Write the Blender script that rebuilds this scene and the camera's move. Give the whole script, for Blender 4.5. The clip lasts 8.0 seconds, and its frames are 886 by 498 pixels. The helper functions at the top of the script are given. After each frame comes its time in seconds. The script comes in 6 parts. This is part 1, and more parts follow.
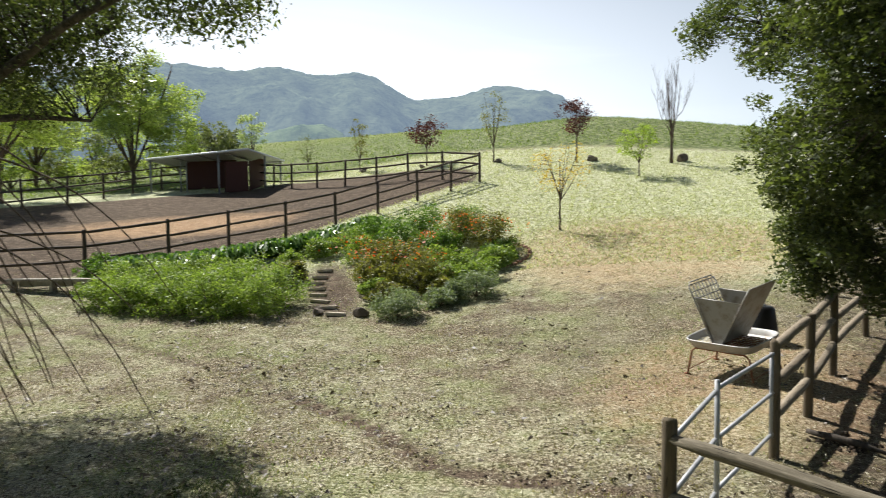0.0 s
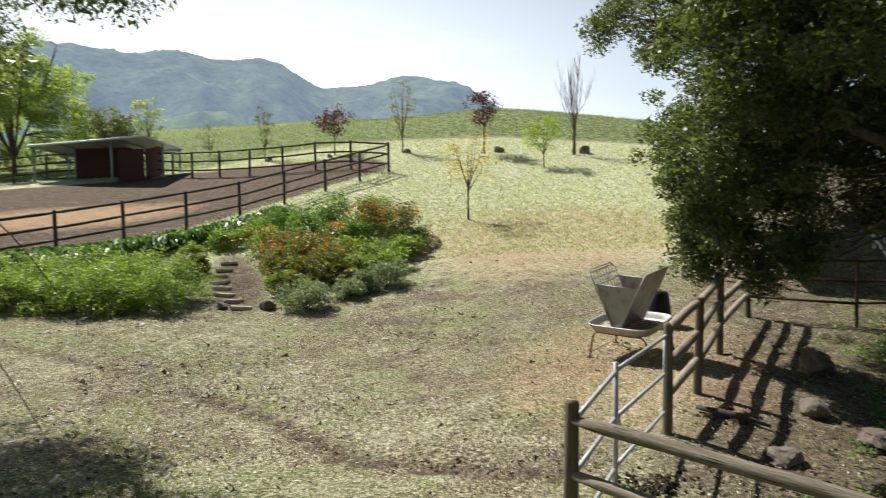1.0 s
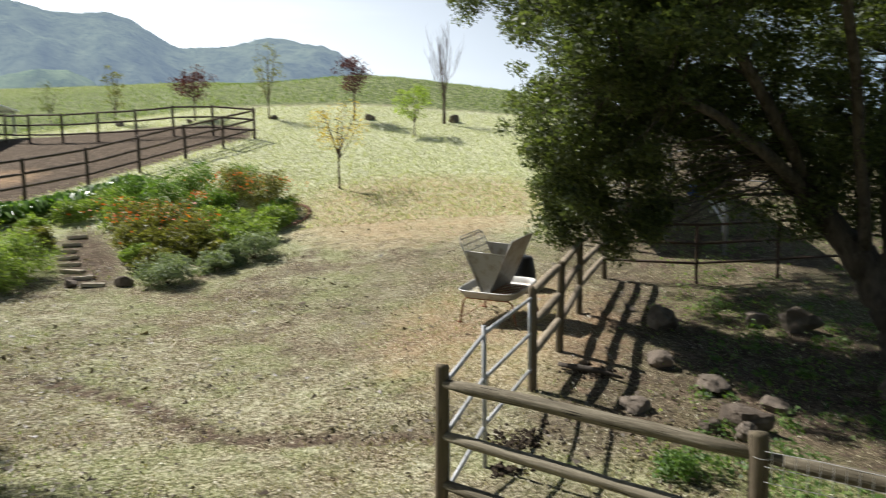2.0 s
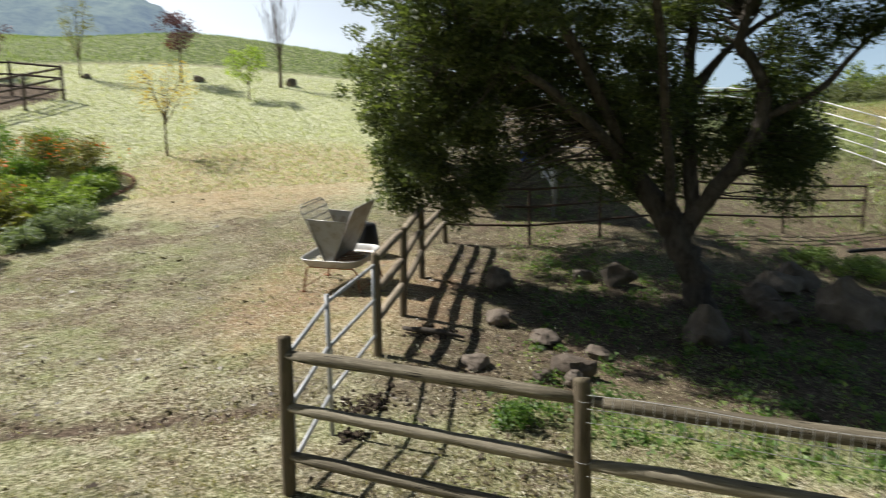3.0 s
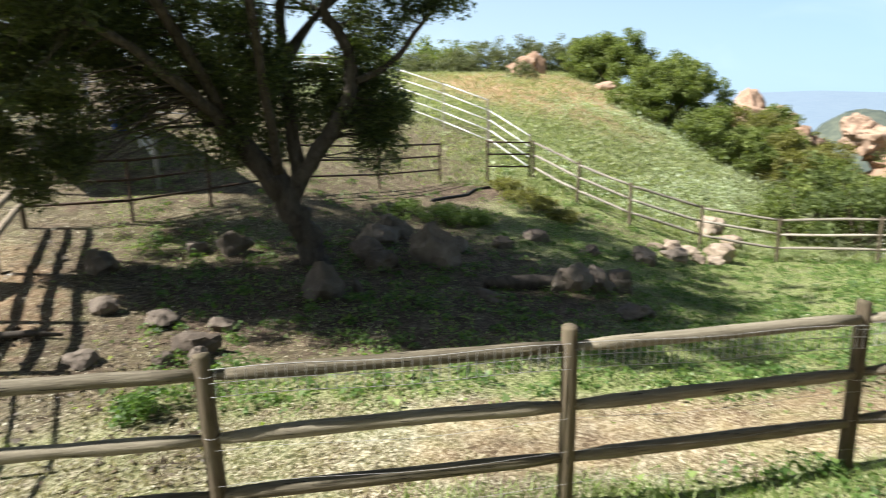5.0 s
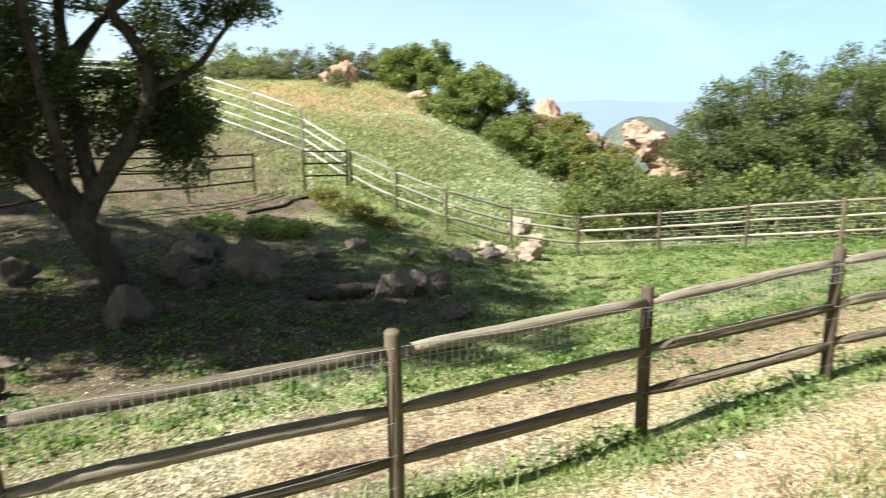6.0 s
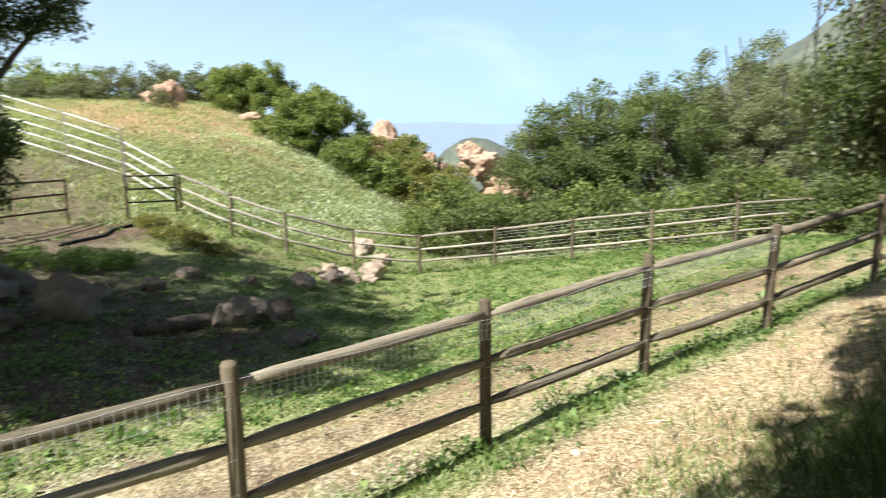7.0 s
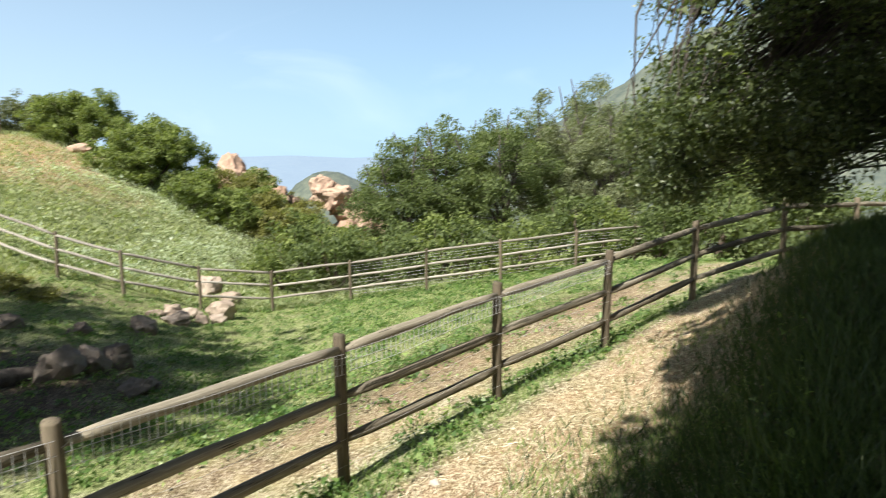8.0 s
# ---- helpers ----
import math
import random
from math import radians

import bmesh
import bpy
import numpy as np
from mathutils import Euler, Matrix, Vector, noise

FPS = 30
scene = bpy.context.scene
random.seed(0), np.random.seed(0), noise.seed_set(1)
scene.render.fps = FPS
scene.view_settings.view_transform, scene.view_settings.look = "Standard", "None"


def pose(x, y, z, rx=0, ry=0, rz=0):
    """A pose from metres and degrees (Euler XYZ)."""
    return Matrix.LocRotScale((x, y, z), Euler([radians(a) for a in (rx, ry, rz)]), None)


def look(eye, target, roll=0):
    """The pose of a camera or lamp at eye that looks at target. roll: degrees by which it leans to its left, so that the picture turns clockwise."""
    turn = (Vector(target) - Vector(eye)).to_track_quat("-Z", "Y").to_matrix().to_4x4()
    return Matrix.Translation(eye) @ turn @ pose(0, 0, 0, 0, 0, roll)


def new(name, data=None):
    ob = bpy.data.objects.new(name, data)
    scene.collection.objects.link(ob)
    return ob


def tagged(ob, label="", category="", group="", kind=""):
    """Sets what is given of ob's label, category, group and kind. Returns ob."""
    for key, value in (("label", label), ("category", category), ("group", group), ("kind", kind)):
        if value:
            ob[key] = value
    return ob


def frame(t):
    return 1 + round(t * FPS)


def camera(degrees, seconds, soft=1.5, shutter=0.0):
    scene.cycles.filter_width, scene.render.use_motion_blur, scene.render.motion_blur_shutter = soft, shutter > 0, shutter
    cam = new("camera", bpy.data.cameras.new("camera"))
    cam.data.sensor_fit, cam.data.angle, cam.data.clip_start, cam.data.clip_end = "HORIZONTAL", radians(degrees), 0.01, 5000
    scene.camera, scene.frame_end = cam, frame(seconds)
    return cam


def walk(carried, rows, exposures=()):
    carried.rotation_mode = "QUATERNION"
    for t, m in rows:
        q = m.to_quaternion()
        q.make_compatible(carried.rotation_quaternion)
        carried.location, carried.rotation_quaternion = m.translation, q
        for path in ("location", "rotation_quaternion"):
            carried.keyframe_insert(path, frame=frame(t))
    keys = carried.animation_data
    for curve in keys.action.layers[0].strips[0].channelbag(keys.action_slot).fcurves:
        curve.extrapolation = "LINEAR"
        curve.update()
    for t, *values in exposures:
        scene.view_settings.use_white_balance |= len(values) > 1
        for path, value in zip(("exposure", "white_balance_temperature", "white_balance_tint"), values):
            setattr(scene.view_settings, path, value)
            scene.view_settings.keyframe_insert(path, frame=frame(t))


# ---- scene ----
# ---------------------------------------------------------------- camera: a slow pan on a tripod, the lens a little ahead of the pivot
EYE, ARM = 1.6, 0.139
cam = camera(67.68, 8.0, soft=1.0, shutter=0.55)
PAN = [  # seconds, yaw, pitch, roll
    (0.0, 0.00, -2.91, 0.74),
    (0.5, -3.69, -3.14, 0.81),
    (1.0, -7.80, -3.86, 0.84),
    (1.5, -12.87, -5.10, 0.84),
    (2.0, -18.81, -6.72, 0.80),
    (2.5, -25.32, -8.31, 0.71),
    (3.0, -32.32, -9.74, 0.56),
    (3.5, -40.05, -10.85, 0.52),
    (4.0, -48.08, -11.83, 0.56),
    (4.5, -56.64, -12.60, 0.51),
    (5.0, -65.02, -12.97, 0.48),
    (5.5, -73.12, -12.91, 0.46),
    (6.0, -80.60, -12.37, 0.43),
    (6.5, -87.35, -11.33, 0.37),
    (7.0, -94.32, -10.65, 0.32),
    (7.5, -101.18, -9.54, 0.23),
    (8.0, -106.90, -7.85, 0.07),
]
walk(cam, [(t, pose(-ARM * math.sin(radians(yaw)), ARM * math.cos(radians(yaw)), EYE, 90 + pitch, roll, yaw)) for t, yaw, pitch, roll in PAN],
     exposures=[(0.0, 0.68), (1.0, 0.68), (2.5, 0.66), (4.5, 1.16), (6.0, 1.5), (7.0, 1.4), (8.0, 1.28)])


# ---------------------------------------------------------------- sky and sun
SUN_UP, SUN_BEARING = 50.0, -37.0
world = bpy.data.worlds.new("sky")
scene.world = world
world.use_nodes = True
wn = world.node_tree
sky = wn.nodes.new("ShaderNodeTexSky")
sky.sky_type, sky.sun_disc = "NISHITA", False
sky.sun_elevation, sky.sun_rotation = radians(SUN_UP), radians(SUN_BEARING)
sky.altitude, sky.air_density, sky.dust_density, sky.ozone_density = 300, 0.9, 0.5, 1.0
wn.nodes["Background"].inputs["Strength"].default_value = 0.0375
where = wn.nodes.new("ShaderNodeTexCoord")


def sky_ramp(fac, stops):
    r = wn.nodes.new("ShaderNodeValToRGB")
    for at, _ in stops[1:-1]:
        r.color_ramp.elements.new(at)
    for e, (at, c) in zip(r.color_ramp.elements, stops):
        e.position = at
    for e, (at, c) in zip(r.color_ramp.elements, stops):
        e.color = (*c, 1) if isinstance(c, tuple) else (c, c, c, 1)
    wn.links.new(fac, r.inputs[0])
    return r.outputs[0]


def sky_mix(fac, a, b):
    m = wn.nodes.new("ShaderNodeMix")
    m.data_type = "RGBA"
    for socket, value in ((m.inputs[0], fac), (m.inputs[6], a), (m.inputs[7], b)):
        if isinstance(value, tuple):
            socket.default_value = (*value, 1)
        else:
            wn.links.new(value, socket)
    return m.outputs[2]


# thin wisps of high cloud
wisp, stretch = wn.nodes.new("ShaderNodeTexNoise"), wn.nodes.new("ShaderNodeMapping")
stretch.inputs["Scale"].default_value, stretch.inputs["Rotation"].default_value = (1.2, 3.2, 9.0), (0.2, 0.3, 0.5)
wisp.inputs["Scale"].default_value, wisp.inputs["Detail"].default_value, wisp.inputs["Distortion"].default_value = 1.1, 6.0, 0.6
wn.links.new(where.outputs["Generated"], stretch.inputs[0])
wn.links.new(stretch.outputs[0], wisp.inputs["Vector"])
# pale haze that thickens towards the horizon and brightens towards the sun
axes, facing, shift = wn.nodes.new("ShaderNodeSeparateXYZ"), wn.nodes.new("ShaderNodeVectorMath"), wn.nodes.new("ShaderNodeMath")
facing.operation, shift.operation = "DOT_PRODUCT", "ADD"
facing.inputs[1].default_value = (math.sin(radians(SUN_BEARING)) * 0.5, math.cos(radians(SUN_BEARING)) * 0.5, 0.0)
shift.inputs[1].default_value = 0.5
wn.links.new(where.outputs["Generated"], axes.inputs[0])
wn.links.new(where.outputs["Generated"], facing.inputs[0])
wn.links.new(facing.outputs["Value"], shift.inputs[0])
glare = sky_ramp(shift.outputs[0], ((0.1, (0.25, 0.395, 0.545)), (0.5, (0.37, 0.48, 0.58)), (0.74, (0.74, 0.81, 0.88)), (0.92, (1.25, 1.32, 1.38))))
scale = wn.nodes.new("ShaderNodeVectorMath")
scale.operation = "SCALE"
scale.inputs["Scale"].default_value = 25.6
wn.links.new(glare, scale.inputs[0])
low = sky_ramp(axes.outputs[2], ((0.0, 0.85), (0.16, 0.62), (0.34, 0.38), (0.55, 0.0)))
seen = sky_mix(sky_ramp(wisp.outputs["Fac"], ((0.56, 0.0), (0.80, 0.6))), sky.outputs[0], (12.0, 12.4, 12.8))
wn.links.new(sky_mix(low, seen, scale.outputs[0]), wn.nodes["Background"].inputs["Color"])
sun = new("sun", bpy.data.lights.new("sun", "SUN"))
sun.data.energy, sun.data.angle, sun.data.color = 5.0, radians(0.6), (1.0, 0.97, 0.925)
sun_way = Vector((math.sin(radians(SUN_BEARING)) * math.cos(radians(SUN_UP)), math.cos(radians(SUN_BEARING)) * math.cos(radians(SUN_UP)), math.sin(radians(SUN_UP))))
sun.matrix_world = look(sun_way * 60, (0, 0, 0))


# ---------------------------------------------------------------- materials
class Nodes:
    """A short way to write node materials."""

    def __init__(self, name):
        self.mat = bpy.data.materials.new(name)
        self.mat.use_nodes = True
        self.tree = self.mat.node_tree
        self.bsdf = self.tree.nodes["Principled BSDF"]
        self.out = self.tree.nodes["Material Output"]
        self.bsdf.inputs["Specular IOR Level"].default_value = 0.25

    def add(self, kind, **values):
        node = self.tree.nodes.new(kind)
        for key, value in values.items():
            node.inputs[key.replace("_", " ")].default_value = value
        return node

    def link(self, a, b):
        self.tree.links.new(a, b)

    def coords(self, scale=(1, 1, 1), kind="Object"):
        c, m = self.add("ShaderNodeTexCoord"), self.add("ShaderNodeMapping", Scale=scale)
        self.link(c.outputs[kind], m.inputs["Vector"])
        return m.outputs[0]

    def noise(self, scale, detail=4.0, rough=0.55, at=None, distortion=0.0):
        n = self.add("ShaderNodeTexNoise", Scale=scale, Detail=detail, Roughness=rough, Distortion=distortion)
        if at is not None:
            self.link(at, n.inputs["Vector"])
        return n.outputs["Fac"]

    def ramp(self, fac, *stops):
        r = self.add("ShaderNodeValToRGB")
        while len(r.color_ramp.elements) < len(stops):
            r.color_ramp.elements.new(0.5)
        for e, (pos, colour) in zip(r.color_ramp.elements, stops):
            e.position = pos
            e.color = (*colour, 1) if len(colour) == 3 else (colour[0],) * 3 + (1,)
        self.link(fac, r.inputs[0])
        return r.outputs[0]

    def mix(self, fac, a, b, how="MIX"):
        m = self.tree.nodes.new("ShaderNodeMix")
        m.data_type, m.blend_type = "RGBA", how
        for socket, value in ((m.inputs[0], fac), (m.inputs[6], a), (m.inputs[7], b)):
            if isinstance(value, (int, float)):
                socket.default_value = value
            elif isinstance(value, tuple):
                socket.default_value = (*value, 1)
            else:
                self.link(value, socket)
        return m.outputs[2]

    def math(self, how, a, b=0.0):
        m = self.tree.nodes.new("ShaderNodeMath")
        m.operation, m.use_clamp = how, True
        for socket, value in zip(m.inputs, (a, b)):
            if isinstance(value, (int, float)):
                socket.default_value = value
            else:
                self.link(value, socket)
        return m.outputs[0]

    def attribute(self, name):
        a = self.add("ShaderNodeAttribute")
        a.attribute_name = name
        return a.outputs["Fac"]

    def colour(self, socket):
        self.link(socket, self.bsdf.inputs["Base Color"])
        return self

    def rough(self, value):
        self.bsdf.inputs["Roughness"].default_value = value
        return self

    def bump(self, fac, strength=0.4, distance=0.02):
        b = self.add("ShaderNodeBump", Strength=strength, Distance=distance)
        self.link(fac, b.inputs["Height"])
        self.link(b.outputs[0], self.bsdf.inputs["Normal"])
        return self


def leaf_material(name, dark, mid, light, glow=0.35, rough=0.5, vary=0.65, gloss=0.4):
    """Leaves: colour varies leaf by leaf, and light comes through them."""
    n = Nodes(name)
    g = n.add("ShaderNodeNewGeometry")
    patch = n.noise(0.9, 3, 0.6, n.coords())
    fac = n.math("ADD", n.math("MULTIPLY", g.outputs["Random Per Island"], vary), n.math("MULTIPLY", patch, 1 - vary))
    c = n.ramp(fac, (0.3 - 0.31 * vary, dark), (0.5, mid), (0.7 + 0.31 * vary, light))
    n.colour(c).rough(rough)
    n.bsdf.inputs["Specular IOR Level"].default_value = gloss
    t = n.add("ShaderNodeBsdfTranslucent")
    n.link(n.mix(1.0, c, (1.5, 1.6, 0.6), "MULTIPLY"), t.inputs["Color"])
    m = n.add("ShaderNodeMixShader", Fac=glow)
    n.link(n.bsdf.outputs[0], m.inputs[1])
    n.link(t.outputs[0], m.inputs[2])
    n.link(m.outputs[0], n.out.inputs["Surface"])
    return n.mat


def wood_material(name, dark, mid, light, along=(6, 6, 0.5), moss=None):
    """Weathered round timber: grain along the local z, grey wear, checks."""
    n = Nodes(name)
    grain = n.noise(9, 5, 0.65, n.coords(along), 0.6)
    wear = n.noise(2.2, 4, 0.6, n.coords())
    info = n.add("ShaderNodeObjectInfo")
    c = n.ramp(grain, (0.28, dark), (0.5, mid), (0.75, light))
    c = n.mix(n.math("MULTIPLY", wear, 0.55), c, mid)
    if moss:
        c = n.mix(n.ramp(n.noise(5, 3, 0.6, n.coords()), (0.45, (0,)), (0.7, (0.7,))), c, moss)
    c = n.mix(0.35, c, n.ramp(info.outputs["Random"], (0.0, dark), (1.0, light)))
    checks = n.ramp(n.noise(14, 2, 0.5, n.coords((5, 5, 0.25))), (0.3, (0.15,)), (0.36, (1.0,)))
    n.colour(n.mix(1.0, c, checks, "MULTIPLY")).rough(0.85)
    n.bump(n.math("MULTIPLY", grain, checks), 0.6, 0.008)
    return n.mat


def bark_material(name, dark, light, scale=7):
    n = Nodes(name)
    v = n.noise(scale, 6, 0.7, n.coords((1, 1, 0.35)), 1.2)
    n.colour(n.ramp(v, (0.3, dark), (0.7, light))).rough(0.95)
    n.bump(v, 1.0, 0.03)
    return n.mat


def metal_material(name, base, rust, rust_amount=0.5, metallic=0.5, rough=0.5):
    n = Nodes(name)
    wear = n.noise(6, 6, 0.65, n.coords())
    fine = n.noise(45, 3, 0.6, n.coords())
    lo = 0.85 - rust_amount * 0.6
    c = n.mix(n.ramp(wear, (lo - 0.1, (0,)), (lo + 0.1, (1,))), n.mix(n.math("MULTIPLY", fine, 0.4), base, tuple(0.7 * v for v in base)), rust)
    n.colour(c).rough(rough)
    n.bsdf.inputs["Metallic"].default_value = metallic
    n.bump(fine, 0.15, 0.004)
    return n.mat


def stone_material(name, dark, mid, light, scale=2.5):
    n = Nodes(name)
    at = n.coords()
    big, fine = n.noise(scale, 6, 0.65, at, 0.4), n.noise(scale * 9, 5, 0.7, at)
    info = n.add("ShaderNodeObjectInfo")
    c = n.ramp(big, (0.3, dark), (0.5, mid), (0.72, light))
    c = n.mix(n.math("MULTIPLY", fine, 0.5), c, dark)
    c = n.mix(0.25, c, n.ramp(info.outputs["Random"], (0, dark), (1, light)))
    n.colour(c).rough(0.95)
    n.bump(n.math("ADD", n.math("MULTIPLY", big, 0.6), n.math("MULTIPLY", fine, 0.4)), 0.9, 0.06)
    return n.mat


def plain_material(name, colour, rough=0.7, metallic=0.0, vary=0.3):
    n = Nodes(name)
    v = n.noise(12, 4, 0.6, n.coords())
    n.colour(n.mix(n.math("MULTIPLY", v, vary * 2), colour, tuple(c * 0.6 for c in colour))).rough(rough)
    n.bsdf.inputs["Metallic"].default_value = metallic
    n.bump(v, 0.1, 0.005)
    return n.mat


def ground_material():
    """Mown straw, bare dirt, green weeds and hill grass, mixed by where they lie on the plan."""
    n = Nodes("ground")
    at = n.coords()
    big, mid, fine, chip = n.noise(0.35, 4, 0.6, at), n.noise(2.3, 5, 0.65, at), n.noise(19, 5, 0.7, at), n.noise(70, 3, 0.7, at)
    speck = n.math("ADD", n.math("MULTIPLY", fine, 0.55), n.math("MULTIPLY", chip, 0.45))
    straw = n.ramp(speck, (0.445, (0.04, 0.029, 0.018)), (0.490, (0.125, 0.096, 0.057)), (0.535, (0.26, 0.215, 0.135)), (0.575, (0.56, 0.51, 0.38)))
    turf = n.math("ADD", n.math("MULTIPLY", speck, 0.6), n.math("MULTIPLY", n.noise(5.5, 5, 0.7, n.coords((0.7, 1.5, 1))), 0.4))
    mown = n.ramp(turf, (0.415, (0.11, 0.115, 0.05)), (0.470, (0.32, 0.325, 0.18)), (0.520, (0.50, 0.51, 0.33)), (0.590, (0.74, 0.74, 0.56)))
    dirt = n.ramp(speck, (0.426, (0.052, 0.038, 0.026)), (0.500, (0.13, 0.096, 0.066)), (0.587, (0.26, 0.20, 0.145)))
    sand = n.ramp(speck, (0.426, (0.23, 0.14, 0.075)), (0.500, (0.39, 0.255, 0.145)), (0.587, (0.55, 0.40, 0.255)))
    weed = n.ramp(speck, (0.432, (0.055, 0.07, 0.02)), (0.500, (0.165, 0.20, 0.065)), (0.587, (0.36, 0.38, 0.18)))
    hill = n.ramp(n.math("ADD", n.math("MULTIPLY", mid, 0.6), n.math("MULTIPLY", speck, 0.4)), (0.432, (0.058, 0.078, 0.028)), (0.500, (0.13, 0.158, 0.062)), (0.562, (0.27, 0.29, 0.15)))
    c = n.mix(n.ramp(n.math("ADD", n.math("MULTIPLY", mid, 0.5), n.math("MULTIPLY", big, 0.5)), (0.42, (0,)), (0.6, (0.55,))), straw, mown)
    dirt = n.mix(n.ramp(n.noise(3.2, 7, 0.78, at, 0.4), (0.42, (0.75,)), (0.58, (0.0,))), dirt, (0.05, 0.037, 0.026))
    green = n.ramp(speck, (0.432, (0.07, 0.085, 0.03)), (0.500, (0.19, 0.205, 0.085)), (0.587, (0.42, 0.43, 0.25)))
    c = n.mix(n.ramp(n.noise(0.45, 6, 0.68, n.coords((1, 1.3, 1))), (0.47, (0,)), (0.64, (0.7,))), c, dirt)
    c = n.mix(n.ramp(n.noise(0.6, 6, 0.7, n.coords((1.3, 0.9, 2))), (0.47, (0,)), (0.62, (0.8,))), c, green)

    def masked(name, soft=0.25):
        a = n.attribute(name)
        wob = n.math("ADD", a, n.math("MULTIPLY", n.math("SUBTRACT", mid, 0.38), 0.9))
        both = n.math("MULTIPLY", wob, n.ramp(a, (0.0, (0,)), (0.12, (1,))))
        return n.ramp(both, (0.5 - soft, (0,)), (0.5 + soft, (1,)))

    c = n.mix(masked("mown"), c, mown)
    c = n.mix(masked("hill"), c, hill)
    c = n.mix(masked("weed", 0.2), c, weed)
    c = n.mix(masked("dirt"), c, dirt)
    c = n.mix(masked("sand", 0.35), c, sand)
    n.colour(c).rough(1.0)
    n.bsdf.inputs["Specular IOR Level"].default_value = 0.1
    n.bump(n.math("ADD", n.math("MULTIPLY", speck, 0.6), n.math("MULTIPLY", mid, 0.4)), 0.9, 0.06)
    return n.mat


M_GROUND = ground_material()
M_POST = wood_material("post_timber", (0.045, 0.035, 0.022), (0.105, 0.082, 0.054), (0.21, 0.17, 0.115), moss=(0.10, 0.095, 0.055))
M_RAIL = wood_material("rail_timber", (0.045, 0.037, 0.024), (0.135, 0.114, 0.078), (0.37, 0.33, 0.245))
M_PENRAIL = wood_material("pale_rail_timber", (0.10, 0.08, 0.055), (0.24, 0.195, 0.14), (0.44, 0.375, 0.28))
M_PADDOCK = wood_material("dark_timber", (0.035, 0.026, 0.02), (0.075, 0.055, 0.042), (0.14, 0.105, 0.08))
M_LIGHTRAIL = wood_material("pale_timber", (0.11, 0.095, 0.075), (0.235, 0.21, 0.17), (0.40, 0.37, 0.31))
M_PIPE = metal_material("rusty_pipe", (0.05, 0.039, 0.031), (0.085, 0.05, 0.034), 0.6, 0.1, 0.7)
M_WHITE = plain_material("white_rail", (0.66, 0.66, 0.65), 0.5)
M_GALV = metal_material("galvanised_steel", (0.40, 0.41, 0.42), (0.28, 0.27, 0.26), 0.4, 0.25, 0.5)
M_WIRE = plain_material("wire", (0.42, 0.41, 0.39), 0.5, 0.1)
M_BARK = bark_material("oak_bark", (0.026, 0.021, 0.017), (0.125, 0.106, 0.088))
M_TWIG = bark_material("twig_bark", (0.06, 0.04, 0.03), (0.16, 0.12, 0.09), 20)
M_OAK = leaf_material("oak_leaf", (0.032, 0.045, 0.018), (0.07, 0.092, 0.036), (0.16, 0.19, 0.075), 0.44, 0.45, 0.65, 0.5)
M_SPRING = leaf_material("spring_leaf", (0.12, 0.17, 0.03), (0.23, 0.31, 0.06), (0.38, 0.46, 0.13), 0.5)
M_MAPLE = leaf_material("maple_leaf", (0.15, 0.20, 0.055), (0.28, 0.34, 0.12), (0.44, 0.49, 0.22), 0.5)
M_PURPLE = leaf_material("purple_leaf", (0.035, 0.010, 0.014), (0.07, 0.018, 0.025), (0.14, 0.04, 0.05), 0.35)
M_YELLOW = leaf_material("yellow_leaf", (0.34, 0.22, 0.03), (0.56, 0.39, 0.07), (0.70, 0.54, 0.16), 0.4)
M_SHRUB = leaf_material("shrub_leaf", (0.07, 0.11, 0.022), (0.18, 0.255, 0.055), (0.36, 0.44, 0.15), 0.42)
M_DEEP = leaf_material("deep_shrub_leaf", (0.05, 0.10, 0.018), (0.10, 0.18, 0.03), (0.19, 0.29, 0.07), 0.4)
M_SAGE = leaf_material("sage_leaf", (0.10, 0.13, 0.08), (0.19, 0.24, 0.15), (0.34, 0.38, 0.26), 0.3)
M_OLIVE = leaf_material("olive_leaf", (0.06, 0.064, 0.018), (0.15, 0.15, 0.042), (0.31, 0.30, 0.10), 0.4)
M_FLOWER = leaf_material("orange_flower", (0.55, 0.06, 0.012), (0.72, 0.13, 0.02), (0.85, 0.30, 0.04), 0.3)
M_BUSH = leaf_material("chaparral_leaf", (0.052, 0.074, 0.02), (0.13, 0.168, 0.044), (0.28, 0.32, 0.10), 0.36, 0.7, 0.4)
M_VALLEY = leaf_material("valley_oak_leaf", (0.038, 0.055, 0.018), (0.09, 0.122, 0.038), (0.20, 0.24, 0.085), 0.36, 0.7, 0.4)
M_BRUSH = leaf_material("grey_brush_leaf", (0.06, 0.07, 0.035), (0.12, 0.135, 0.07), (0.21, 0.22, 0.13), 0.34, 0.7, 0.4)
M_GREY = leaf_material("grey_tree_leaf", (0.075, 0.09, 0.043), (0.145, 0.165, 0.083), (0.26, 0.28, 0.16), 0.34, 0.7, 0.4)
M_WEED = leaf_material("weed_leaf", (0.07, 0.115, 0.03), (0.165, 0.24, 0.07), (0.32, 0.39, 0.15), 0.4)
M_NETTLE = leaf_material("deep_weed_leaf", (0.035, 0.075, 0.018), (0.085, 0.155, 0.038), (0.19, 0.28, 0.085), 0.4)
M_STRAW = leaf_material("cut_straw", (0.20, 0.165, 0.10), (0.40, 0.35, 0.24), (0.70, 0.67, 0.54), 0.15)
M_LITTER = leaf_material("dark_litter", (0.03, 0.021, 0.013), (0.07, 0.05, 0.032), (0.15, 0.11, 0.07), 0.1)
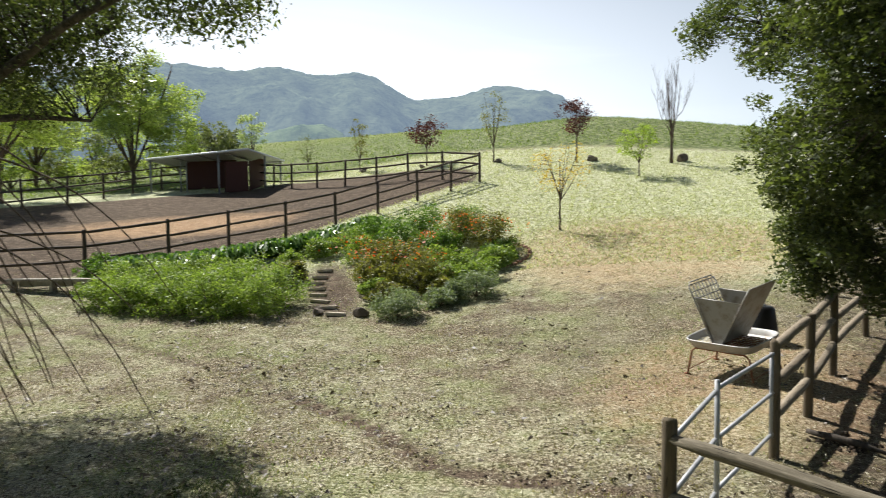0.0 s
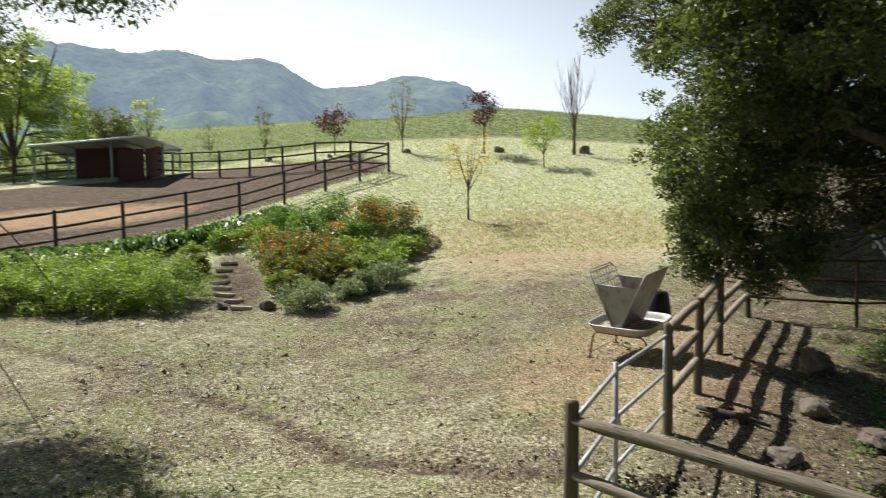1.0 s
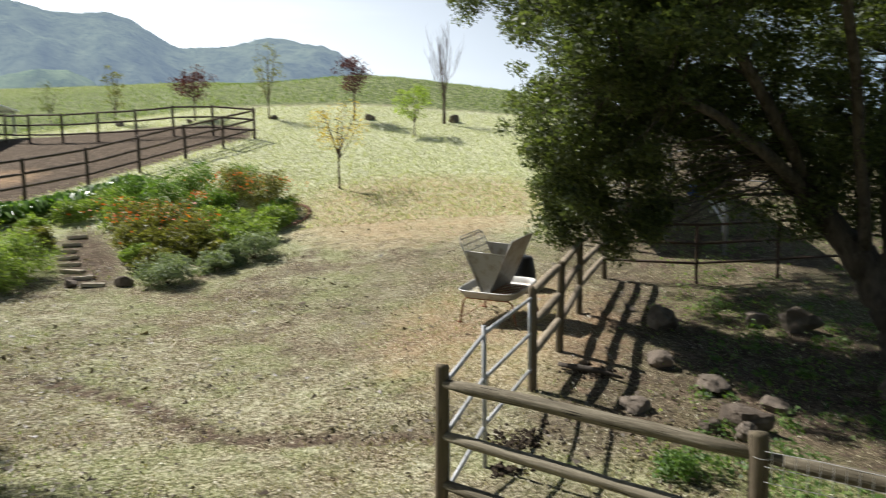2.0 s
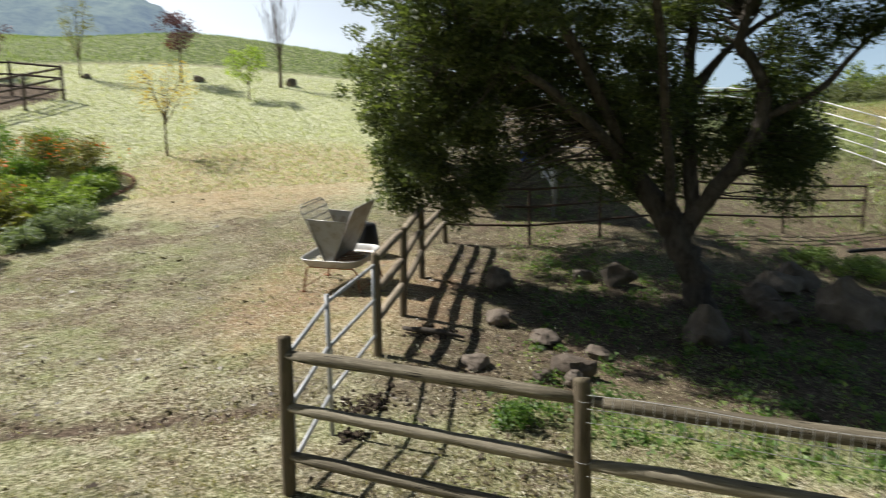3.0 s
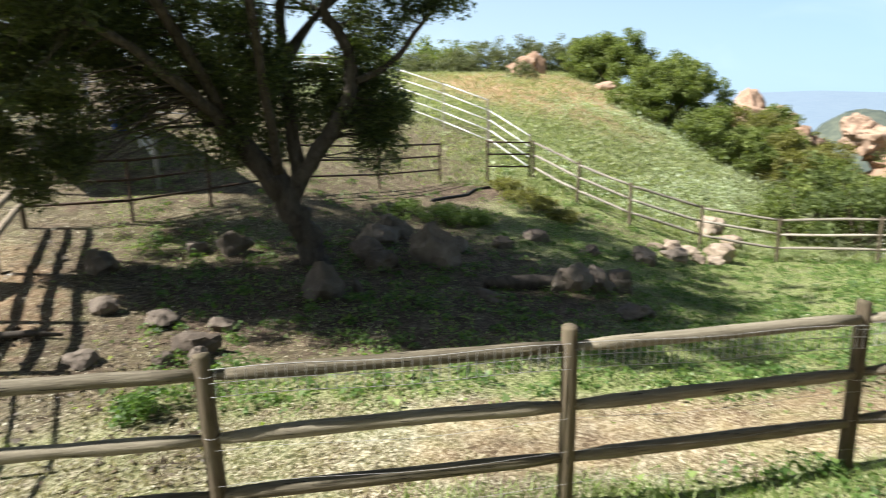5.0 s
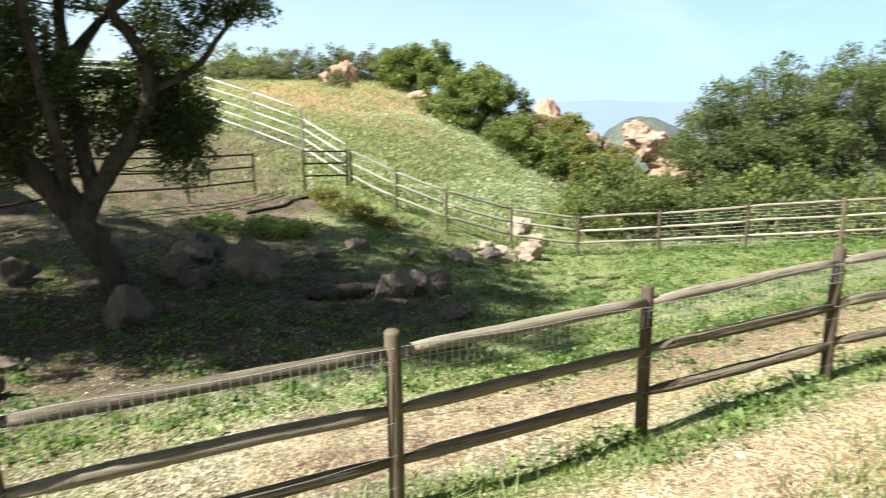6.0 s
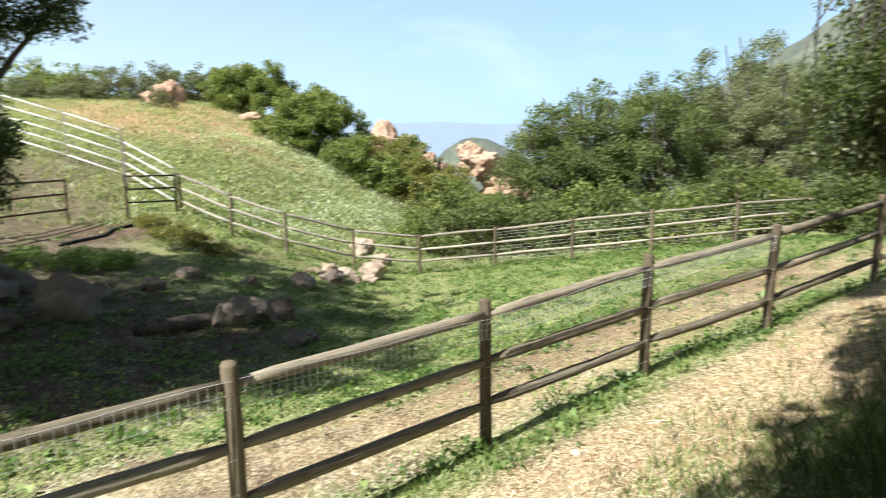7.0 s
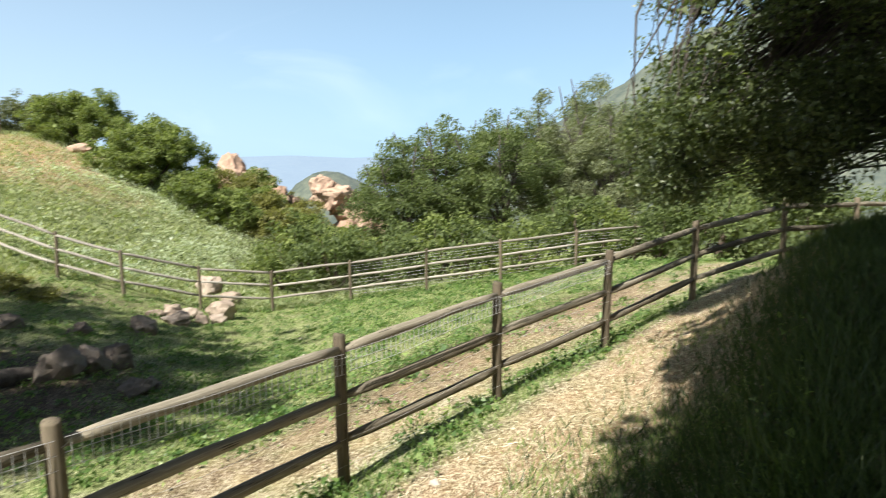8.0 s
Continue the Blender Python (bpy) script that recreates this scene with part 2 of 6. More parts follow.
M_CUTGRASS = leaf_material("cut_grass", (0.25, 0.265, 0.15), (0.46, 0.475, 0.32), (0.70, 0.70, 0.55), 0.25, 0.7, 0.5)
M_GRASS = leaf_material("hill_grass", (0.12, 0.155, 0.06), (0.25, 0.285, 0.13), (0.47, 0.48, 0.31), 0.35, 0.6, 0.4)
M_DRYGRASS = leaf_material("dry_hill_grass", (0.17, 0.125, 0.065), (0.32, 0.25, 0.14), (0.50, 0.42, 0.27), 0.25)
M_PALEWEED = leaf_material("pale_weed", (0.22, 0.27, 0.15), (0.37, 0.425, 0.28), (0.56, 0.60, 0.46), 0.35, 0.6, 0.4)
M_ROCK = stone_material("field_stone", (0.06, 0.047, 0.036), (0.155, 0.125, 0.098), (0.32, 0.27, 0.22))
M_SANDSTONE = stone_material("sandstone", (0.21, 0.13, 0.085), (0.37, 0.25, 0.17), (0.52, 0.39, 0.295), 0.9)
M_PALESTONE = stone_material("pale_stone", (0.19, 0.14, 0.10), (0.36, 0.29, 0.22), (0.53, 0.45, 0.36), 2.0)
M_BRICK = stone_material("brick", (0.22, 0.11, 0.075), (0.36, 0.20, 0.14), (0.48, 0.33, 0.26), 5)
M_STEP = stone_material("step_stone", (0.34, 0.29, 0.22), (0.50, 0.44, 0.35), (0.64, 0.58, 0.48), 3)
# grass colour darkened to deepen the shade on the bank
M_BANK_DARKENED = leaf_material("bank_grass_darkened_for_shade", (0.018, 0.034, 0.008), (0.045, 0.074, 0.018), (0.095, 0.13, 0.036), 0.25)
M_STUBBLE = leaf_material("stubble", (0.10, 0.095, 0.035), (0.24, 0.21, 0.10), (0.46, 0.42, 0.25), 0.25)
M_MEADOW = leaf_material("meadow_grass", (0.085, 0.13, 0.03), (0.17, 0.235, 0.06), (0.30, 0.365, 0.125), 0.35)
M_STRAP = leaf_material("strap_leaf", (0.06, 0.13, 0.02), (0.13, 0.24, 0.04), (0.25, 0.37, 0.09), 0.4, 0.35)

# ---------------------------------------------------------------- the lie of the land
# Heights along bearings (degrees clockwise from +y, seen from the look-out), at these distances.
REACH = (0, 2, 4.5, 7, 10, 15, 22, 32, 45, 70, 110)
SECTIONS = []


def section(bearing, *heights):
    SECTIONS.append((bearing, heights))


section(-90, 0.0, -0.3, -0.7, -1.1, -1.4, -1.4, -1.1, -0.6, 0.2, 1.5, 3.0)
section(-60, 0.0, -0.4, -0.9, -1.3, -1.5, -1.4, -1.0, 0.1, 1.4, 2.6, 3.6)
section(-30, 0.0, -0.4, -1.0, -1.35, -1.5, -1.45, -1.0, 0.7, 2.7, 5.0, 9.0)
section(-15, 0.0, -0.4, -1.1, -1.4, -1.5, -1.4, -0.7, 1.2, 3.3, 7.1, 13.6)
section(0, 0.0, -0.4, -1.1, -1.4, -1.5, -1.4, -0.6, 2.4, 5.5, 10.0, 16.0)
section(12, 0.0, -0.5, -1.2, -1.45, -1.4, -1.25, -0.1, 2.1, 5.6, 12.1, 14.0)
section(17, 0.0, -0.5, -1.22, -1.45, -1.3, -1.15, 0.0, 2.05, 5.3, 11.5, 13.2)
section(28, 0.0, -0.5, -1.3, -1.45, -1.15, -0.85, 0.1, 2.0, 4.6, 9.4, 11.4)
section(48, 0.0, -0.6, -1.42, -1.5, -1.5, -1.1, 0.3, 1.8, 2.4, 3.2, 3.6)
section(62, 0.0, -0.7, -1.33, -1.5, -1.6, -1.6, -1.25, 1.5, 2.9, 4.3, 4.8)
section(76, 0.0, -0.7, -1.33, -1.6, -1.9, -2.1, -1.8, 0.6, 2.6, 4.8, 3.0)
section(90, 0.0, -0.7, -1.33, -1.6, -2.1, -2.9, -3.6, -3.0, -1.4, -2.6, -12.0)
section(105, 0.0, -0.6, -1.2, -1.35, -1.55, -2.0, -2.75, -4.5, -8.0, -14.0, -24.0)
section(124, 0.0, -0.3, -0.75, -0.85, -0.95, -1.2, -1.7, -3.2, -6.0, -12.0, -20.0)
section(131, 0.0, -0.1, -0.25, -0.35, -0.45, -0.9, -1.5, -3.0, -5.5, -10.0, -17.0)
section(136, 0.0, 0.0, 0.25, 0.6, 0.75, -0.5, -1.5, -3.0, -5.5, -10.0, -17.0)
section(144, 0.0, 0.05, 0.3, 0.7, 0.9, 0.0, -1.0, -2.8, -5.0, -9.0, -15.0)
section(180, 0.0, 0.2, 0.6, 1.2, 2.0, 3.0, 4.0, 5.0, 6.0, 8.0, 10.0)
section(230, 0.0, 0.2, 0.5, 1.0, 1.6, 2.4, 3.2, 4.0, 5.0, 7.0, 9.0)


def land_table():
    turn = np.arange(-180.0, 181.0, 1.0)
    dist = np.arange(0.0, 110.5, 0.5)
    rows = sorted((((b + 180) % 360) - 180, h) for b, h in SECTIONS)
    rows = [(rows[-1][0] - 360, rows[-1][1])] + rows + [(rows[0][0] + 360, rows[0][1])]
    along = np.array([np.interp(dist, REACH, h) for _, h in rows])
    table = np.array([np.interp(turn, [b for b, _ in rows], along[:, i]) for i in range(len(dist))]).T
    wrapped = np.concatenate([table[-11:-1], table, table[1:11]])
    kernel = np.hanning(13)[1:-1]
    kernel /= kernel.sum()
    wrapped = np.apply_along_axis(lambda c: np.convolve(c, kernel, "same"), 0, wrapped)[10:-10]
    out = wrapped.copy()
    for i, d in enumerate(dist):
        n = max(1, int(d * 0.25))
        lo, hi = max(0, i - n), min(len(dist), i + n + 1)
        n = min(i - lo, hi - 1 - i)
        out[:, i] = wrapped[:, i - n:i + n + 1].mean(axis=1)
    return out


LAND = land_table()


def ripple(x, y):
    return (np.sin(x * 1.3 + 1.7 * np.sin(y * 0.7)) * np.sin(y * 1.1 + 1.3 * np.sin(x * 0.6 + 1))
            + 0.5 * np.sin(x * 3.1 + y * 1.9) * np.sin(y * 2.7 - x * 1.2))


def height(x, y):
    """The ground's height at x, y (numbers or arrays)."""
    x, y = np.asarray(x, float), np.asarray(y, float)
    d = np.hypot(x, y)
    b = np.degrees(np.arctan2(x, y)) + 180
    i, j = np.clip(b, 0, 359.999), np.clip(d, 0, 109.99) * 2
    i0, j0 = i.astype(int), j.astype(int)
    u, v = i - i0, j - j0
    z = ((LAND[i0, j0] * (1 - v) + LAND[i0, j0 + 1] * v) * (1 - u)
         + (LAND[i0 + 1, j0] * (1 - v) + LAND[i0 + 1, j0 + 1] * v) * u)
    far = np.clip((d - 110) / 300, 0, 1)
    far = far * far * (3 - 2 * far)
    z = z * (1 - far) - 45 * far
    # small unevenness
    z = z + 0.02 * ripple(x, y) * np.clip(d / 6, 0, 1)
    return z


# ---------------------------------------------------------------- helpers for shapes
def fast_mesh(name, verts, faces, material=None, smooth=False):
    """A mesh from arrays: verts (n, 3), faces (m, 3 or 4)."""
    verts, faces = np.asarray(verts, np.float32), np.asarray(faces, np.int32)
    me = bpy.data.meshes.new(name)
    k = faces.shape[1]
    me.vertices.add(len(verts))
    me.vertices.foreach_set("co", verts.ravel())
    me.loops.add(faces.size)
    me.loops.foreach_set("vertex_index", faces.ravel())
    me.polygons.add(len(faces))
    me.polygons.foreach_set("loop_start", np.arange(0, faces.size, k, dtype=np.int32))
    me.polygons.foreach_set("use_smooth", np.full(len(faces), smooth))
    me.update(calc_edges=True)
    if material:
        me.materials.append(material)
    return me


def part(name, data, material, parent, label=""):
    """ONE mesh object under a thing or a part; data is a bmesh, a mesh or (verts, faces)."""
    if isinstance(data, tuple):
        me = fast_mesh(name, data[0], data[1], material, True)
    elif isinstance(data, bpy.types.Mesh):
        me = data
    else:
        me = bpy.data.meshes.new(name)
        data.to_mesh(me)
        data.free()
        me.materials.append(material)
    ob = new(name, me)
    ob.parent = parent
    if label:
        ob["label"] = label
    return ob


def thing(name, label, category, at=(0, 0, 0), group="", kind="", turn=0.0):
    ob = new(name)
    ob.empty_display_size = 0.2
    ob.matrix_basis = pose(*at, 0, 0, turn)
    return tagged(ob, label, category, group, kind)


def tube(points, radii, sides=8, caps=True, wobble=0.0, rng=None):
    """A tapered round bar along points; returns (verts, quads)."""
    p = np.asarray(points, float)
    r = np.broadcast_to(np.asarray(radii, float), (len(p),))
    d = np.gradient(p, axis=0)
    d /= np.linalg.norm(d, axis=1)[:, None] + 1e-9
    ref = np.array([1.0, 0, 0]) if abs(d[0][0]) < 0.8 else np.array([0, 1.0, 0])
    rings = []
    u = ref - d[0] * ref.dot(d[0])
    for i in range(len(p)):
        u = u - d[i] * u.dot(d[i])
        u /= np.linalg.norm(u) + 1e-9
        v = np.cross(d[i], u)
        a = np.arange(sides) * 2 * np.pi / sides
        rr = r[i] * (1 + (rng.normal(0, wobble, sides) if wobble else 0))
        rings.append(p[i] + (np.cos(a) * rr)[:, None] * u + (np.sin(a) * rr)[:, None] * v)
    verts = np.concatenate(rings)
    i, j = np.meshgrid(np.arange(len(p) - 1), np.arange(sides), indexing="ij")
    k = (j + 1) % sides
    faces = np.stack([i * sides + j, i * sides + k, (i + 1) * sides + k, (i + 1) * sides + j], -1).reshape(-1, 4)
    if caps:
        n = len(verts)
        verts = np.concatenate([verts, [p[0], p[-1]]])
        a = np.arange(sides)
        b = (a + 1) % sides
        top = (len(p) - 1) * sides
        # each cap is a fan of thin four-sided faces, two rim corners at a time
        fan = [[n, (s + 2) % sides, (s + 1) % sides, s] for s in range(0, sides, 2)]
        fan += [[n + 1, top + s, top + (s + 1) % sides, top + (s + 2) % sides] for s in range(0, sides, 2)]
        faces = np.concatenate([faces, fan])
    return verts, faces


def joined(pieces):
    verts, faces, n = [], [], 0
    for v, f in pieces:
        verts.append(v)
        faces.append(np.asarray(f) + n)
        n += len(v)
    return np.concatenate(verts), np.concatenate(faces)


def leaves(centres, size, rng, spread=0.35, slim=0.55, flat=0.0, droop=0.0):
    """A leaf (a folded four-cornered blade) at each centre."""
    c = np.asarray(centres, float)
    n = len(c)
    u = rng.normal(size=(n, 3))
    u[:, 2] = u[:, 2] * (1 - flat) - droop
    u /= np.linalg.norm(u, axis=1)[:, None] + 1e-9
    w = rng.normal(size=(n, 3))
    w[:, 2] += flat * 3
    v = np.cross(u, w)
    v /= np.linalg.norm(v, axis=1)[:, None] + 1e-9
    w = np.cross(v, u)
    s = (size * np.exp(rng.normal(0, spread, n)))[:, None]
    lift = w * s * rng.uniform(-0.05, 0.2, n)[:, None]
    a, b = c - u * s * 0.5, c + u * s * 0.5
    l, r = c + v * s * slim * 0.5 + lift, c - v * s * slim * 0.5 + lift
    verts = np.stack([a, l, b, r], 1).reshape(-1, 3)
    return verts, np.arange(4 * n).reshape(-1, 4)


def small_leaves(centres, size, rng, spread=0.35, slim=0.55, flat=0.0, droop=0.0):
    """Small three-cornered leaves for crowns, one at each centre."""
    verts, _ = leaves(centres, size, rng, spread, slim, flat, droop)
    q = verts.reshape(-1, 4, 3)
    stalk, left, tip, right = q[:, 0], q[:, 1], q[:, 2], q[:, 3]
    back = (stalk - tip) * 0.3
    return np.stack([left + back, right + back, tip], 1).reshape(-1, 3), np.arange(3 * len(q)).reshape(-1, 3)


def bend(a, b, n, rng, sag=0.12, up=0.0):
    """A crooked way from a to b in n steps."""
    a, b = np.asarray(a, float), np.asarray(b, float)
    t = np.linspace(0, 1, n)[:, None]
    length = np.linalg.norm(b - a)
    w = rng.normal(0, sag * length, 3)
    w2 = rng.normal(0, sag * 0.6 * length, 3)
    p = a + (b - a) * t + np.sin(np.pi * t) * w * 0.5 + np.sin(2 * np.pi * t) * w2 * 0.4
    p[:, 2] += (np.sin(np.pi * t) * up * length)[:, 0]
    return p


def blob_points(n, centre, radii, rng, hollow=0.35):
    v = rng.normal(size=(n, 3))
    v /= np.linalg.norm(v, axis=1)[:, None]
    rad = (hollow ** 3 + (1 - hollow ** 3) * rng.random(n)) ** (1 / 3)
    return np.asarray(centre) + v * rad[:, None] * np.asarray(radii)


def clump_tree(name, label, category, at, limbs, blobs, leaf, count, leaf_mat, bark_mat=None, seed=1, clump=0.5,
               group="", droop=0.0, turn=0.0, flat=0.3, sides=9, slim=0.55, twigs=True, parent_sink=0.1):
    """A tree or bush: limbs as (points, thick, thin), blobs as (centre, radii, clumps) that the foliage fills."""
    rng = np.random.default_rng(seed)
    x, y = at[:2]
    z = float(height(x, y)) if len(at) < 3 else at[2]
    tree = thing(name, label, category, (x, y, z - parent_sink), group, turn=turn)
    bones = []
    stems = []
    for k, (pts, thick, thin) in enumerate(limbs):
        pts = np.asarray(pts, float)
        t = np.linspace(0, len(pts) - 1, max(6, 4 * len(pts)))
        fine = np.stack([np.interp(t, np.arange(len(pts)), pts[:, i]) for i in range(3)], 1)
        for _ in range(2):
            fine[1:-1] = (fine[:-2] + 2 * fine[1:-1] + fine[2:]) / 4
        fine[1:-1] += rng.normal(0, thick * 0.10, (len(fine) - 2, 3))
        rad = np.linspace(thick, thin, len(fine)) ** 1.0
        if k == 0:
            rad[0] *= 1.5
            rad[1] *= 1.15
        stems.append(tube(fine, rad, sides, True, 0.07, rng))
        bones.append(fine)
    bark_mat = bark_mat or M_BARK
    if stems:
        part("trunk", stems[0], bark_mat, tree)
        for s in stems[1:]:
            part("limb", s, bark_mat, tree)
        bones = np.concatenate(bones)
        high = bones[bones[:, 2] > 0.3 * bones[:, 2].max()]
    spots, thin_stems = [], []
    for centre, radii, clumps in blobs:
        spots.append(blob_points(clumps, centre, radii, rng))
    spots = np.concatenate(spots)
    if stems and twigs:
        for s in spots:
            near = high[np.argmin(np.linalg.norm(high - s, axis=1) + 0.6 * np.maximum(0, high[:, 2] - s[2]))]
            d = np.linalg.norm(near - s)
            thin_stems.append(tube(bend(near, s, 5, rng, 0.12, 0.08), np.linspace(min(0.03, 0.008 + d * 0.007), 0.004, 5), 4, False))
        tagged(part("branchwork", joined(thin_stems), bark_mat, tree), kind="stuff")
    per = count // len(spots)
    rough = rng.uniform(0.6, 1.35, len(spots))
    pts = []
    for s, k in zip(spots, rough):
        m = max(4, int(per * k * k))
        q = rng.normal(0, 1, (m, 3))
        q /= np.linalg.norm(q, axis=1)[:, None]
        q *= (rng.random(m) ** 0.45)[:, None] * clump * k
        q[:, 2] *= 0.75
        pts.append(s + q)
    part("crown", fast_mesh("crown", *small_leaves(np.concatenate(pts), leaf, rng, flat=flat, droop=droop, slim=slim), leaf_mat), leaf_mat, tree)
    return tree


def lobed(centre, radii, n, clumps, rng, share=0.42):
    """Blobs for a crown of n rounded masses: a core, and lobes over an ellipsoid."""
    c, r = np.array(centre, float), np.array(radii, float)
    out = [(tuple(c), tuple(r * 0.62), clumps // 4)]
    for k in range(n):
        up = 1 - 1.75 * (k + 0.5) / n
        a = k * 2.4 + rng.uniform(-0.35, 0.35)
        flat = math.sqrt(max(0.0, 1 - up * up))
        size = r * share * rng.uniform(0.8, 1.2)
        out.append((tuple(c + np.array([math.cos(a) * flat, math.sin(a) * flat, up]) * r * rng.uniform(0.58, 0.72)), tuple(size), max(4, int(clumps * 0.75 / n))))
    return out


def post_mesh(name, tall, radius, material, seed=0, sides=10, sunk=0.3):
    rng = np.random.default_rng(seed)
    zs = np.array([-sunk, 0.0, tall * 0.3, tall * 0.65, tall - 0.02, tall])
    pts = np.c_[rng.normal(0, 0.004, 6), rng.normal(0, 0.004, 6), zs]
    return fast_mesh(name, *tube(pts, radius * np.array([1.04, 1.03, 1.0, 1.0, 0.98, 0.86]), sides, True, 0.02, rng), material, True)


def bar_between(name, a, b, radius, material, parent, sides=8, crook=0.0, seed=0, taper=True, label=""):
    """A bar whose own z runs from a to b, as an object of its own."""
    a, b = Vector(a), Vector(b)
    length = (b - a).length
    rng = np.random.default_rng(seed)
    n = 9 if crook else 3
    z = np.linspace(0, length, n)
    off = np.sin(np.pi * z / length) * rng.normal(0, crook, 1) + rng.normal(0, crook * 0.25, n)
    off2 = np.sin(np.pi * z / length) * rng.normal(0, crook, 1) + rng.normal(0, crook * 0.25, n)
    off[[0, -1]] = off2[[0, -1]] = 0
    rad = np.full(n, radius)
    if taper and crook:
        rad = radius * (1 + rng.normal(0, 0.04, n))
        rad[[0, -1]] *= 0.72
    me = fast_mesh(name, *tube(np.c_[off, off2, z], rad, sides, True, 0.02 if crook else 0.0, rng), material, True)
    ob = new(name, me)
    ob.parent = parent
    ob.matrix_basis = Matrix.Translation(a) @ (b - a).to_track_quat("Z", "Y").to_matrix().to_4x4()
    if label:
        ob["label"] = label
    return ob


def ground_at(x, y, up=0.0):
    return Vector((x, y, float(height(x, y)) + up))


# ---------------------------------------------------------------- the ground, one sheet to the horizon
def lines(lo, hi, step, end):
    """Grid lines, even between lo and hi and wider apart outside."""
    mid = list(np.arange(lo, hi + 1e-6, step))
    for sign, start in ((1, hi), (-1, lo)):
        d, s = 0.0, step
        side = []
        while d < end:
            s *= 1.13
            d += s
            side.append(start + sign * d)
        mid = mid + side if sign > 0 else side[::-1] + mid
    return np.array(mid)


def soft(d, width):
    """1 inside (d > 0), 0 outside, over a width."""
    t = np.clip(d / width + 0.5, 0, 1)
    return t * t * (3 - 2 * t)


def along(x, y, a, b):
    """Distance from the line through a and b, positive to its right."""
    dx, dy = b[0] - a[0], b[1] - a[1]
    length = math.hypot(dx, dy)
    return ((x - a[0]) * dy - (y - a[1]) * dx) / length


def oval(x, y, cx, cy, rx, ry, turn=0.0):
    c, s = math.cos(radians(turn)), math.sin(radians(turn))
    u, v = (x - cx) * c + (y - cy) * s, -(x - cx) * s + (y - cy) * c
    return (1 - np.hypot(u / rx, v / ry)) * min(rx, ry)


RUT = ((-11.9, 17.7), (-8.9, 16.4), (-6.0, 14.35), (-4.1, 13.0), (-2.6, 11.3), (-1.2, 9.8), (-0.1, 8.0), (0.55, 7.7), (1.43, 7.4), (2.25, 7.1))
RUT_AT = np.linspace(0, 1, len(RUT))


def zones(x, y):
    """What grows or lies where: weights for the ground's material."""
    d, b = np.hypot(x, y), np.degrees(np.arctan2(x, y))
    right_of_near = along(x, y, (1.7, 5.1), (8.0, -4.75))      # positive on the camera's side
    right_of_gate = along(x, y, (3.9, 7.8), (8.3, 13.4))       # positive inside the oak's pen
    paddock = np.minimum(along(x, y, (-12.4, 22.6), (2.0, 36.4)) * -1, 47.2 - d + 0.25 * np.minimum(x + 11, 0) + np.clip(x + 11, 0, 99) * -0.55)
    inside = soft(paddock - 0.3, 1.2) * soft(-b + 3, 3)
    mown = soft(d - 22 + 0.25 * (x - 4), 15) * soft(48 - d, 3) * soft(b + 16, 8) * soft(32 - b, 8)
    mown = np.maximum(mown, soft(d - 44, 1.5) * soft(56 - d, 4) * soft(b + 40, 8) * soft(0 - b, 10))
    mown = mown * (1 - inside)
    hill = soft(d - 49, 2) * soft(b + 70, 6) * soft(50 - b, 6)
    hill = np.maximum(hill, soft(d - 22.6, 2) * soft(b - 52, 8) * soft(105 - b, 8))
    pen = soft(right_of_gate, 1.0) * soft(-right_of_near, 0.8)
    weed = pen * soft(b - 36, 10) * soft(26 - d, 4) * soft(d - 6.5, 2) * 0.55
    weed = np.maximum(weed, soft(b - 95, 12) * soft(26 - d, 3) * soft(-right_of_near, 0.5) * (0.22 + 0.6 * soft(-right_of_near - 5, 5)))
    verge = np.exp(-((right_of_near + 2.4) / 0.55) ** 2) * soft(b - 52, 12) * 0.46
    weed = np.maximum(weed, verge)
    weed = np.maximum(weed, soft(d - 90, 40) * 0.8)
    weed = np.maximum(weed, np.exp(-((right_of_near + 0.1) / 0.35) ** 2) * soft(b - 78, 8) * 0.55)
    weed = np.maximum(weed, soft(-0.9 * x - y - 2.0, 5) * 0.6)
    bank = soft(right_of_near - 2.9 + 0.02 * d, 0.8) * soft(b - 60, 20) * soft(172 - b, 40)
    weed = np.maximum(weed, bank * 0.45)
    weed = np.maximum(weed, soft(3.4 - np.hypot(x + 0.6, y + 0.6), 2.2) * 0.75)
    weed = np.maximum(weed, soft(4.5 - d, 2) * soft(b + 100, 30) * soft(-8 - b, 16) * 0.8)
    # dirt showing through the bank's grass also darkens its shaded ground
    dirt = np.maximum(inside * 0.95, bank * 0.6)
    dirt = np.maximum(dirt, pen * soft(48 - b, 10) * soft(d - 7, 2) * 0.55)
    dirt = np.maximum(dirt, pen * soft(oval(x, y, 8.5, 5.2, 3.2, 2.4, -35), 1.0) * 0.6)
    dirt = np.maximum(dirt, soft(right_of_gate + 1.5, 2) * soft(d - 14, 2) * soft(34 - d, 6) * soft(56 - b, 6) * 0.45)
    dirt = np.maximum(dirt, pen * np.exp(-((right_of_near + 2.4) / 1.0) ** 2) * soft(b - 92, 10) * soft(125 - b, 8) * 0.5)
    rut = np.zeros_like(x)
    for (ax, ay), (bx, by) in zip(RUT, RUT[1:]):
        t = np.clip(((x - ax) * (bx - ax) + (y - ay) * (by - ay)) / ((bx - ax) ** 2 + (by - ay) ** 2), 0, 1)
        gap = np.hypot(x - ax - t * (bx - ax), y - ay - t * (by - ay))
        rut = np.maximum(rut, np.exp(-(gap / 0.17) ** 2) * (1.0 if bx > -1.5 else 0.65))
    dirt = np.maximum(dirt, rut)
    dirt = np.maximum(dirt, soft(oval(x, y, 5.4, 14.4, 3.4, 5.5, -30), 3) * 0.3)
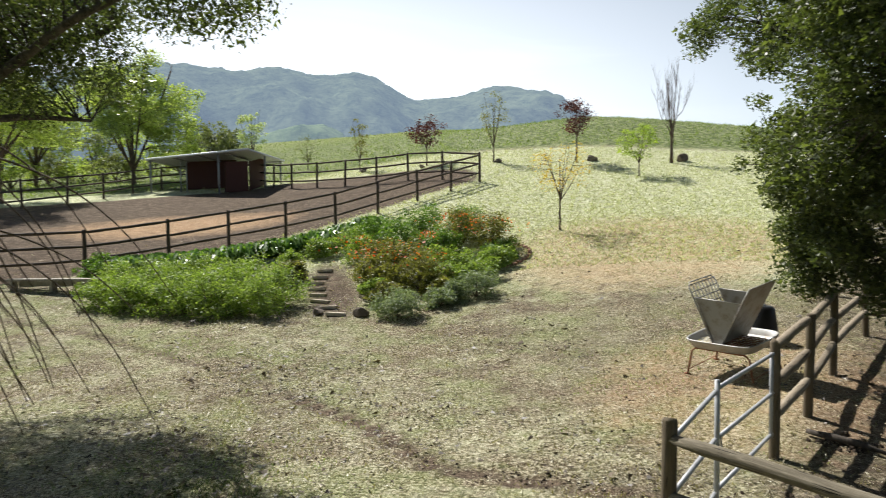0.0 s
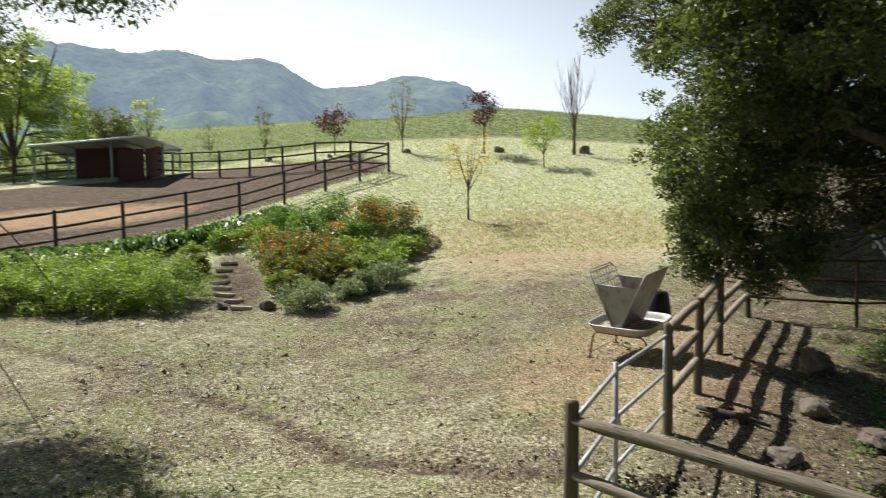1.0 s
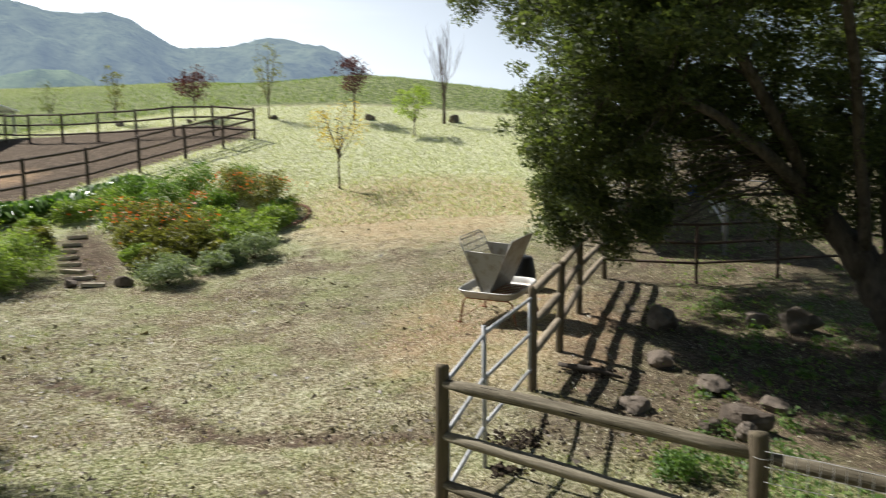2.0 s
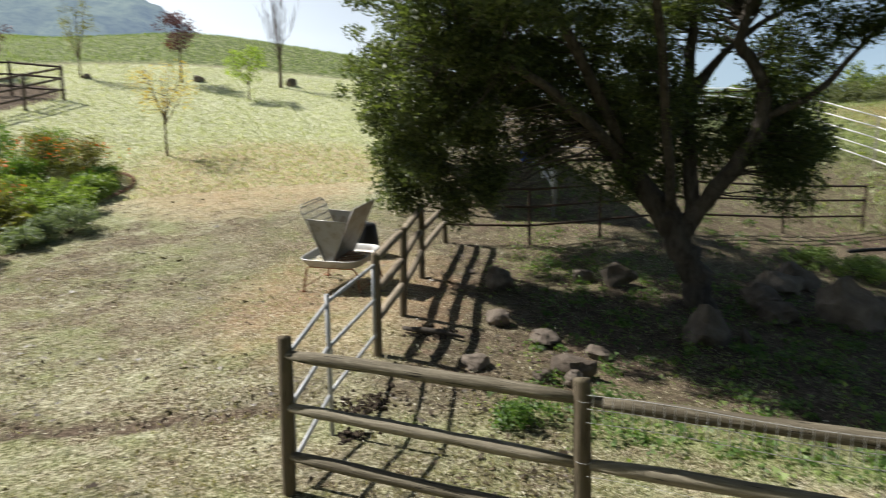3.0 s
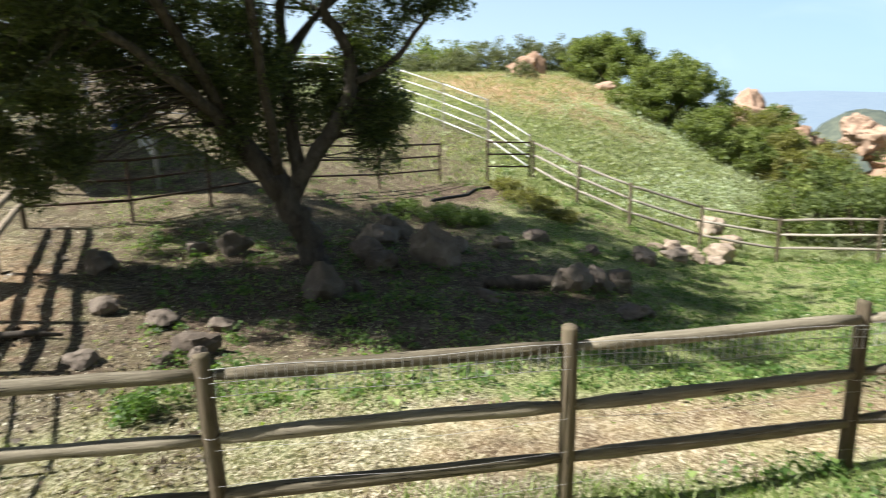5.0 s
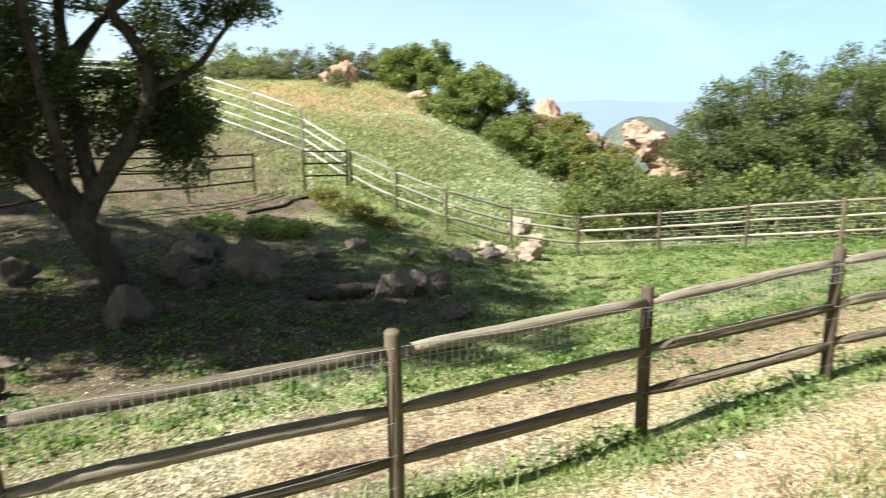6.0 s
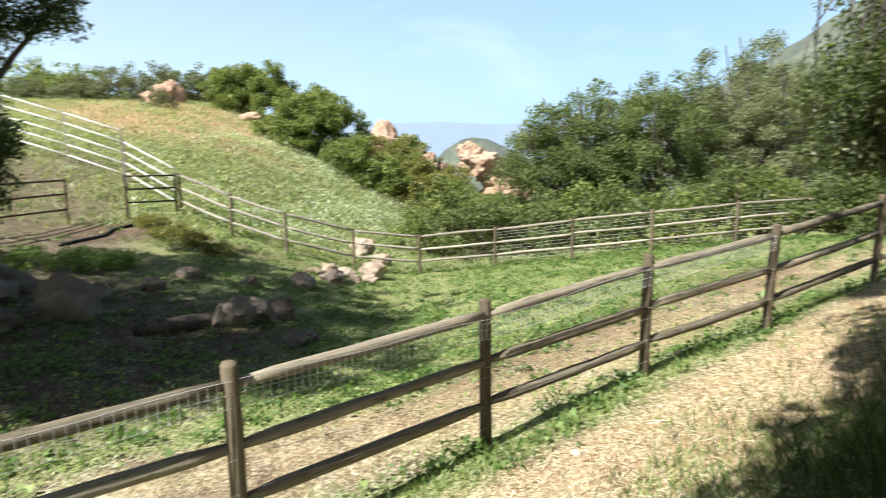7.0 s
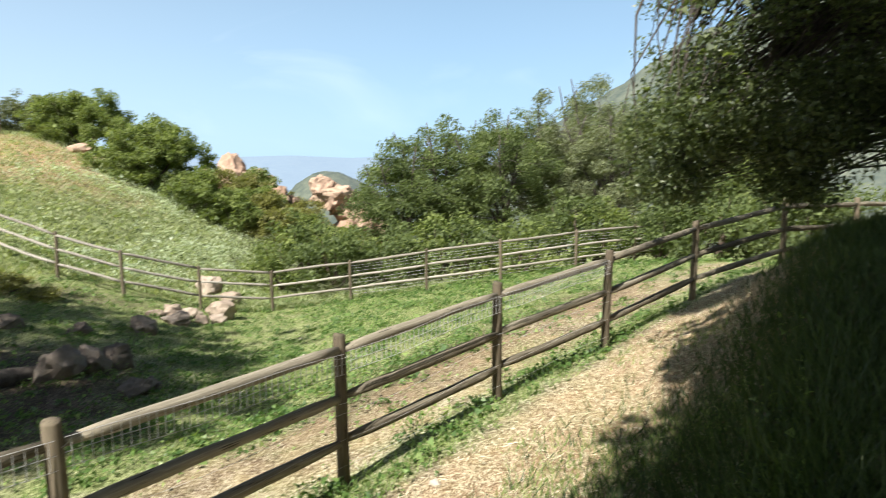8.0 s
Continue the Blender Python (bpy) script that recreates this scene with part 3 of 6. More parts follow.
    dirt = np.maximum(dirt, soft(oval(x, y, 19.7, 8.2, 2.6, 1.1, -30), 1.2) * 0.75)
    dirt = np.maximum(dirt, soft(oval(x, y, 19.6, 5.2, 3.2, 1.0, -80), 1.2) * 0.45)
    # dark litter soil at the oak's foot, also set to deepen the shade
    dirt = np.maximum(dirt, soft(oval(x, y, 10.8, 6.2, 4.0, 3.0, -35), 1.5) * 0.62)
    beyond = soft(b - 42, 8) * soft(70 - b, 9) * soft(d - 14.5, 3) * soft(30 - d, 7)
    hill = hill * (1 - 0.55 * beyond)
    dirt = np.maximum(dirt, beyond * 0.52)
    weed = weed * (1 - 0.5 * beyond)
    dirt = np.maximum(dirt, soft(oval(x, y, -3.5, 20.6, 0.75, 3.4, 12), 0.5) * 0.6)
    mown = mown * (1 - soft(oval(x, y, -3.5, 20.6, 0.9, 3.6, 12), 0.5))
    # dark soil under the oak; its colour also deepens the crown's shade
    loam_shade = pen * soft(oval(x, y, 9.6, 5.6, 5.4, 3.6, -35), 2.5)
    weed = weed * (1 - 0.25 * loam_shade)
    dirt = np.maximum(dirt, loam_shade * 0.62)
    strip = soft(right_of_near + 2.3, 0.6) * soft(-0.55 - right_of_near, 0.5) * soft(b - 62, 10)
    weed = weed * (1 - 0.6 * strip)
    mown = np.maximum(mown, strip * 0.14)
    sand = strip * 0.25
    sand = np.maximum(sand, soft(right_of_near - 0.3, 0.4) * soft(2.9 - right_of_near, 0.6) * soft(b - 80, 10) * soft(160 - b, 30) * 0.45)
    sand = np.maximum(sand, soft(oval(x, y, 4.8, 11.0, 2.2, 3.4, -30), 2) * 0.3)
    sand = np.maximum(sand, soft(oval(x, y, -12.5, 31.5, 5.0, 2.6, 20), 2.5) * 0.6)
    sand = np.maximum(sand, soft(oval(x, y, 7.2, 23.0, 5.0, 4.6, 20), 3.4) * 0.44)
    sand = np.maximum(sand, soft(oval(x, y, 4.6, 11.2, 1.3, 0.9, 0), 0.8) * 0.25)
    sand = np.maximum(sand, soft(oval(x, y, 41, 13.5, 10, 6, 35), 5) * 0.7)
    return {"mown": mown, "hill": hill, "weed": weed, "dirt": dirt, "sand": sand, "rut": rut}


def build_ground():
    xs, ys = lines(-14, 24, 0.27, 4300), lines(-10, 36, 0.27, 4300)
    gx, gy = np.meshgrid(xs, ys)
    gx, gy = gx.ravel(), gy.ravel()
    gz = height(gx, gy)
    z = zones(gx, gy)
    gz = gz - 0.08 * z.pop("rut")
    w = len(xs)
    i, j = np.meshgrid(np.arange(len(ys) - 1), np.arange(w - 1), indexing="ij")
    k = (i * w + j).ravel()
    me = fast_mesh("ground", np.c_[gx, gy, gz], np.stack([k, k + 1, k + w + 1, k + w], 1), M_GROUND, True)
    for name, values in z.items():
        me.attributes.new(name, "FLOAT", "POINT").data.foreach_set("value", values.astype(np.float32))
    return tagged(new("ground", me), "dry mown pasture with bare dirt, straw and green weeds", "ground", kind="structure")


build_ground()


def ridge(name, label, near, far, bearings, tops, foot, material, seed):
    """A far hill range: its skyline's heights over bearings, with spurs and gullies down to its foot."""
    bs = np.linspace(bearings[0], bearings[-1], 240)
    top = np.interp(bs, bearings, tops)
    for _ in range(2):
        top[1:-1] = (top[:-2] + 2 * top[1:-1] + top[2:]) / 4
    v = np.linspace(0, 1, 36)
    verts = []
    for u, b in enumerate(bs):
        for t in v:
            d = near + (far - near) * t
            x, y = d * math.sin(radians(b)), d * math.cos(radians(b))
            q = Vector((x, y, 0)) * (5.5 / far)
            spur = noise.fractal(q + Vector((seed, 0, 0)), 0.9, 2.1, 5) * math.sin(math.pi * min(1, t)) * 0.30
            fine = noise.fractal(q * 9, 0.8, 2.0, 4) * 0.012 + noise.fractal(q * 60, 0.6, 2.0, 3) * 0.006
            h = (math.sin(t * math.pi / 2) ** 1.25 + spur * (1 - t * 0.8))
            verts.append((x, y, foot + (top[u] - foot) * h + fine * (top[u] - foot)))
    n = len(v)
    i, j = np.meshgrid(np.arange(len(bs) - 1), np.arange(n - 1), indexing="ij")
    k = (i * n + j).ravel()
    me = fast_mesh(name, verts, np.stack([k, k + n, k + n + 1, k + 1], 1), material, True)
    return tagged(new(name, me), label, "hills", kind="structure")


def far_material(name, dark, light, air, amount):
    """Chaparral slopes kilometres off: the haze is a blue glow added to the surface."""
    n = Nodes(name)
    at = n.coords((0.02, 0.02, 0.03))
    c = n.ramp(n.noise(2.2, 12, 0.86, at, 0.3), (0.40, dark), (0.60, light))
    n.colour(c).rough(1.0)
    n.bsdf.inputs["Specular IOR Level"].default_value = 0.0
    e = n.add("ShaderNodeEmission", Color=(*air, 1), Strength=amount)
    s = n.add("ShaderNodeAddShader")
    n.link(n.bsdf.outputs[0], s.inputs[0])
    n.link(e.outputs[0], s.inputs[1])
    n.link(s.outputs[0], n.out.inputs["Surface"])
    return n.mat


# last two values: colour and strength of the glow that stands for haze
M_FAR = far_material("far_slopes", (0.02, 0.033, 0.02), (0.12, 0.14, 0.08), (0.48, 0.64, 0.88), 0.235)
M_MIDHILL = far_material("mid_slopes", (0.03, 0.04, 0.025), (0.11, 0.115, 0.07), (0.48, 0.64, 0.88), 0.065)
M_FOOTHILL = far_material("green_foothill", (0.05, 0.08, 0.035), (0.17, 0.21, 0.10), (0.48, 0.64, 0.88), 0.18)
M_HAZE = far_material("haze_glow_sheet", (0.05, 0.07, 0.09), (0.08, 0.10, 0.11), (0.54, 0.71, 0.92), 0.27)
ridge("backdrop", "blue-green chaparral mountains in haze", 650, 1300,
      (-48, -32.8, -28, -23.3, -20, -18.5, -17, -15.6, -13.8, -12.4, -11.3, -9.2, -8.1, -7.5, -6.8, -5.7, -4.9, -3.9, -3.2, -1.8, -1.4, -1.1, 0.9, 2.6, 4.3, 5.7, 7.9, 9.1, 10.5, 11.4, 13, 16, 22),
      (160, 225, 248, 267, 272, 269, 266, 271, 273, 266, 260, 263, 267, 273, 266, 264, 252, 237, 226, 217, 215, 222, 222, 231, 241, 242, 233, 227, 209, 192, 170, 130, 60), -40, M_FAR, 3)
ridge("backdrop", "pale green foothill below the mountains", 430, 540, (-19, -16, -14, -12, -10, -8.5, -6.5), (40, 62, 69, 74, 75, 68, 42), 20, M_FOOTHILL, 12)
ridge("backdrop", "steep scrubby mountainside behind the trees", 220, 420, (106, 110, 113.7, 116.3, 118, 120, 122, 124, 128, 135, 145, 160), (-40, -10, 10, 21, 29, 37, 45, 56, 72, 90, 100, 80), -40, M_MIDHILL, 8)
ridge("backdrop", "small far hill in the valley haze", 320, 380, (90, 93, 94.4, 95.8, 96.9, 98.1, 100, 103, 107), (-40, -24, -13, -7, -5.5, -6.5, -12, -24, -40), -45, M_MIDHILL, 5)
# a glowing sheet laid over the far ground in place of valley haze
ridge("backdrop", "pale glowing sheet standing for haze over the far plain", 430, 3300, (70, 80, 88, 94, 99, 104, 110, 120), (0, 10, 4, 14, 2, 12, 20, 0), -44.6, M_HAZE, 9)


# ---------------------------------------------------------------- fences
NEAR = ((1.67, 5.07), (3.0, 3.05), (4.36, 1.08), (5.9, -0.83), (7.0, -2.78), (8.05, -4.8), (9.64, -7.45), (10.5, -10.15), (11.3, -12.9), (12.1, -15.6))


def post_and_rail(name, label, spots, tall, radius, drops, rail_radius, post_mat, rail_mat, group="", crook=0.012, lean=0.8, seed=5, side=0.0, trims=None):
    fence = thing(name, label, "fence", ground_at(*spots[0]), group)
    base = ground_at(*spots[0])
    rng = np.random.default_rng(seed)
    meshes = [post_mesh("post", tall, radius, post_mat, seed + k) for k in range(3)]
    feet = [ground_at(*s) - base for s in spots]
    trims = trims or {}          # posts that were driven deeper or stand a little taller
    for k, lift in trims.items():
        feet[k].z += lift
    for k, foot in enumerate(feet):
        ob = new("post", meshes[k % 3])
        ob.parent = fence
        ob.matrix_basis = pose(*foot, rng.normal(0, lean), rng.normal(0, lean), rng.uniform(0, 360))
    for k in range(len(feet) - 1):
        a, b = feet[k], feet[k + 1]
        way = (b - a).normalized()
        out = Vector((way.y, -way.x, 0)) * side
        for m, drop in enumerate(drops):
            up = Vector((0, 0, tall - drop))
            bar_between("rail", a + up + way * radius * 0.7 + out + Vector((0, 0, rng.normal(0, 0.008))), b + up - way * radius * 0.7 + out + Vector((0, 0, rng.normal(0, 0.008))),
                        rail_radius, rail_mat, fence, 8, crook, seed * 100 + k * 7 + m)
    return fence


near_fence = post_and_rail("post_and_rail_fence", "round weathered timber fence with three rails and wire mesh", NEAR, 1.38, 0.058, (0.14, 0.59, 1.0), 0.053, M_POST, M_RAIL, crook=0.006, trims={0: -0.03, 1: -0.03, 3: 0.045, 4: 0.01})


def wire_mesh(fence, spots, tall, step, strip, foot):
    """Mesh hung on the near side of the rails: a doubled strip at the top, sparse wires below."""
    base = ground_at(*foot)
    for k in range(len(spots) - 1):
        a, b = ground_at(*spots[k]) - base, ground_at(*spots[k + 1]) - base
        way = b - a
        out = Vector((way.y, -way.x, 0)).normalized() * 0.07
        pieces = []
        n = int(way.length / step)
        for i in range(1, n):
            p = a + way * (i / n) + out
            pieces.append(tube([p + Vector((0, 0, tall - strip)), p + Vector((0, 0, tall))], 0.003, 4, False))
        for h in (tall - strip, tall - strip * 0.5, tall):
            pts = [a + way * t + out + Vector((0, 0, h + 0.012 * math.sin(9 * t + k))) for t in np.linspace(0.01, 0.99, 9)]
            pieces.append(tube(pts, 0.0026, 4, False))
        for h in (0.2, 0.45, 0.7):
            pts = [a + way * t + out + Vector((0, 0, h + 0.02 * math.sin(7 * t + k + h))) for t in np.linspace(0.01, 0.99, 9)]
            pieces.append(tube(pts, 0.0014, 4, False))
        part("wire_mesh", joined(pieces), M_WIRE, fence, "thin galvanised wire mesh")


wire_mesh(near_fence, NEAR[1:6], 1.265, 0.06, 0.185, NEAR[0])

for k in range(1, 6):
    foot = ground_at(*NEAR[k]) - ground_at(*NEAR[0])
    for h in (1.22, 0.80):
        ring = [foot + Vector((0.064 * math.cos(a), 0.064 * math.sin(a), h + 0.01 * math.sin(a + k))) for a in np.linspace(0, 2 * math.pi, 13)]
        part("tie_wire", tube(ring, 0.0022, 4, False), M_WIRE, near_fence, "thin wire wrapped round the post")

GATE_LINE = ((3.87, 7.81), (4.9, 8.95), (6.22, 10.63), (8.2, 12.9))
pen_fence = post_and_rail("post_and_rail_fence", "pale weathered timber fence running away from the gate", GATE_LINE, 1.40, 0.06, (0.09, 0.50, 0.90), 0.058, M_POST, M_PENRAIL, seed=9)

PIPE = ((8.2, 12.9), (9.75, 11.75), (11.6, 11.35), (13.6, 10.95), (17.3, 10.2), (20.1, 9.5))
post_and_rail("pipe_fence", "rust-brown steel pipe fence with three rails", PIPE, 1.32, 0.035, (0.05, 0.45, 0.88), 0.028, M_PIPE, M_PIPE, crook=0.0, lean=0.3, seed=12)
PIPE_B = ((21.4, 8.3), (22.35, 7.1))
post_and_rail("pipe_fence", "short rust-brown pipe fence panel beside the gap", PIPE_B, 1.36, 0.04, (0.06, 0.46, 0.88), 0.028, M_PIPE, M_PIPE, crook=0.0, lean=0.3, seed=13)
VALLEY = ((22.5, 7.0), (21.14, 5.1), (20.75, 3.35), (21.5, 1.32), (21.9, -0.86), (21.2, -3.3), (19.9, -5.5), (19.4, -7.8), (19.5, -10.5), (19.9, -13.0), (20.5, -15.6), (21.2, -18.2))
valley_fence = post_and_rail("post_and_rail_fence", "grey weathered timber fence along the valley edge", VALLEY, 1.36, 0.05, (0.08, 0.5, 0.92), 0.042, M_POST, M_LIGHTRAIL, seed=17)
for k in range(5, 11):
    a, b = (ground_at(*VALLEY[k + i]) - ground_at(*VALLEY[0]) for i in (0, 1))
    for h in (0.25, 0.35, 0.62, 0.72, 1.0, 1.1, 1.18):
        part("wire", tube([a + Vector((0, 0, h)), (a + b) / 2 + Vector((0, 0, h - 0.02)), b + Vector((0, 0, h))], 0.0035, 5, False), M_WIRE, valley_fence)
UPHILL = ((24.77, 9.61), (25.6, 11.9), (26.4, 14.4), (27.6, 17.4), (29.2, 20.4), (30.2, 23.4))
post_and_rail("white_rail_fence", "white painted pipe fence with five rails climbing the hill", UPHILL, 1.85, 0.035, (0.04, 0.42, 0.8, 1.18, 1.56), 0.022, M_LIGHTRAIL, M_WHITE, crook=0.0, lean=0.3, seed=19)
post_and_rail("white_rail_fence", "white painted pipe fence with four rails beside the gap", ((22.62, 7.18), (24.7, 9.52)), 1.5, 0.035, (0.05, 0.42, 0.8, 1.15), 0.022, M_LIGHTRAIL, M_WHITE, crook=0.0, lean=0.3, seed=20)

PADDOCK = ((2.03, 36.4), (0.42, 34.3), (-1.24, 32.5), (-3.03, 31.0), (-4.77, 29.5), (-6.69, 28.2), (-8.66, 26.8), (-10.3, 24.9), (-12.39, 22.9), (-15.0, 21.2), (-17.6, 19.6))
post_and_rail("post_and_rail_fence", "dark-stained timber paddock fence with three rails", PADDOCK, 1.55, 0.07, (0.08, 0.58, 1.05), 0.05, M_PADDOCK, M_PADDOCK, crook=0.01, seed=23)
BACK = ((2.03, 36.4), (0.0, 37.7), (-2.0, 38.6), (-3.9, 39.3), (-5.9, 40.2), (-7.8, 41.4), (-9.7, 42.8), (-11.2, 44.2), (-12.8, 46.0), (-15.2, 47.2), (-17.6, 47.6), (-19.6, 46.4))
post_and_rail("post_and_rail_fence", "dark-stained timber fence at the back of the paddock", BACK, 1.6, 0.07, (0.08, 0.62, 1.15), 0.05, M_PADDOCK, M_PADDOCK, crook=0.01, seed=29)
SIDE = ((-19.6, 46.4), (-20.4, 43.8), (-21.0, 41.2), (-21.8, 38.6), (-22.8, 36.0), (-24.0, 33.4), (-25.4, 31.0), (-27.2, 29.0))
post_and_rail("post_and_rail_fence", "dark-stained timber fence on the paddock's shaded side", SIDE, 1.6, 0.07, (0.08, 0.62, 1.15), 0.05, M_PADDOCK, M_PADDOCK, crook=0.01, seed=31)


# ---------------------------------------------------------------- the big oak in the pen
def seen_from_side(at, items):
    """Turns (right, up, deep) offsets of a tree, as drawn from the look-out, into x, y, z offsets."""
    b = math.atan2(at[0], at[1])
    right, deep = (math.cos(b), -math.sin(b)), (math.sin(b), math.cos(b))
    return [(r * right[0] + d * deep[0], r * right[1] + d * deep[1], u) for r, u, d in items]


OAK = (9.95, 7.28)


def oak_limb(points, thick, thin):
    return (seen_from_side(OAK, points), thick, thin)


def oak_blob(centre, radii, clumps):
    return (seen_from_side(OAK, [centre])[0], radii, clumps)


clump_tree("oak_tree", "large spreading live oak with dark small leaves", "tree", OAK, [
    oak_limb([(0.02, -0.1, 0), (-0.08, 0.5, 0), (-0.36, 1.15, 0), (-0.65, 1.8, 0)], 0.27, 0.23),
    oak_limb([(-0.5, 1.45, 0), (-1.2, 2.4, 0.1), (-1.95, 3.15, 0.2), (-2.9, 4.1, 0.1), (-4.1, 5.2, -0.2)], 0.23, 0.09),
    oak_limb([(-0.2, 1.7, 0), (-0.27, 2.4, 0.1), (-0.42, 3.8, 0.4), (-0.38, 5.2, 0.6), (-0.2, 6.8, 0.4)], 0.15, 0.06),
    oak_limb([(-0.42, 1.2, 0), (-0.1, 1.9, -0.05), (0.42, 2.6, -0.1), (0.85, 3.4, -0.2), (0.72, 4.05, -0.1), (0.3, 4.6, -0.15), (0.55, 5.4, -0.2), (1.3, 6.5, -0.5)], 0.17, 0.06),
    oak_limb([(-1.2, 2.4, 0.1), (-1.7, 3.2, -1.2), (-2.5, 4.0, -2.2), (-3.5, 4.4, -2.8)], 0.12, 0.04),
    oak_limb([(-2.0, 3.2, 0.2), (-3.0, 4.0, 1.2), (-4.1, 4.4, 1.8), (-5.2, 4.2, 2.0)], 0.10, 0.04),
    oak_limb([(-1.9, 3.1, 0.2), (-3.0, 3.8, -0.3), (-4.3, 4.1, -0.6), (-5.3, 3.6, -0.6)], 0.10, 0.035),
    oak_limb([(-0.4, 3.9, 0.4), (0.6, 5.0, 1.4), (1.6, 5.6, 2.2)], 0.08, 0.03),
    oak_limb([(-1.2, 2.4, 0.1), (-1.8, 4.0, -1.5), (-2.4, 5.4, -2.6), (-3.4, 6.4, -3.2), (-4.7, 6.6, -3.2)], 0.11, 0.03),
    oak_limb([(-0.55, 1.7, 0), (-0.7, 4.0, -1.4), (-0.9, 5.8, -2.8), (-1.0, 6.9, -3.8)], 0.10, 0.03),
    oak_limb([(-2.9, 4.1, 0.1), (-4.6, 5.7, 1.0), (-6.2, 6.7, 2.0), (-7.4, 7.0, 2.0)], 0.08, 0.03),
    oak_limb([(0.85, 3.4, -0.2), (1.5, 3.7, -0.3), (2.1, 4.5, -0.4), (2.6, 5.1, -0.4)], 0.07, 0.025),
    oak_limb([(-0.6, 1.7, 0), (-0.7, 3.2, 1.2), (0.1, 4.6, 2.6), (0.8, 5.6, 3.8)], 0.11, 0.04),
], [
    oak_blob((-4.3, 4.8, -1.4), (1.75, 1.75, 2.0), 100),
    oak_blob((-4.9, 3.8, -1.5), (1.25, 1.25, 1.3), 70),
    oak_blob((-1.5, 2.6, -0.3), (0.6, 0.6, 0.6), 16),
    oak_blob((-0.05, 3.1, 0.3), (0.5, 0.5, 0.7), 12),
    oak_blob((-1.0, 3.6, -0.2), (0.8, 0.7, 0.7), 20),
    oak_blob((-2.6, 5.8, -0.4), (2.5, 2.6, 2.0), 74),
    oak_blob((-4.3, 3.2, -1.7), (1.15, 1.15, 1.0), 46),
    oak_blob((-2.9, 3.1, -0.9), (1.2, 1.2, 0.8), 15),
    oak_blob((-5.2, 2.3, -1.3), (0.22, 0.22, 0.5), 9),
    oak_blob((-4.1, 2.1, -1.5), (0.22, 0.22, 0.5), 9),
    oak_blob((-2.7, 2.9, -1.0), (0.35, 0.35, 0.5), 9),
    oak_blob((-3.4, 2.2, -1.6), (0.25, 0.25, 0.5), 10),
    oak_blob((-4.85, 2.5, -1.3), (0.5, 0.5, 0.7), 18),
    oak_blob((-2.8, 4.0, -0.9), (1.4, 1.3, 0.7), 34),
    oak_blob((-1.4, 4.2, -0.9), (1.2, 1.2, 1.2), 34),
    oak_blob((-0.4, 6.6, 0.2), (2.4, 2.4, 1.3), 36),
    oak_blob((1.35, 6.3, 0.5), (1.8, 1.6, 1.3), 24),
    oak_blob((1.2, 4.3, 0.2), (0.75, 0.8, 0.8), 28),
    oak_blob((1.0, 5.6, 0.0), (0.8, 0.8, 0.6), 16),
    oak_blob((-1.1, 5.2, 0.3), (0.8, 0.8, 0.7), 14),
    oak_blob((1.2, 2.3, 0.1), (0.4, 0.4, 0.5), 12),
    oak_blob((-0.9, 2.4, 0.4), (0.6, 0.5, 0.5), 16),
    oak_blob((0.55, 2.9, 0.2), (0.4, 0.4, 0.5), 12),
    oak_blob((1.35, 3.0, 0.3), (0.5, 0.55, 0.85), 30),
    oak_blob((2.3, 5.1, -0.3), (0.75, 0.7, 0.6), 26),
    oak_blob((0.5, 4.3, 1.4), (1.6, 1.4, 1.3), 8),
    oak_blob((-0.4, 6.9, 3.4), (2.0, 2.0, 1.4), 26),
    oak_blob((-3.0, 5.3, -3.2), (1.5, 1.4, 1.2), 56),
    oak_blob((-3.9, 4.3, -2.7), (1.1, 1.1, 1.2), 50),
    oak_blob((-1.2, 6.4, -2.2), (1.7, 1.4, 1.2), 46),
    oak_blob((0.6, 6.9, -1.8), (1.6, 1.6, 0.9), 24),
    oak_blob((1.2, 7.2, 3.2), (2.0, 2.0, 1.2), 30),
    oak_blob((-0.8, 7.6, 5.4), (2.0, 2.0, 1.3), 50),
    oak_blob((-3.2, 6.2, 4.2), (2.2, 2.2, 1.5), 80),
    # the next nine sit mostly above the view, added to thicken the shade
    oak_blob((-3.1, 6.5, -2.8), (2.0, 1.9, 1.0), 90),
    oak_blob((-1.0, 6.8, -3.6), (2.2, 2.2, 1.1), 80),
    oak_blob((-3.7, 6.5, -2.8), (1.7, 1.7, 1.0), 80),
    oak_blob((-4.0, 6.7, 1.4), (2.2, 2.2, 1.1), 80),
    oak_blob((-1.5, 8.0, 3.5), (2.8, 2.8, 0.8), 60),
    oak_blob((-7.4, 7.0, 1.5), (1.6, 1.6, 1.0), 60),
    oak_blob((-6.0, 7.2, 3.6), (2.0, 2.0, 0.9), 70),
    oak_blob((-2.0, 7.9, 0.0), (3.2, 3.2, 0.8), 72),
    oak_blob((1.2, 7.9, 1.0), (2.6, 2.6, 0.8), 52),
    oak_blob((-1.6, 3.4, 0.8), (1.0, 0.9, 0.8), 20),
    oak_blob((-0.5, 3.0, 1.6), (0.9, 0.8, 0.9), 13),
    oak_blob((0.5, 3.3, 1.2), (0.7, 0.8, 0.8), 9),
], 0.066, 500000, M_OAK, seed=4, clump=0.35, droop=0.15)


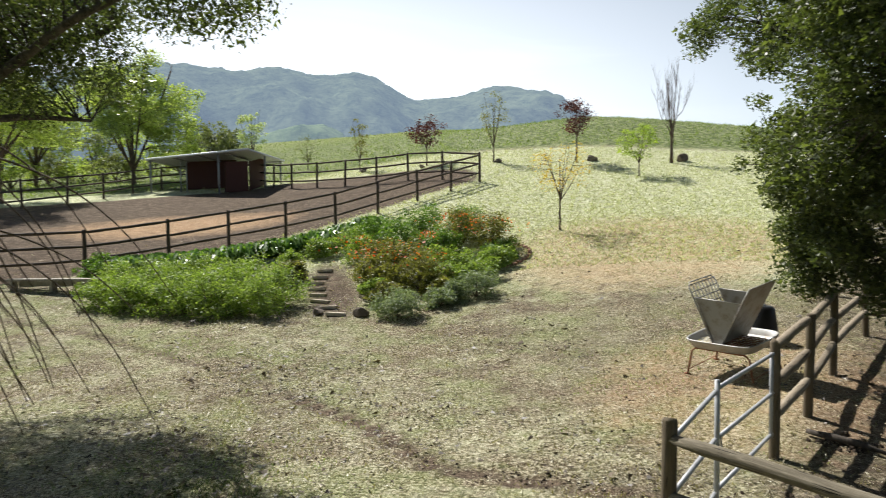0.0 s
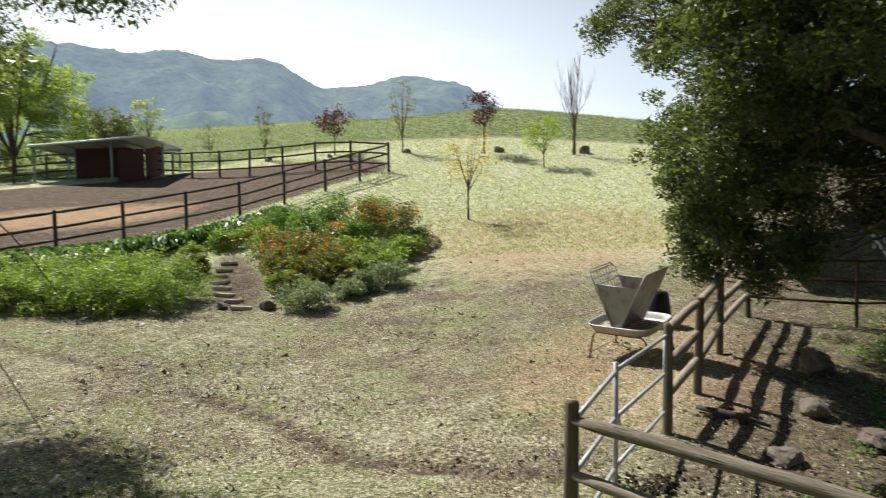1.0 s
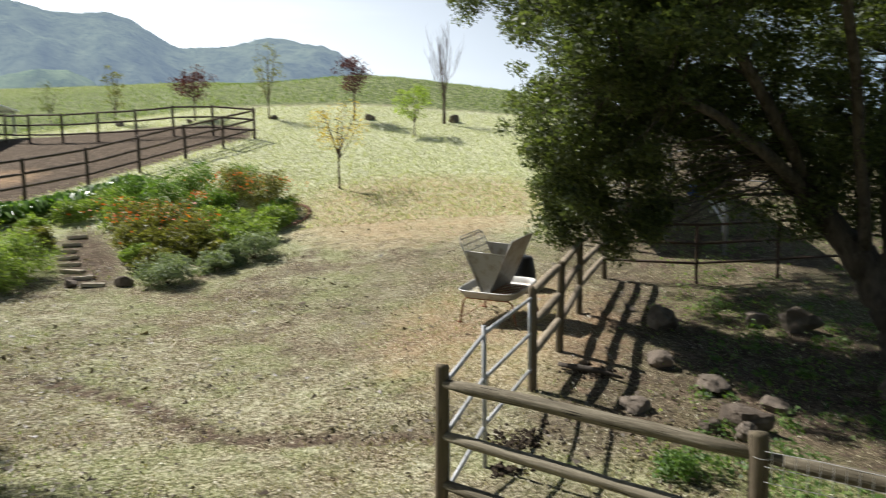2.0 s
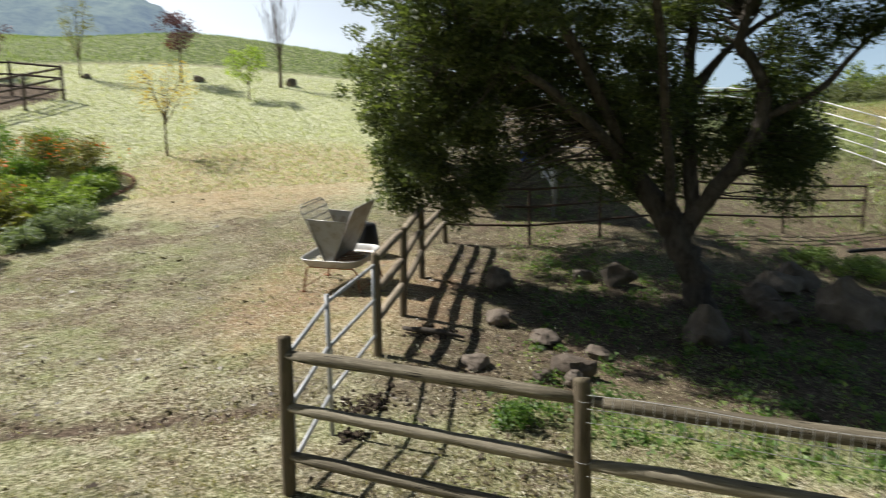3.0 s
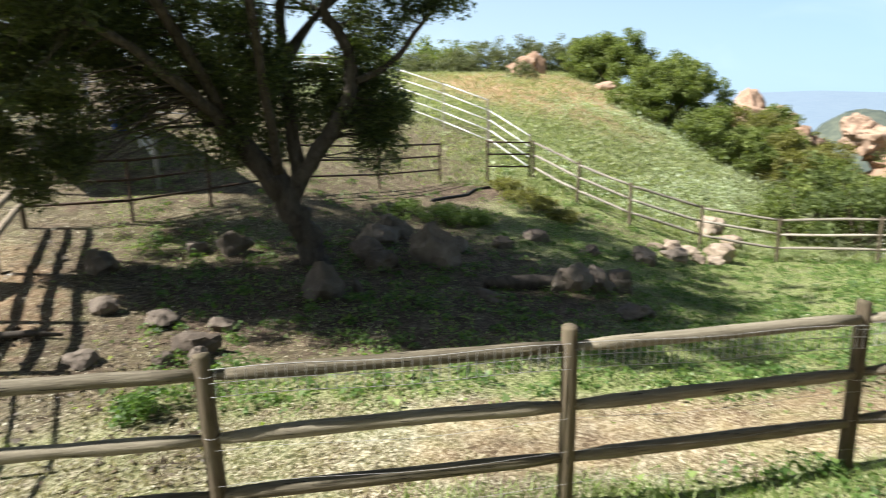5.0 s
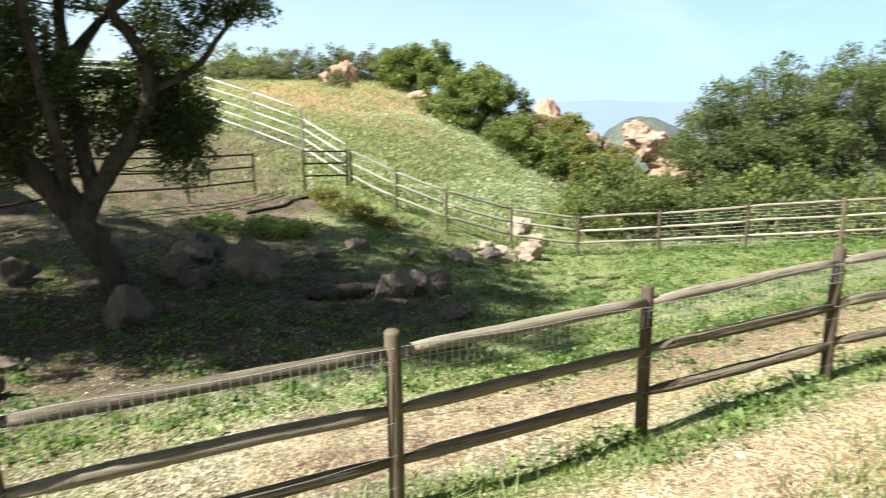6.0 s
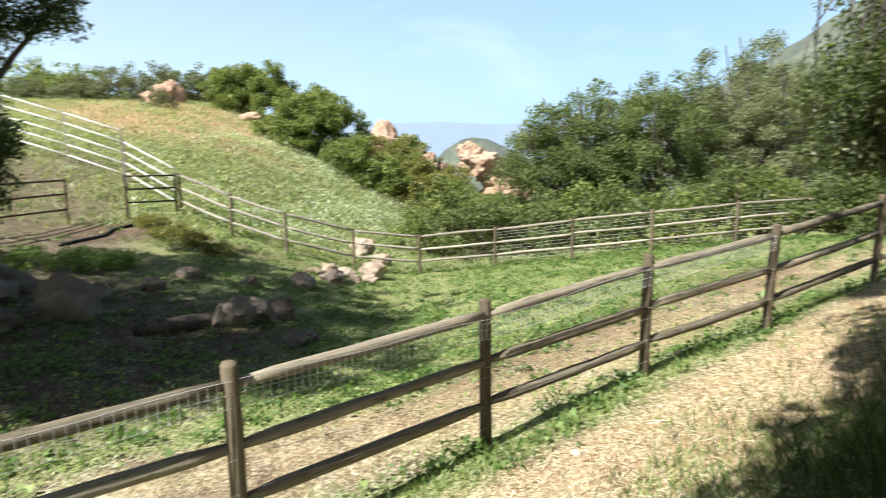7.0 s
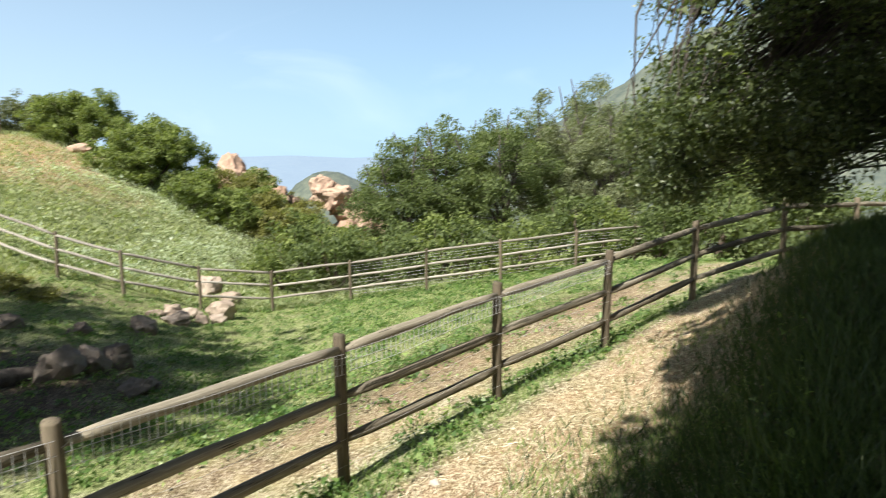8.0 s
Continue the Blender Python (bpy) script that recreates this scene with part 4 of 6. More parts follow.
# ---------------------------------------------------------------- the other trees
def simple_limbs(tall, thick, fork, n, rng, wide, lean=0.0):
    """A straight young trunk that forks into n upright limbs."""
    limbs = [([(0, 0, 0), (lean * 0.3, 0, fork * 0.5), (lean * 0.5, 0, fork), (lean, 0, tall * 0.8)], thick, thick * 0.3)]
    for k in range(n):
        a = k * 2.4 + rng.uniform(-0.4, 0.4)
        z0 = fork * rng.uniform(0.8, 1.15)
        reach = wide * rng.uniform(0.5, 0.9)
        z1 = tall * rng.uniform(0.72, 0.97)
        c, s = math.cos(a), math.sin(a)
        limbs.append(([(lean * 0.5, 0, z0), (c * reach * 0.45, s * reach * 0.45, z0 + (z1 - z0) * 0.4), (c * reach, s * reach, z1)], thick * 0.45, thick * 0.12))
    return limbs


def young_tree(name, label, at, tall, wide, low, leaf_mat, count, leaf, seed, clumps=40, thick=0.05, n=5, clump=0.3, group=""):
    rng = np.random.default_rng(seed)
    mid = (tall + low) / 2
    whole = (wide * 0.5, wide * 0.5, (tall - low) * 0.5)
    blobs = lobed((0, 0, mid), whole, 9, clumps, rng) if wide > 6 else [((0, 0, mid), whole, clumps)]
    return clump_tree(name, label, "tree", at, simple_limbs(tall, thick, low * 0.9, n, rng, wide * 0.5), blobs, leaf, count, leaf_mat,
                      M_TWIG, seed, clump, group, sides=7)


young_tree("maple_tree", "bright green spring tree beside the paddock", (-24.6, 53.0), 10.2, 11.0, 1.3, M_MAPLE, 44000, 0.17, 41, 150, 0.22, 8, clump=0.8)
young_tree("maple_tree", "pale green spring tree in the shade beyond the paddock", (-33.0, 54.0), 8.2, 7.5, 2.0, M_MAPLE, 18000, 0.17, 42, 90, 0.2, 7, clump=0.8)
young_tree("maple_tree", "bright green tree behind the paddock fence", (-36.5, 48.0), 7.0, 8.0, 1.6, M_MAPLE, 15000, 0.17, 43, 80, 0.2, 6, clump=0.8)
young_tree("maple_tree", "pale green spring tree at the paddock's shaded end", (-26.0, 39.0), 8.4, 8.0, 2.6, M_MAPLE, 26000, 0.14, 53, 100, 0.2, 7, clump=0.8)
young_tree("blossom_tree", "pale thin blossoming tree behind the shed", (-19.4, 68.0), 5.8, 3.2, 1.0, M_PALEWEED, 2600, 0.16, 44, 40, 0.09, 7, clump=0.45)
young_tree("sapling", "almost leafless small sapling on the field", (-10.9, 54.0), 3.0, 2.0, 0.7, M_GREY, 500, 0.10, 45, 26, 0.04, 7)
young_tree("sapling", "thin young tree with sparse pale leaves", (-5.7, 46.0), 3.9, 1.3, 0.9, M_OLIVE, 800, 0.10, 46, 26, 0.045, 6, clump=0.22)
young_tree("plum_tree", "purple-leaved plum tree with a slim trunk", (-1.0, 43.2), 3.2, 2.5, 1.5, M_PURPLE, 2200, 0.11, 47, 34, 0.06, 6, clump=0.4, group="plum trees")
young_tree("plum_tree", "purple-leaved plum tree beside a small boulder", (8.3, 41.2), 3.9, 2.3, 1.9, M_PURPLE, 2300, 0.11, 48, 34, 0.07, 6, clump=0.4, group="plum trees")
young_tree("pear_tree", "slim young tree with sparse green leaves", (3.28, 42.5), 4.7, 1.7, 1.3, M_OLIVE, 1300, 0.085, 49, 34, 0.06, 6, clump=0.3)
young_tree("locust_tree", "young tree with airy yellow leaves on the pasture", (4.65, 26.45), 3.7, 2.5, 1.5, M_YELLOW, 1100, 0.075, 50, 42, 0.05, 6, clump=0.32)
young_tree("ash_tree", "small bright green tree behind the corral rails", (12.0, 17.6), 3.6, 2.6, 1.2, M_SPRING, 3600, 0.09, 52, 40, 0.06, 6, clump=0.4)
young_tree("ash_tree", "small fresh green tree casting a shadow on mown grass", (10.84, 36.73), 3.1, 2.2, 1.0, M_SPRING, 1700, 0.11, 51, 34, 0.05, 6, clump=0.36)


def bare_tree(at, tall, wide, seed):
    rng = np.random.default_rng(seed)
    tree = thing("bare_tree", "tall leafless tree with upright grey branches", "tree", ground_at(*at, -0.1))
    part("trunk", tube([(0, 0, 0), (0.02, 0, tall * 0.12), (0, 0.03, tall * 0.3), (0.02, 0, tall * 0.6), (0, 0, tall)], [0.12, 0.10, 0.05, 0.022, 0.004], 8), M_TWIG, tree)
    for k in range(14):
        a, z0 = rng.uniform(0, 6.28), tall * rng.uniform(0.1, 0.4)
        r = wide * 0.5 * rng.uniform(0.3, 1.0)
        top = tall * rng.uniform(0.65, 0.98)
        pts = np.array([(0, 0, z0), (r * 0.5 * math.cos(a), r * 0.5 * math.sin(a), z0 + (top - z0) * 0.35), (r * math.cos(a), r * math.sin(a), top)])
        limb = [tube(bend(pts[0], pts[1], 4, rng, 0.05), np.linspace(0.028, 0.016, 4), 6, False), tube(bend(pts[1], pts[2], 5, rng, 0.05), np.linspace(0.016, 0.003, 5), 5, False)]
        for q in range(16):
            s = pts[1] + (pts[2] - pts[1]) * rng.random()
            e = s + np.array([rng.normal(0, 0.16), rng.normal(0, 0.16), rng.uniform(0.4, 1.1)])
            limb.append(tube(bend(s, e, 4, rng, 0.06), np.linspace(0.008, 0.002, 4), 4, False))
        part("limb", joined(limb), M_TWIG, tree)
    return tree


bare_tree((13.83, 40.26), 6.1, 2.7, 61)


def shade_oak(name, label, at, limbs, blobs, count, seed, clump=0.55, leaf=0.075):
    return clump_tree(name, label, "tree", at, limbs, blobs, leaf, count, M_OAK, seed=seed, clump=clump, droop=0.25)


# the oak at the pasture's edge, whose boughs hang into the view, and its shade on the bank
shade_oak("oak_tree", "live oak with hanging boughs above the shaded bank", (-9.2, 8.2), [
    ([(0, 0, 0), (0.1, 0.2, 1.5), (0.4, 0.6, 2.8)], 0.34, 0.26),
    ([(0.3, 0.5, 2.6), (1.2, 1.6, 4.4), (2.2, 2.9, 5.8), (3.4, 3.9, 6.6)], 0.2, 0.05),
    ([(0.3, 0.5, 2.6), (-0.4, 1.6, 4.6), (-0.9, 2.8, 6.4)], 0.18, 0.05),
    ([(0.4, 0.6, 2.8), (1.8, 0.4, 4.8), (3.2, 0.6, 6.4)], 0.16, 0.05),
    ([(1.2, 1.6, 4.4), (2.0, 3.0, 4.9), (2.7, 4.3, 5.0)], 0.09, 0.03),
    ([(2.0, 2.4, 5.2), (3.8, 1.6, 6.0), (5.4, 0.8, 6.3), (6.4, 0.5, 6.0)], 0.08, 0.02),
], [((1.6, 2.6, 6.6), (2.4, 2.4, 1.7), 110), ((-1.0, 4.4, 6.9), (2.4, 2.2, 1.4), 80), ((5.9, 0.7, 6.15), (1.0, 0.7, 0.45), 24), ((2.3, 3.6, 6.0), (1.6, 1.6, 1.0), 50), ((-0.6, 2.6, 6.6), (2.2, 2.2, 1.6), 80), ((3.5, 1.4, 7.2), (1.9, 2.1, 1.3), 60), ((0.2, 4.8, 7.7), (2.4, 2.2, 1.1), 110)], 105000, 71, 0.5, 0.066)

# the oak above and behind the look-out, out of view but for its shade
shade_oak("oak_tree", "live oak whose crown shades the grassy bank", (-2.8, -4.6), [
    ([(0, 0, 0), (0.1, 0.1, 1.6), (0.3, 0.4, 3.2)], 0.36, 0.28),
    ([(0.3, 0.4, 3.0), (1.0, 2.6, 4.6), (1.6, 4.8, 5.6)], 0.2, 0.06),
    ([(0.3, 0.4, 3.0), (2.2, 1.2, 4.6), (4.2, 2.2, 5.4)], 0.2, 0.06),
    ([(0.3, 0.4, 3.0), (2.4, -0.2, 4.6), (5.6, 0.2, 5.2)], 0.16, 0.05),
], [((1.8, 5.2, 5.8), (2.4, 2.5, 1.1), 130), ((4.3, 2.6, 5.6), (2.5, 2.4, 1.1), 150), ((0.4, 2.1, 6.4), (2.8, 2.6, 1.3), 110), ((6.2, 0.5, 5.2), (1.9, 1.9, 1.1), 90), ((2.4, -0.6, 6.2), (2.6, 2.0, 1.4), 90), ((6.6, -1.6, 5.6), (2.2, 2.2, 1.1), 100)], 72000, 72, 0.6, 0.19)

# the oak whose boughs hang over the lower end of the near fence
shade_oak("oak_tree", "live oak with dense boughs drooping over the fence", (6.3, -9.9), [
    ([(0, 0, 0), (0.0, 0.3, 1.0), (-0.1, 0.8, 2.0)], 0.30, 0.24),
    ([(-0.1, 0.6, 1.8), (0.2, 2.0, 2.9), (0.5, 3.4, 3.6), (0.7, 4.6, 3.8)], 0.17, 0.05),
    ([(-0.1, 0.6, 1.8), (-0.7, 2.2, 3.2), (-1.0, 3.6, 4.2)], 0.15, 0.05),
    ([(-0.1, 0.8, 2.0), (0.9, 1.2, 3.6), (1.8, 1.8, 4.6)], 0.14, 0.05),
], [((0.8, 3.5, 2.7), (1.6, 1.5, 1.5), 120), ((1.1, 4.2, 1.3), (0.9, 0.8, 0.7), 60), ((-0.5, 3.0, 3.1), (1.5, 1.5, 1.5), 56), ((1.5, 1.6, 4.0), (1.8, 1.7, 1.4), 46), ((0.0, 3.3, 1.35), (0.9, 0.9, 0.6), 46), ((0.6, 3.8, 4.3), (1.4, 1.3, 1.0), 84), ((-1.2, 2.0, 2.3), (1.2, 1.2, 0.9), 26), ((1.3, 4.3, 0.85), (0.5, 0.5, 0.5), 24), ((0.2, 3.5, 0.85), (0.5, 0.5, 0.45), 22), ((-0.6, 3.0, 1.5), (0.8, 0.8, 0.6), 28)], 105000, 73, 0.36, 0.062)


# unseen oaks added on the slope behind the look-out to keep skylight off the bank
for k, (x, y, tall, wide) in enumerate(((2.5, -13.0, 9.0, 8.0), (-6.5, -10.0, 9.0, 9.0), (-11.5, -2.5, 9.0, 8.0), (-16.0, 5.0, 9.5, 9.0), (9.5, -18.5, 9.0, 8.0), (-2.0, -18.0, 10.0, 9.0))):
    rng = np.random.default_rng(170 + k)
    clump_tree("oak_tree", "unseen live oak added behind the look-out to block skylight", "tree", (x, y), simple_limbs(tall, 0.3, tall * 0.3, 6, rng, wide * 0.5), [
        ((0, 0, tall * 0.66), (wide * 0.5, wide * 0.5, tall * 0.32), 70), ((0, 0, tall * 0.4), (wide * 0.52, wide * 0.52, tall * 0.2), 50)], 0.30, 5500, M_OAK, M_BARK, 170 + k, 0.8, "oaks on the slope")


def hanging_twigs():
    """Thin leafless twigs arching down from the shading oak, close to the look-out."""
    rng = np.random.default_rng(75)
    top = thing("hanging_branch", "thin bare arching twigs hanging close by", "branch", (-2.1, 2.4, 1.9))
    for k in range(30):
        x0, d0 = rng.uniform(-0.95, -0.05), rng.uniform(-0.1, 0.9)
        reach, drop = rng.uniform(0.35, 1.0), rng.uniform(0.45, 1.15)
        z0 = rng.uniform(-0.3, 0.2)
        pts = [(x0, d0, z0), (x0 + reach * 0.4, d0 + 0.05, z0 - drop * 0.16), (x0 + reach * 0.75, d0 + 0.1, z0 - drop * 0.5), (x0 + reach, d0 + 0.12, z0 - drop)]
        p = np.array(pts)
        t = np.linspace(0, 3, 12)
        fine = np.stack([np.interp(t, range(4), p[:, i]) for i in range(3)], 1)
        for _ in range(3):
            fine[1:-1] = (fine[:-2] + 2 * fine[1:-1] + fine[2:]) / 4
        part("twig", tube(fine, np.linspace(0.0065, 0.0022, 12), 5, False), M_TWIG, top)
    return top


hanging_twigs()

# ---------------------------------------------------------------- chaparral on the hill and the trees in the valley
def bush(name, label, at, wide, tall, mat, count, leaf, seed, clumps=40, clump=None, group="", deep=None, z=None, slim=0.55, flat=0.3, category="bush", sink=0.05):
    rng = np.random.default_rng(seed)
    lobes, d = [], deep or wide
    for k in range(7):                                   # a low skirt of lobes, then a crown of three
        a = k * 2 * math.pi / 7 + rng.uniform(-0.3, 0.3)
        out = rng.uniform(0.27, 0.36)
        lobes.append(((math.cos(a) * wide * out, math.sin(a) * d * out, tall * rng.uniform(0.28, 0.42)), (wide * 0.19, d * 0.19, tall * rng.uniform(0.26, 0.36)), max(2, clumps // 11)))
    for k in range(3):
        a = k * 2.1 + rng.uniform(-0.5, 0.5)
        lobes.append(((math.cos(a) * wide * 0.17, math.sin(a) * d * 0.17, tall * rng.uniform(0.6, 0.7)), (wide * 0.2, d * 0.2, tall * rng.uniform(0.22, 0.3)), max(2, clumps // 9)))
    lobes.append(((0, 0, tall * 0.5), (wide * 0.24, d * 0.24, tall * 0.3), max(2, clumps // 8)))
    stems = [([(0, 0, 0), (0.02, 0, tall * 0.3), (0.05 * wide, 0, tall * 0.6)], 0.03 * tall + 0.01, 0.01)]
    stems += [([(0, 0, 0.02), (math.cos(a) * wide * 0.15, math.sin(a) * wide * 0.15, tall * 0.3), (math.cos(a) * wide * 0.3, math.sin(a) * wide * 0.3, tall * 0.7)], 0.02 * tall + 0.006, 0.005) for a in (0.5, 2.6, 4.7)]
    at = (*at, z) if z is not None else at
    return clump_tree(name, label, category, at, stems, lobes, leaf, count, mat, M_TWIG, seed, clump or wide * 0.13, group, sides=5, twigs=False, slim=slim, flat=flat, parent_sink=sink)


bush("chaparral_bush", "large rounded dark green bush on the hilltop", (50.8, 10.2), 7.6, 4.3, M_BUSH, 52000, 0.135, 81, 260, 0.45)
bush("chaparral_bush", "large rounded green bush on the hillside", (40.9, 4.9), 7.2, 4.4, M_BUSH, 58000, 0.128, 82, 280, 0.4)
for k, (x, y, w, h) in enumerate(((52.5, 23.5, 5.0, 2.8), (53.0, 20.6, 5.5, 3.4), (54.5, 17.4, 5.0, 3.8), (55.5, 14.6, 4.6, 4.0), (52.0, 26.5, 4.5, 2.4), (57.0, 12.4, 5.0, 4.2))):
    bush("brush", "grey-green scrub along the hill's crest", (x, y), w, h, M_BRUSH, 9000, 0.14, 90 + k, 90, 0.45, "scrub on the crest", sink=0.7)
for k, (x, y, w, h) in enumerate(((51.0, 21.6, 2.4, 1.2), (43.5, 14.5, 2.4, 1.4))):
    bush("brush", "small low grey-green bush on dry grass", (x, y), w, h, M_BRUSH, 5000, 0.08, 97 + k, 40, 0.25)
for k, (x, y, w, h) in enumerate(((39.6, -1.2, 3.6, 2.6), (38.0, -3.2, 3.4, 2.4), (45.0, -1.0, 4.6, 2.6), (46.0, -3.6, 4.4, 2.4), (35.5, -5.0, 3.2, 2.4), (41.5, -5.6, 4.0, 2.2), (33.0, -6.0, 3.0, 2.2), (37.5, 2.2, 3.6, 2.8), (37.0, 0.4, 3.4, 2.4), (36.4, -1.6, 3.0, 2.2))):
    bush("chaparral_bush", "dense green bush on the steep slope", (x, y), w, h, M_BUSH if k % 3 else M_OLIVE, 10000, 0.13, 100 + k, 90, 0.34, "bushes down the slope")
for k, (x, y, top, wide, mat) in enumerate(((29.5, -7.0, 2.6, 5.6, M_VALLEY), (30.5, -9.4, 4.0, 6.0, M_VALLEY), (28.5, -11.6, 4.2, 6.0, M_VALLEY), (30.0, -14.0, 5.0, 6.4, M_GREY), (27.5, -16.6, 4.6, 6.0, M_GREY),
                                            (31.5, -18.2, 6.2, 7.0, M_GREY), (26.0, -19.6, 5.2, 6.4, M_GREY), (37.0, -12.0, 4.4, 6.6, M_VALLEY), (36.0, -20.0, 6.5, 7.0, M_VALLEY), (26.5, -24.0, 6.4, 7.0, M_GREY), (31.0, -26.0, 8.0, 8.0, M_VALLEY))):
    z = float(height(x, y))
    tall = top - z
    rng = np.random.default_rng(120 + k)
    clump_tree("valley_oak", "dark green oak in the wooded valley" if mat is M_VALLEY else "grey-green oak with pale twigs in the valley", "tree", (x, y), simple_limbs(tall, 0.2, tall * 0.3, 6, rng, wide * 0.5), 
        lobed((0, 0, tall * 0.56), (wide * 0.52, wide * 0.52, tall * 0.44), 13, 150, rng, 0.36), 0.10 if k < 7 else 0.14, 36000 if k < 7 else 12000, mat, M_BARK, 120 + k, 0.48, "oaks in the valley")

for k in range(9):
    b, d = radians(45 + k * 2.6), 78 + 6 * math.sin(k * 2.1)
    bush("field_tree", "dark green trees along the far field's edge", (d * math.sin(b), d * math.cos(b)), 6.0 + math.sin(k * 1.7), 4.4 + math.sin(k * 2.9), M_BUSH, 1500, 0.35, 150 + k, 40, 0.9, "trees along the field", sink=0.4, category="tree")

for k, (x, y, w, h) in enumerate(((53.6, 1.4, 4.6, 2.5), (52.0, -1.2, 5.0, 4.0), (47.5, -0.4, 3.6, 2.6), (55.0, -3.4, 4.4, 3.4), (49.5, -4.4, 3.8, 2.8), (48.5, -6.4, 3.6, 2.2))):
    bush("chaparral_bush", "olive-green bush in front of the sandstone peak", (x, y), w, h, M_OLIVE if k != 1 else M_BUSH, 9000, 0.13, 700 + k, 60, 0.42, "bushes by the sandstone")
for k, b in enumerate((128, 132, 136)):
    d = 25 + 2.5 * math.sin(k * 2.3)
    bush("oak_thicket", "dark oak thicket beyond the fence's lower end", (d * math.sin(radians(b)), d * math.cos(radians(b))), 5.0, 3.4 + math.sin(k * 1.9), M_BUSH if k % 2 else M_VALLEY, 9000, 0.13, 720 + k, 70, 0.5, "thicket beyond the fence")
for k in range(18):
    b, d = 93 + k * 2.3, 25.5 + 1.5 * math.sin(k * 2.6)
    bush("understory_shrub", "dark green undergrowth at the foot of the valley oaks", (d * math.sin(radians(b)), d * math.cos(radians(b))), 3.8, 2.7 + 0.6 * math.sin(k * 1.3), M_VALLEY if k % 3 else M_BUSH, 3600, 0.13, 740 + k, 40, 0.4, "undergrowth in the valley")
for k, (b, d, w, h) in enumerate(((-20.2, 104, 6.5, 5.6), (-18.9, 100, 6.0, 4.6), (-17.7, 106, 5.0, 4.0), (-27.5, 96, 8.0, 7.0), (-30.5, 92, 9.0, 8.0), (-33.5, 90, 9.0, 8.0))):
    bush("field_tree", "dark grey-green trees beyond the meadow", (d * math.sin(radians(b)), d * math.cos(radians(b))), w, h, M_GREY, 2200, 0.34, 770 + k, 44, 0.8, "trees beyond the meadow", sink=0.4, category="tree")
for k in range(7):
    b, d = -21.5 - k * 2.3, 66 + 3 * math.sin(k * 2.2)
    bush("hedge_shrub", "pale green shrubs along the edge of the meadow", (d * math.sin(radians(b)), d * math.cos(radians(b))), 5.0, 3.0 + 0.6 * math.sin(k * 1.7), M_MAPLE if k % 2 else M_GREY, 2600, 0.2, 790 + k, 44, 0.55, "shrubs along the meadow")


bush("weed_plant", "leafy dark green weed growing beside the fence", (4.25, 5.3), 0.66, 0.34, M_NETTLE, 1100, 0.05, 810, 30, 0.09, category="weed", sink=0.02)

for k, (x, y, w, h) in enumerate(((15.2, 8.2, 1.3, 0.5), (15.6, 7.2, 1.5, 0.55), (16.1, 6.5, 1.2, 0.45), (19.8, 6.6, 1.6, 0.5), (19.3, 5.7, 1.4, 0.5), (18.6, 4.9, 1.2, 0.4), (20.9, 7.5, 1.2, 0.4))):
    bush("weed_plant", "low leafy green weeds growing in a clump" if k < 3 else "olive-green weeds growing in a clump", (x, y), w, h, M_WEED if k < 3 else M_OLIVE, 2600, 0.06, 820 + k, 40, 0.16, "weeds by the pipe fence", category="weed", sink=0.03)


# ---------------------------------------------------------------- the garden bed by the paddock
def mound(label, at, wide, tall, mat, seed, count=2600, leaf=0.075, deep=None, slim=0.5, group="garden shrubs"):
    return bush("shrub", label, at, wide, tall, mat, count, leaf, seed, 36, wide * 0.17, group, deep, slim=slim, category="shrub")


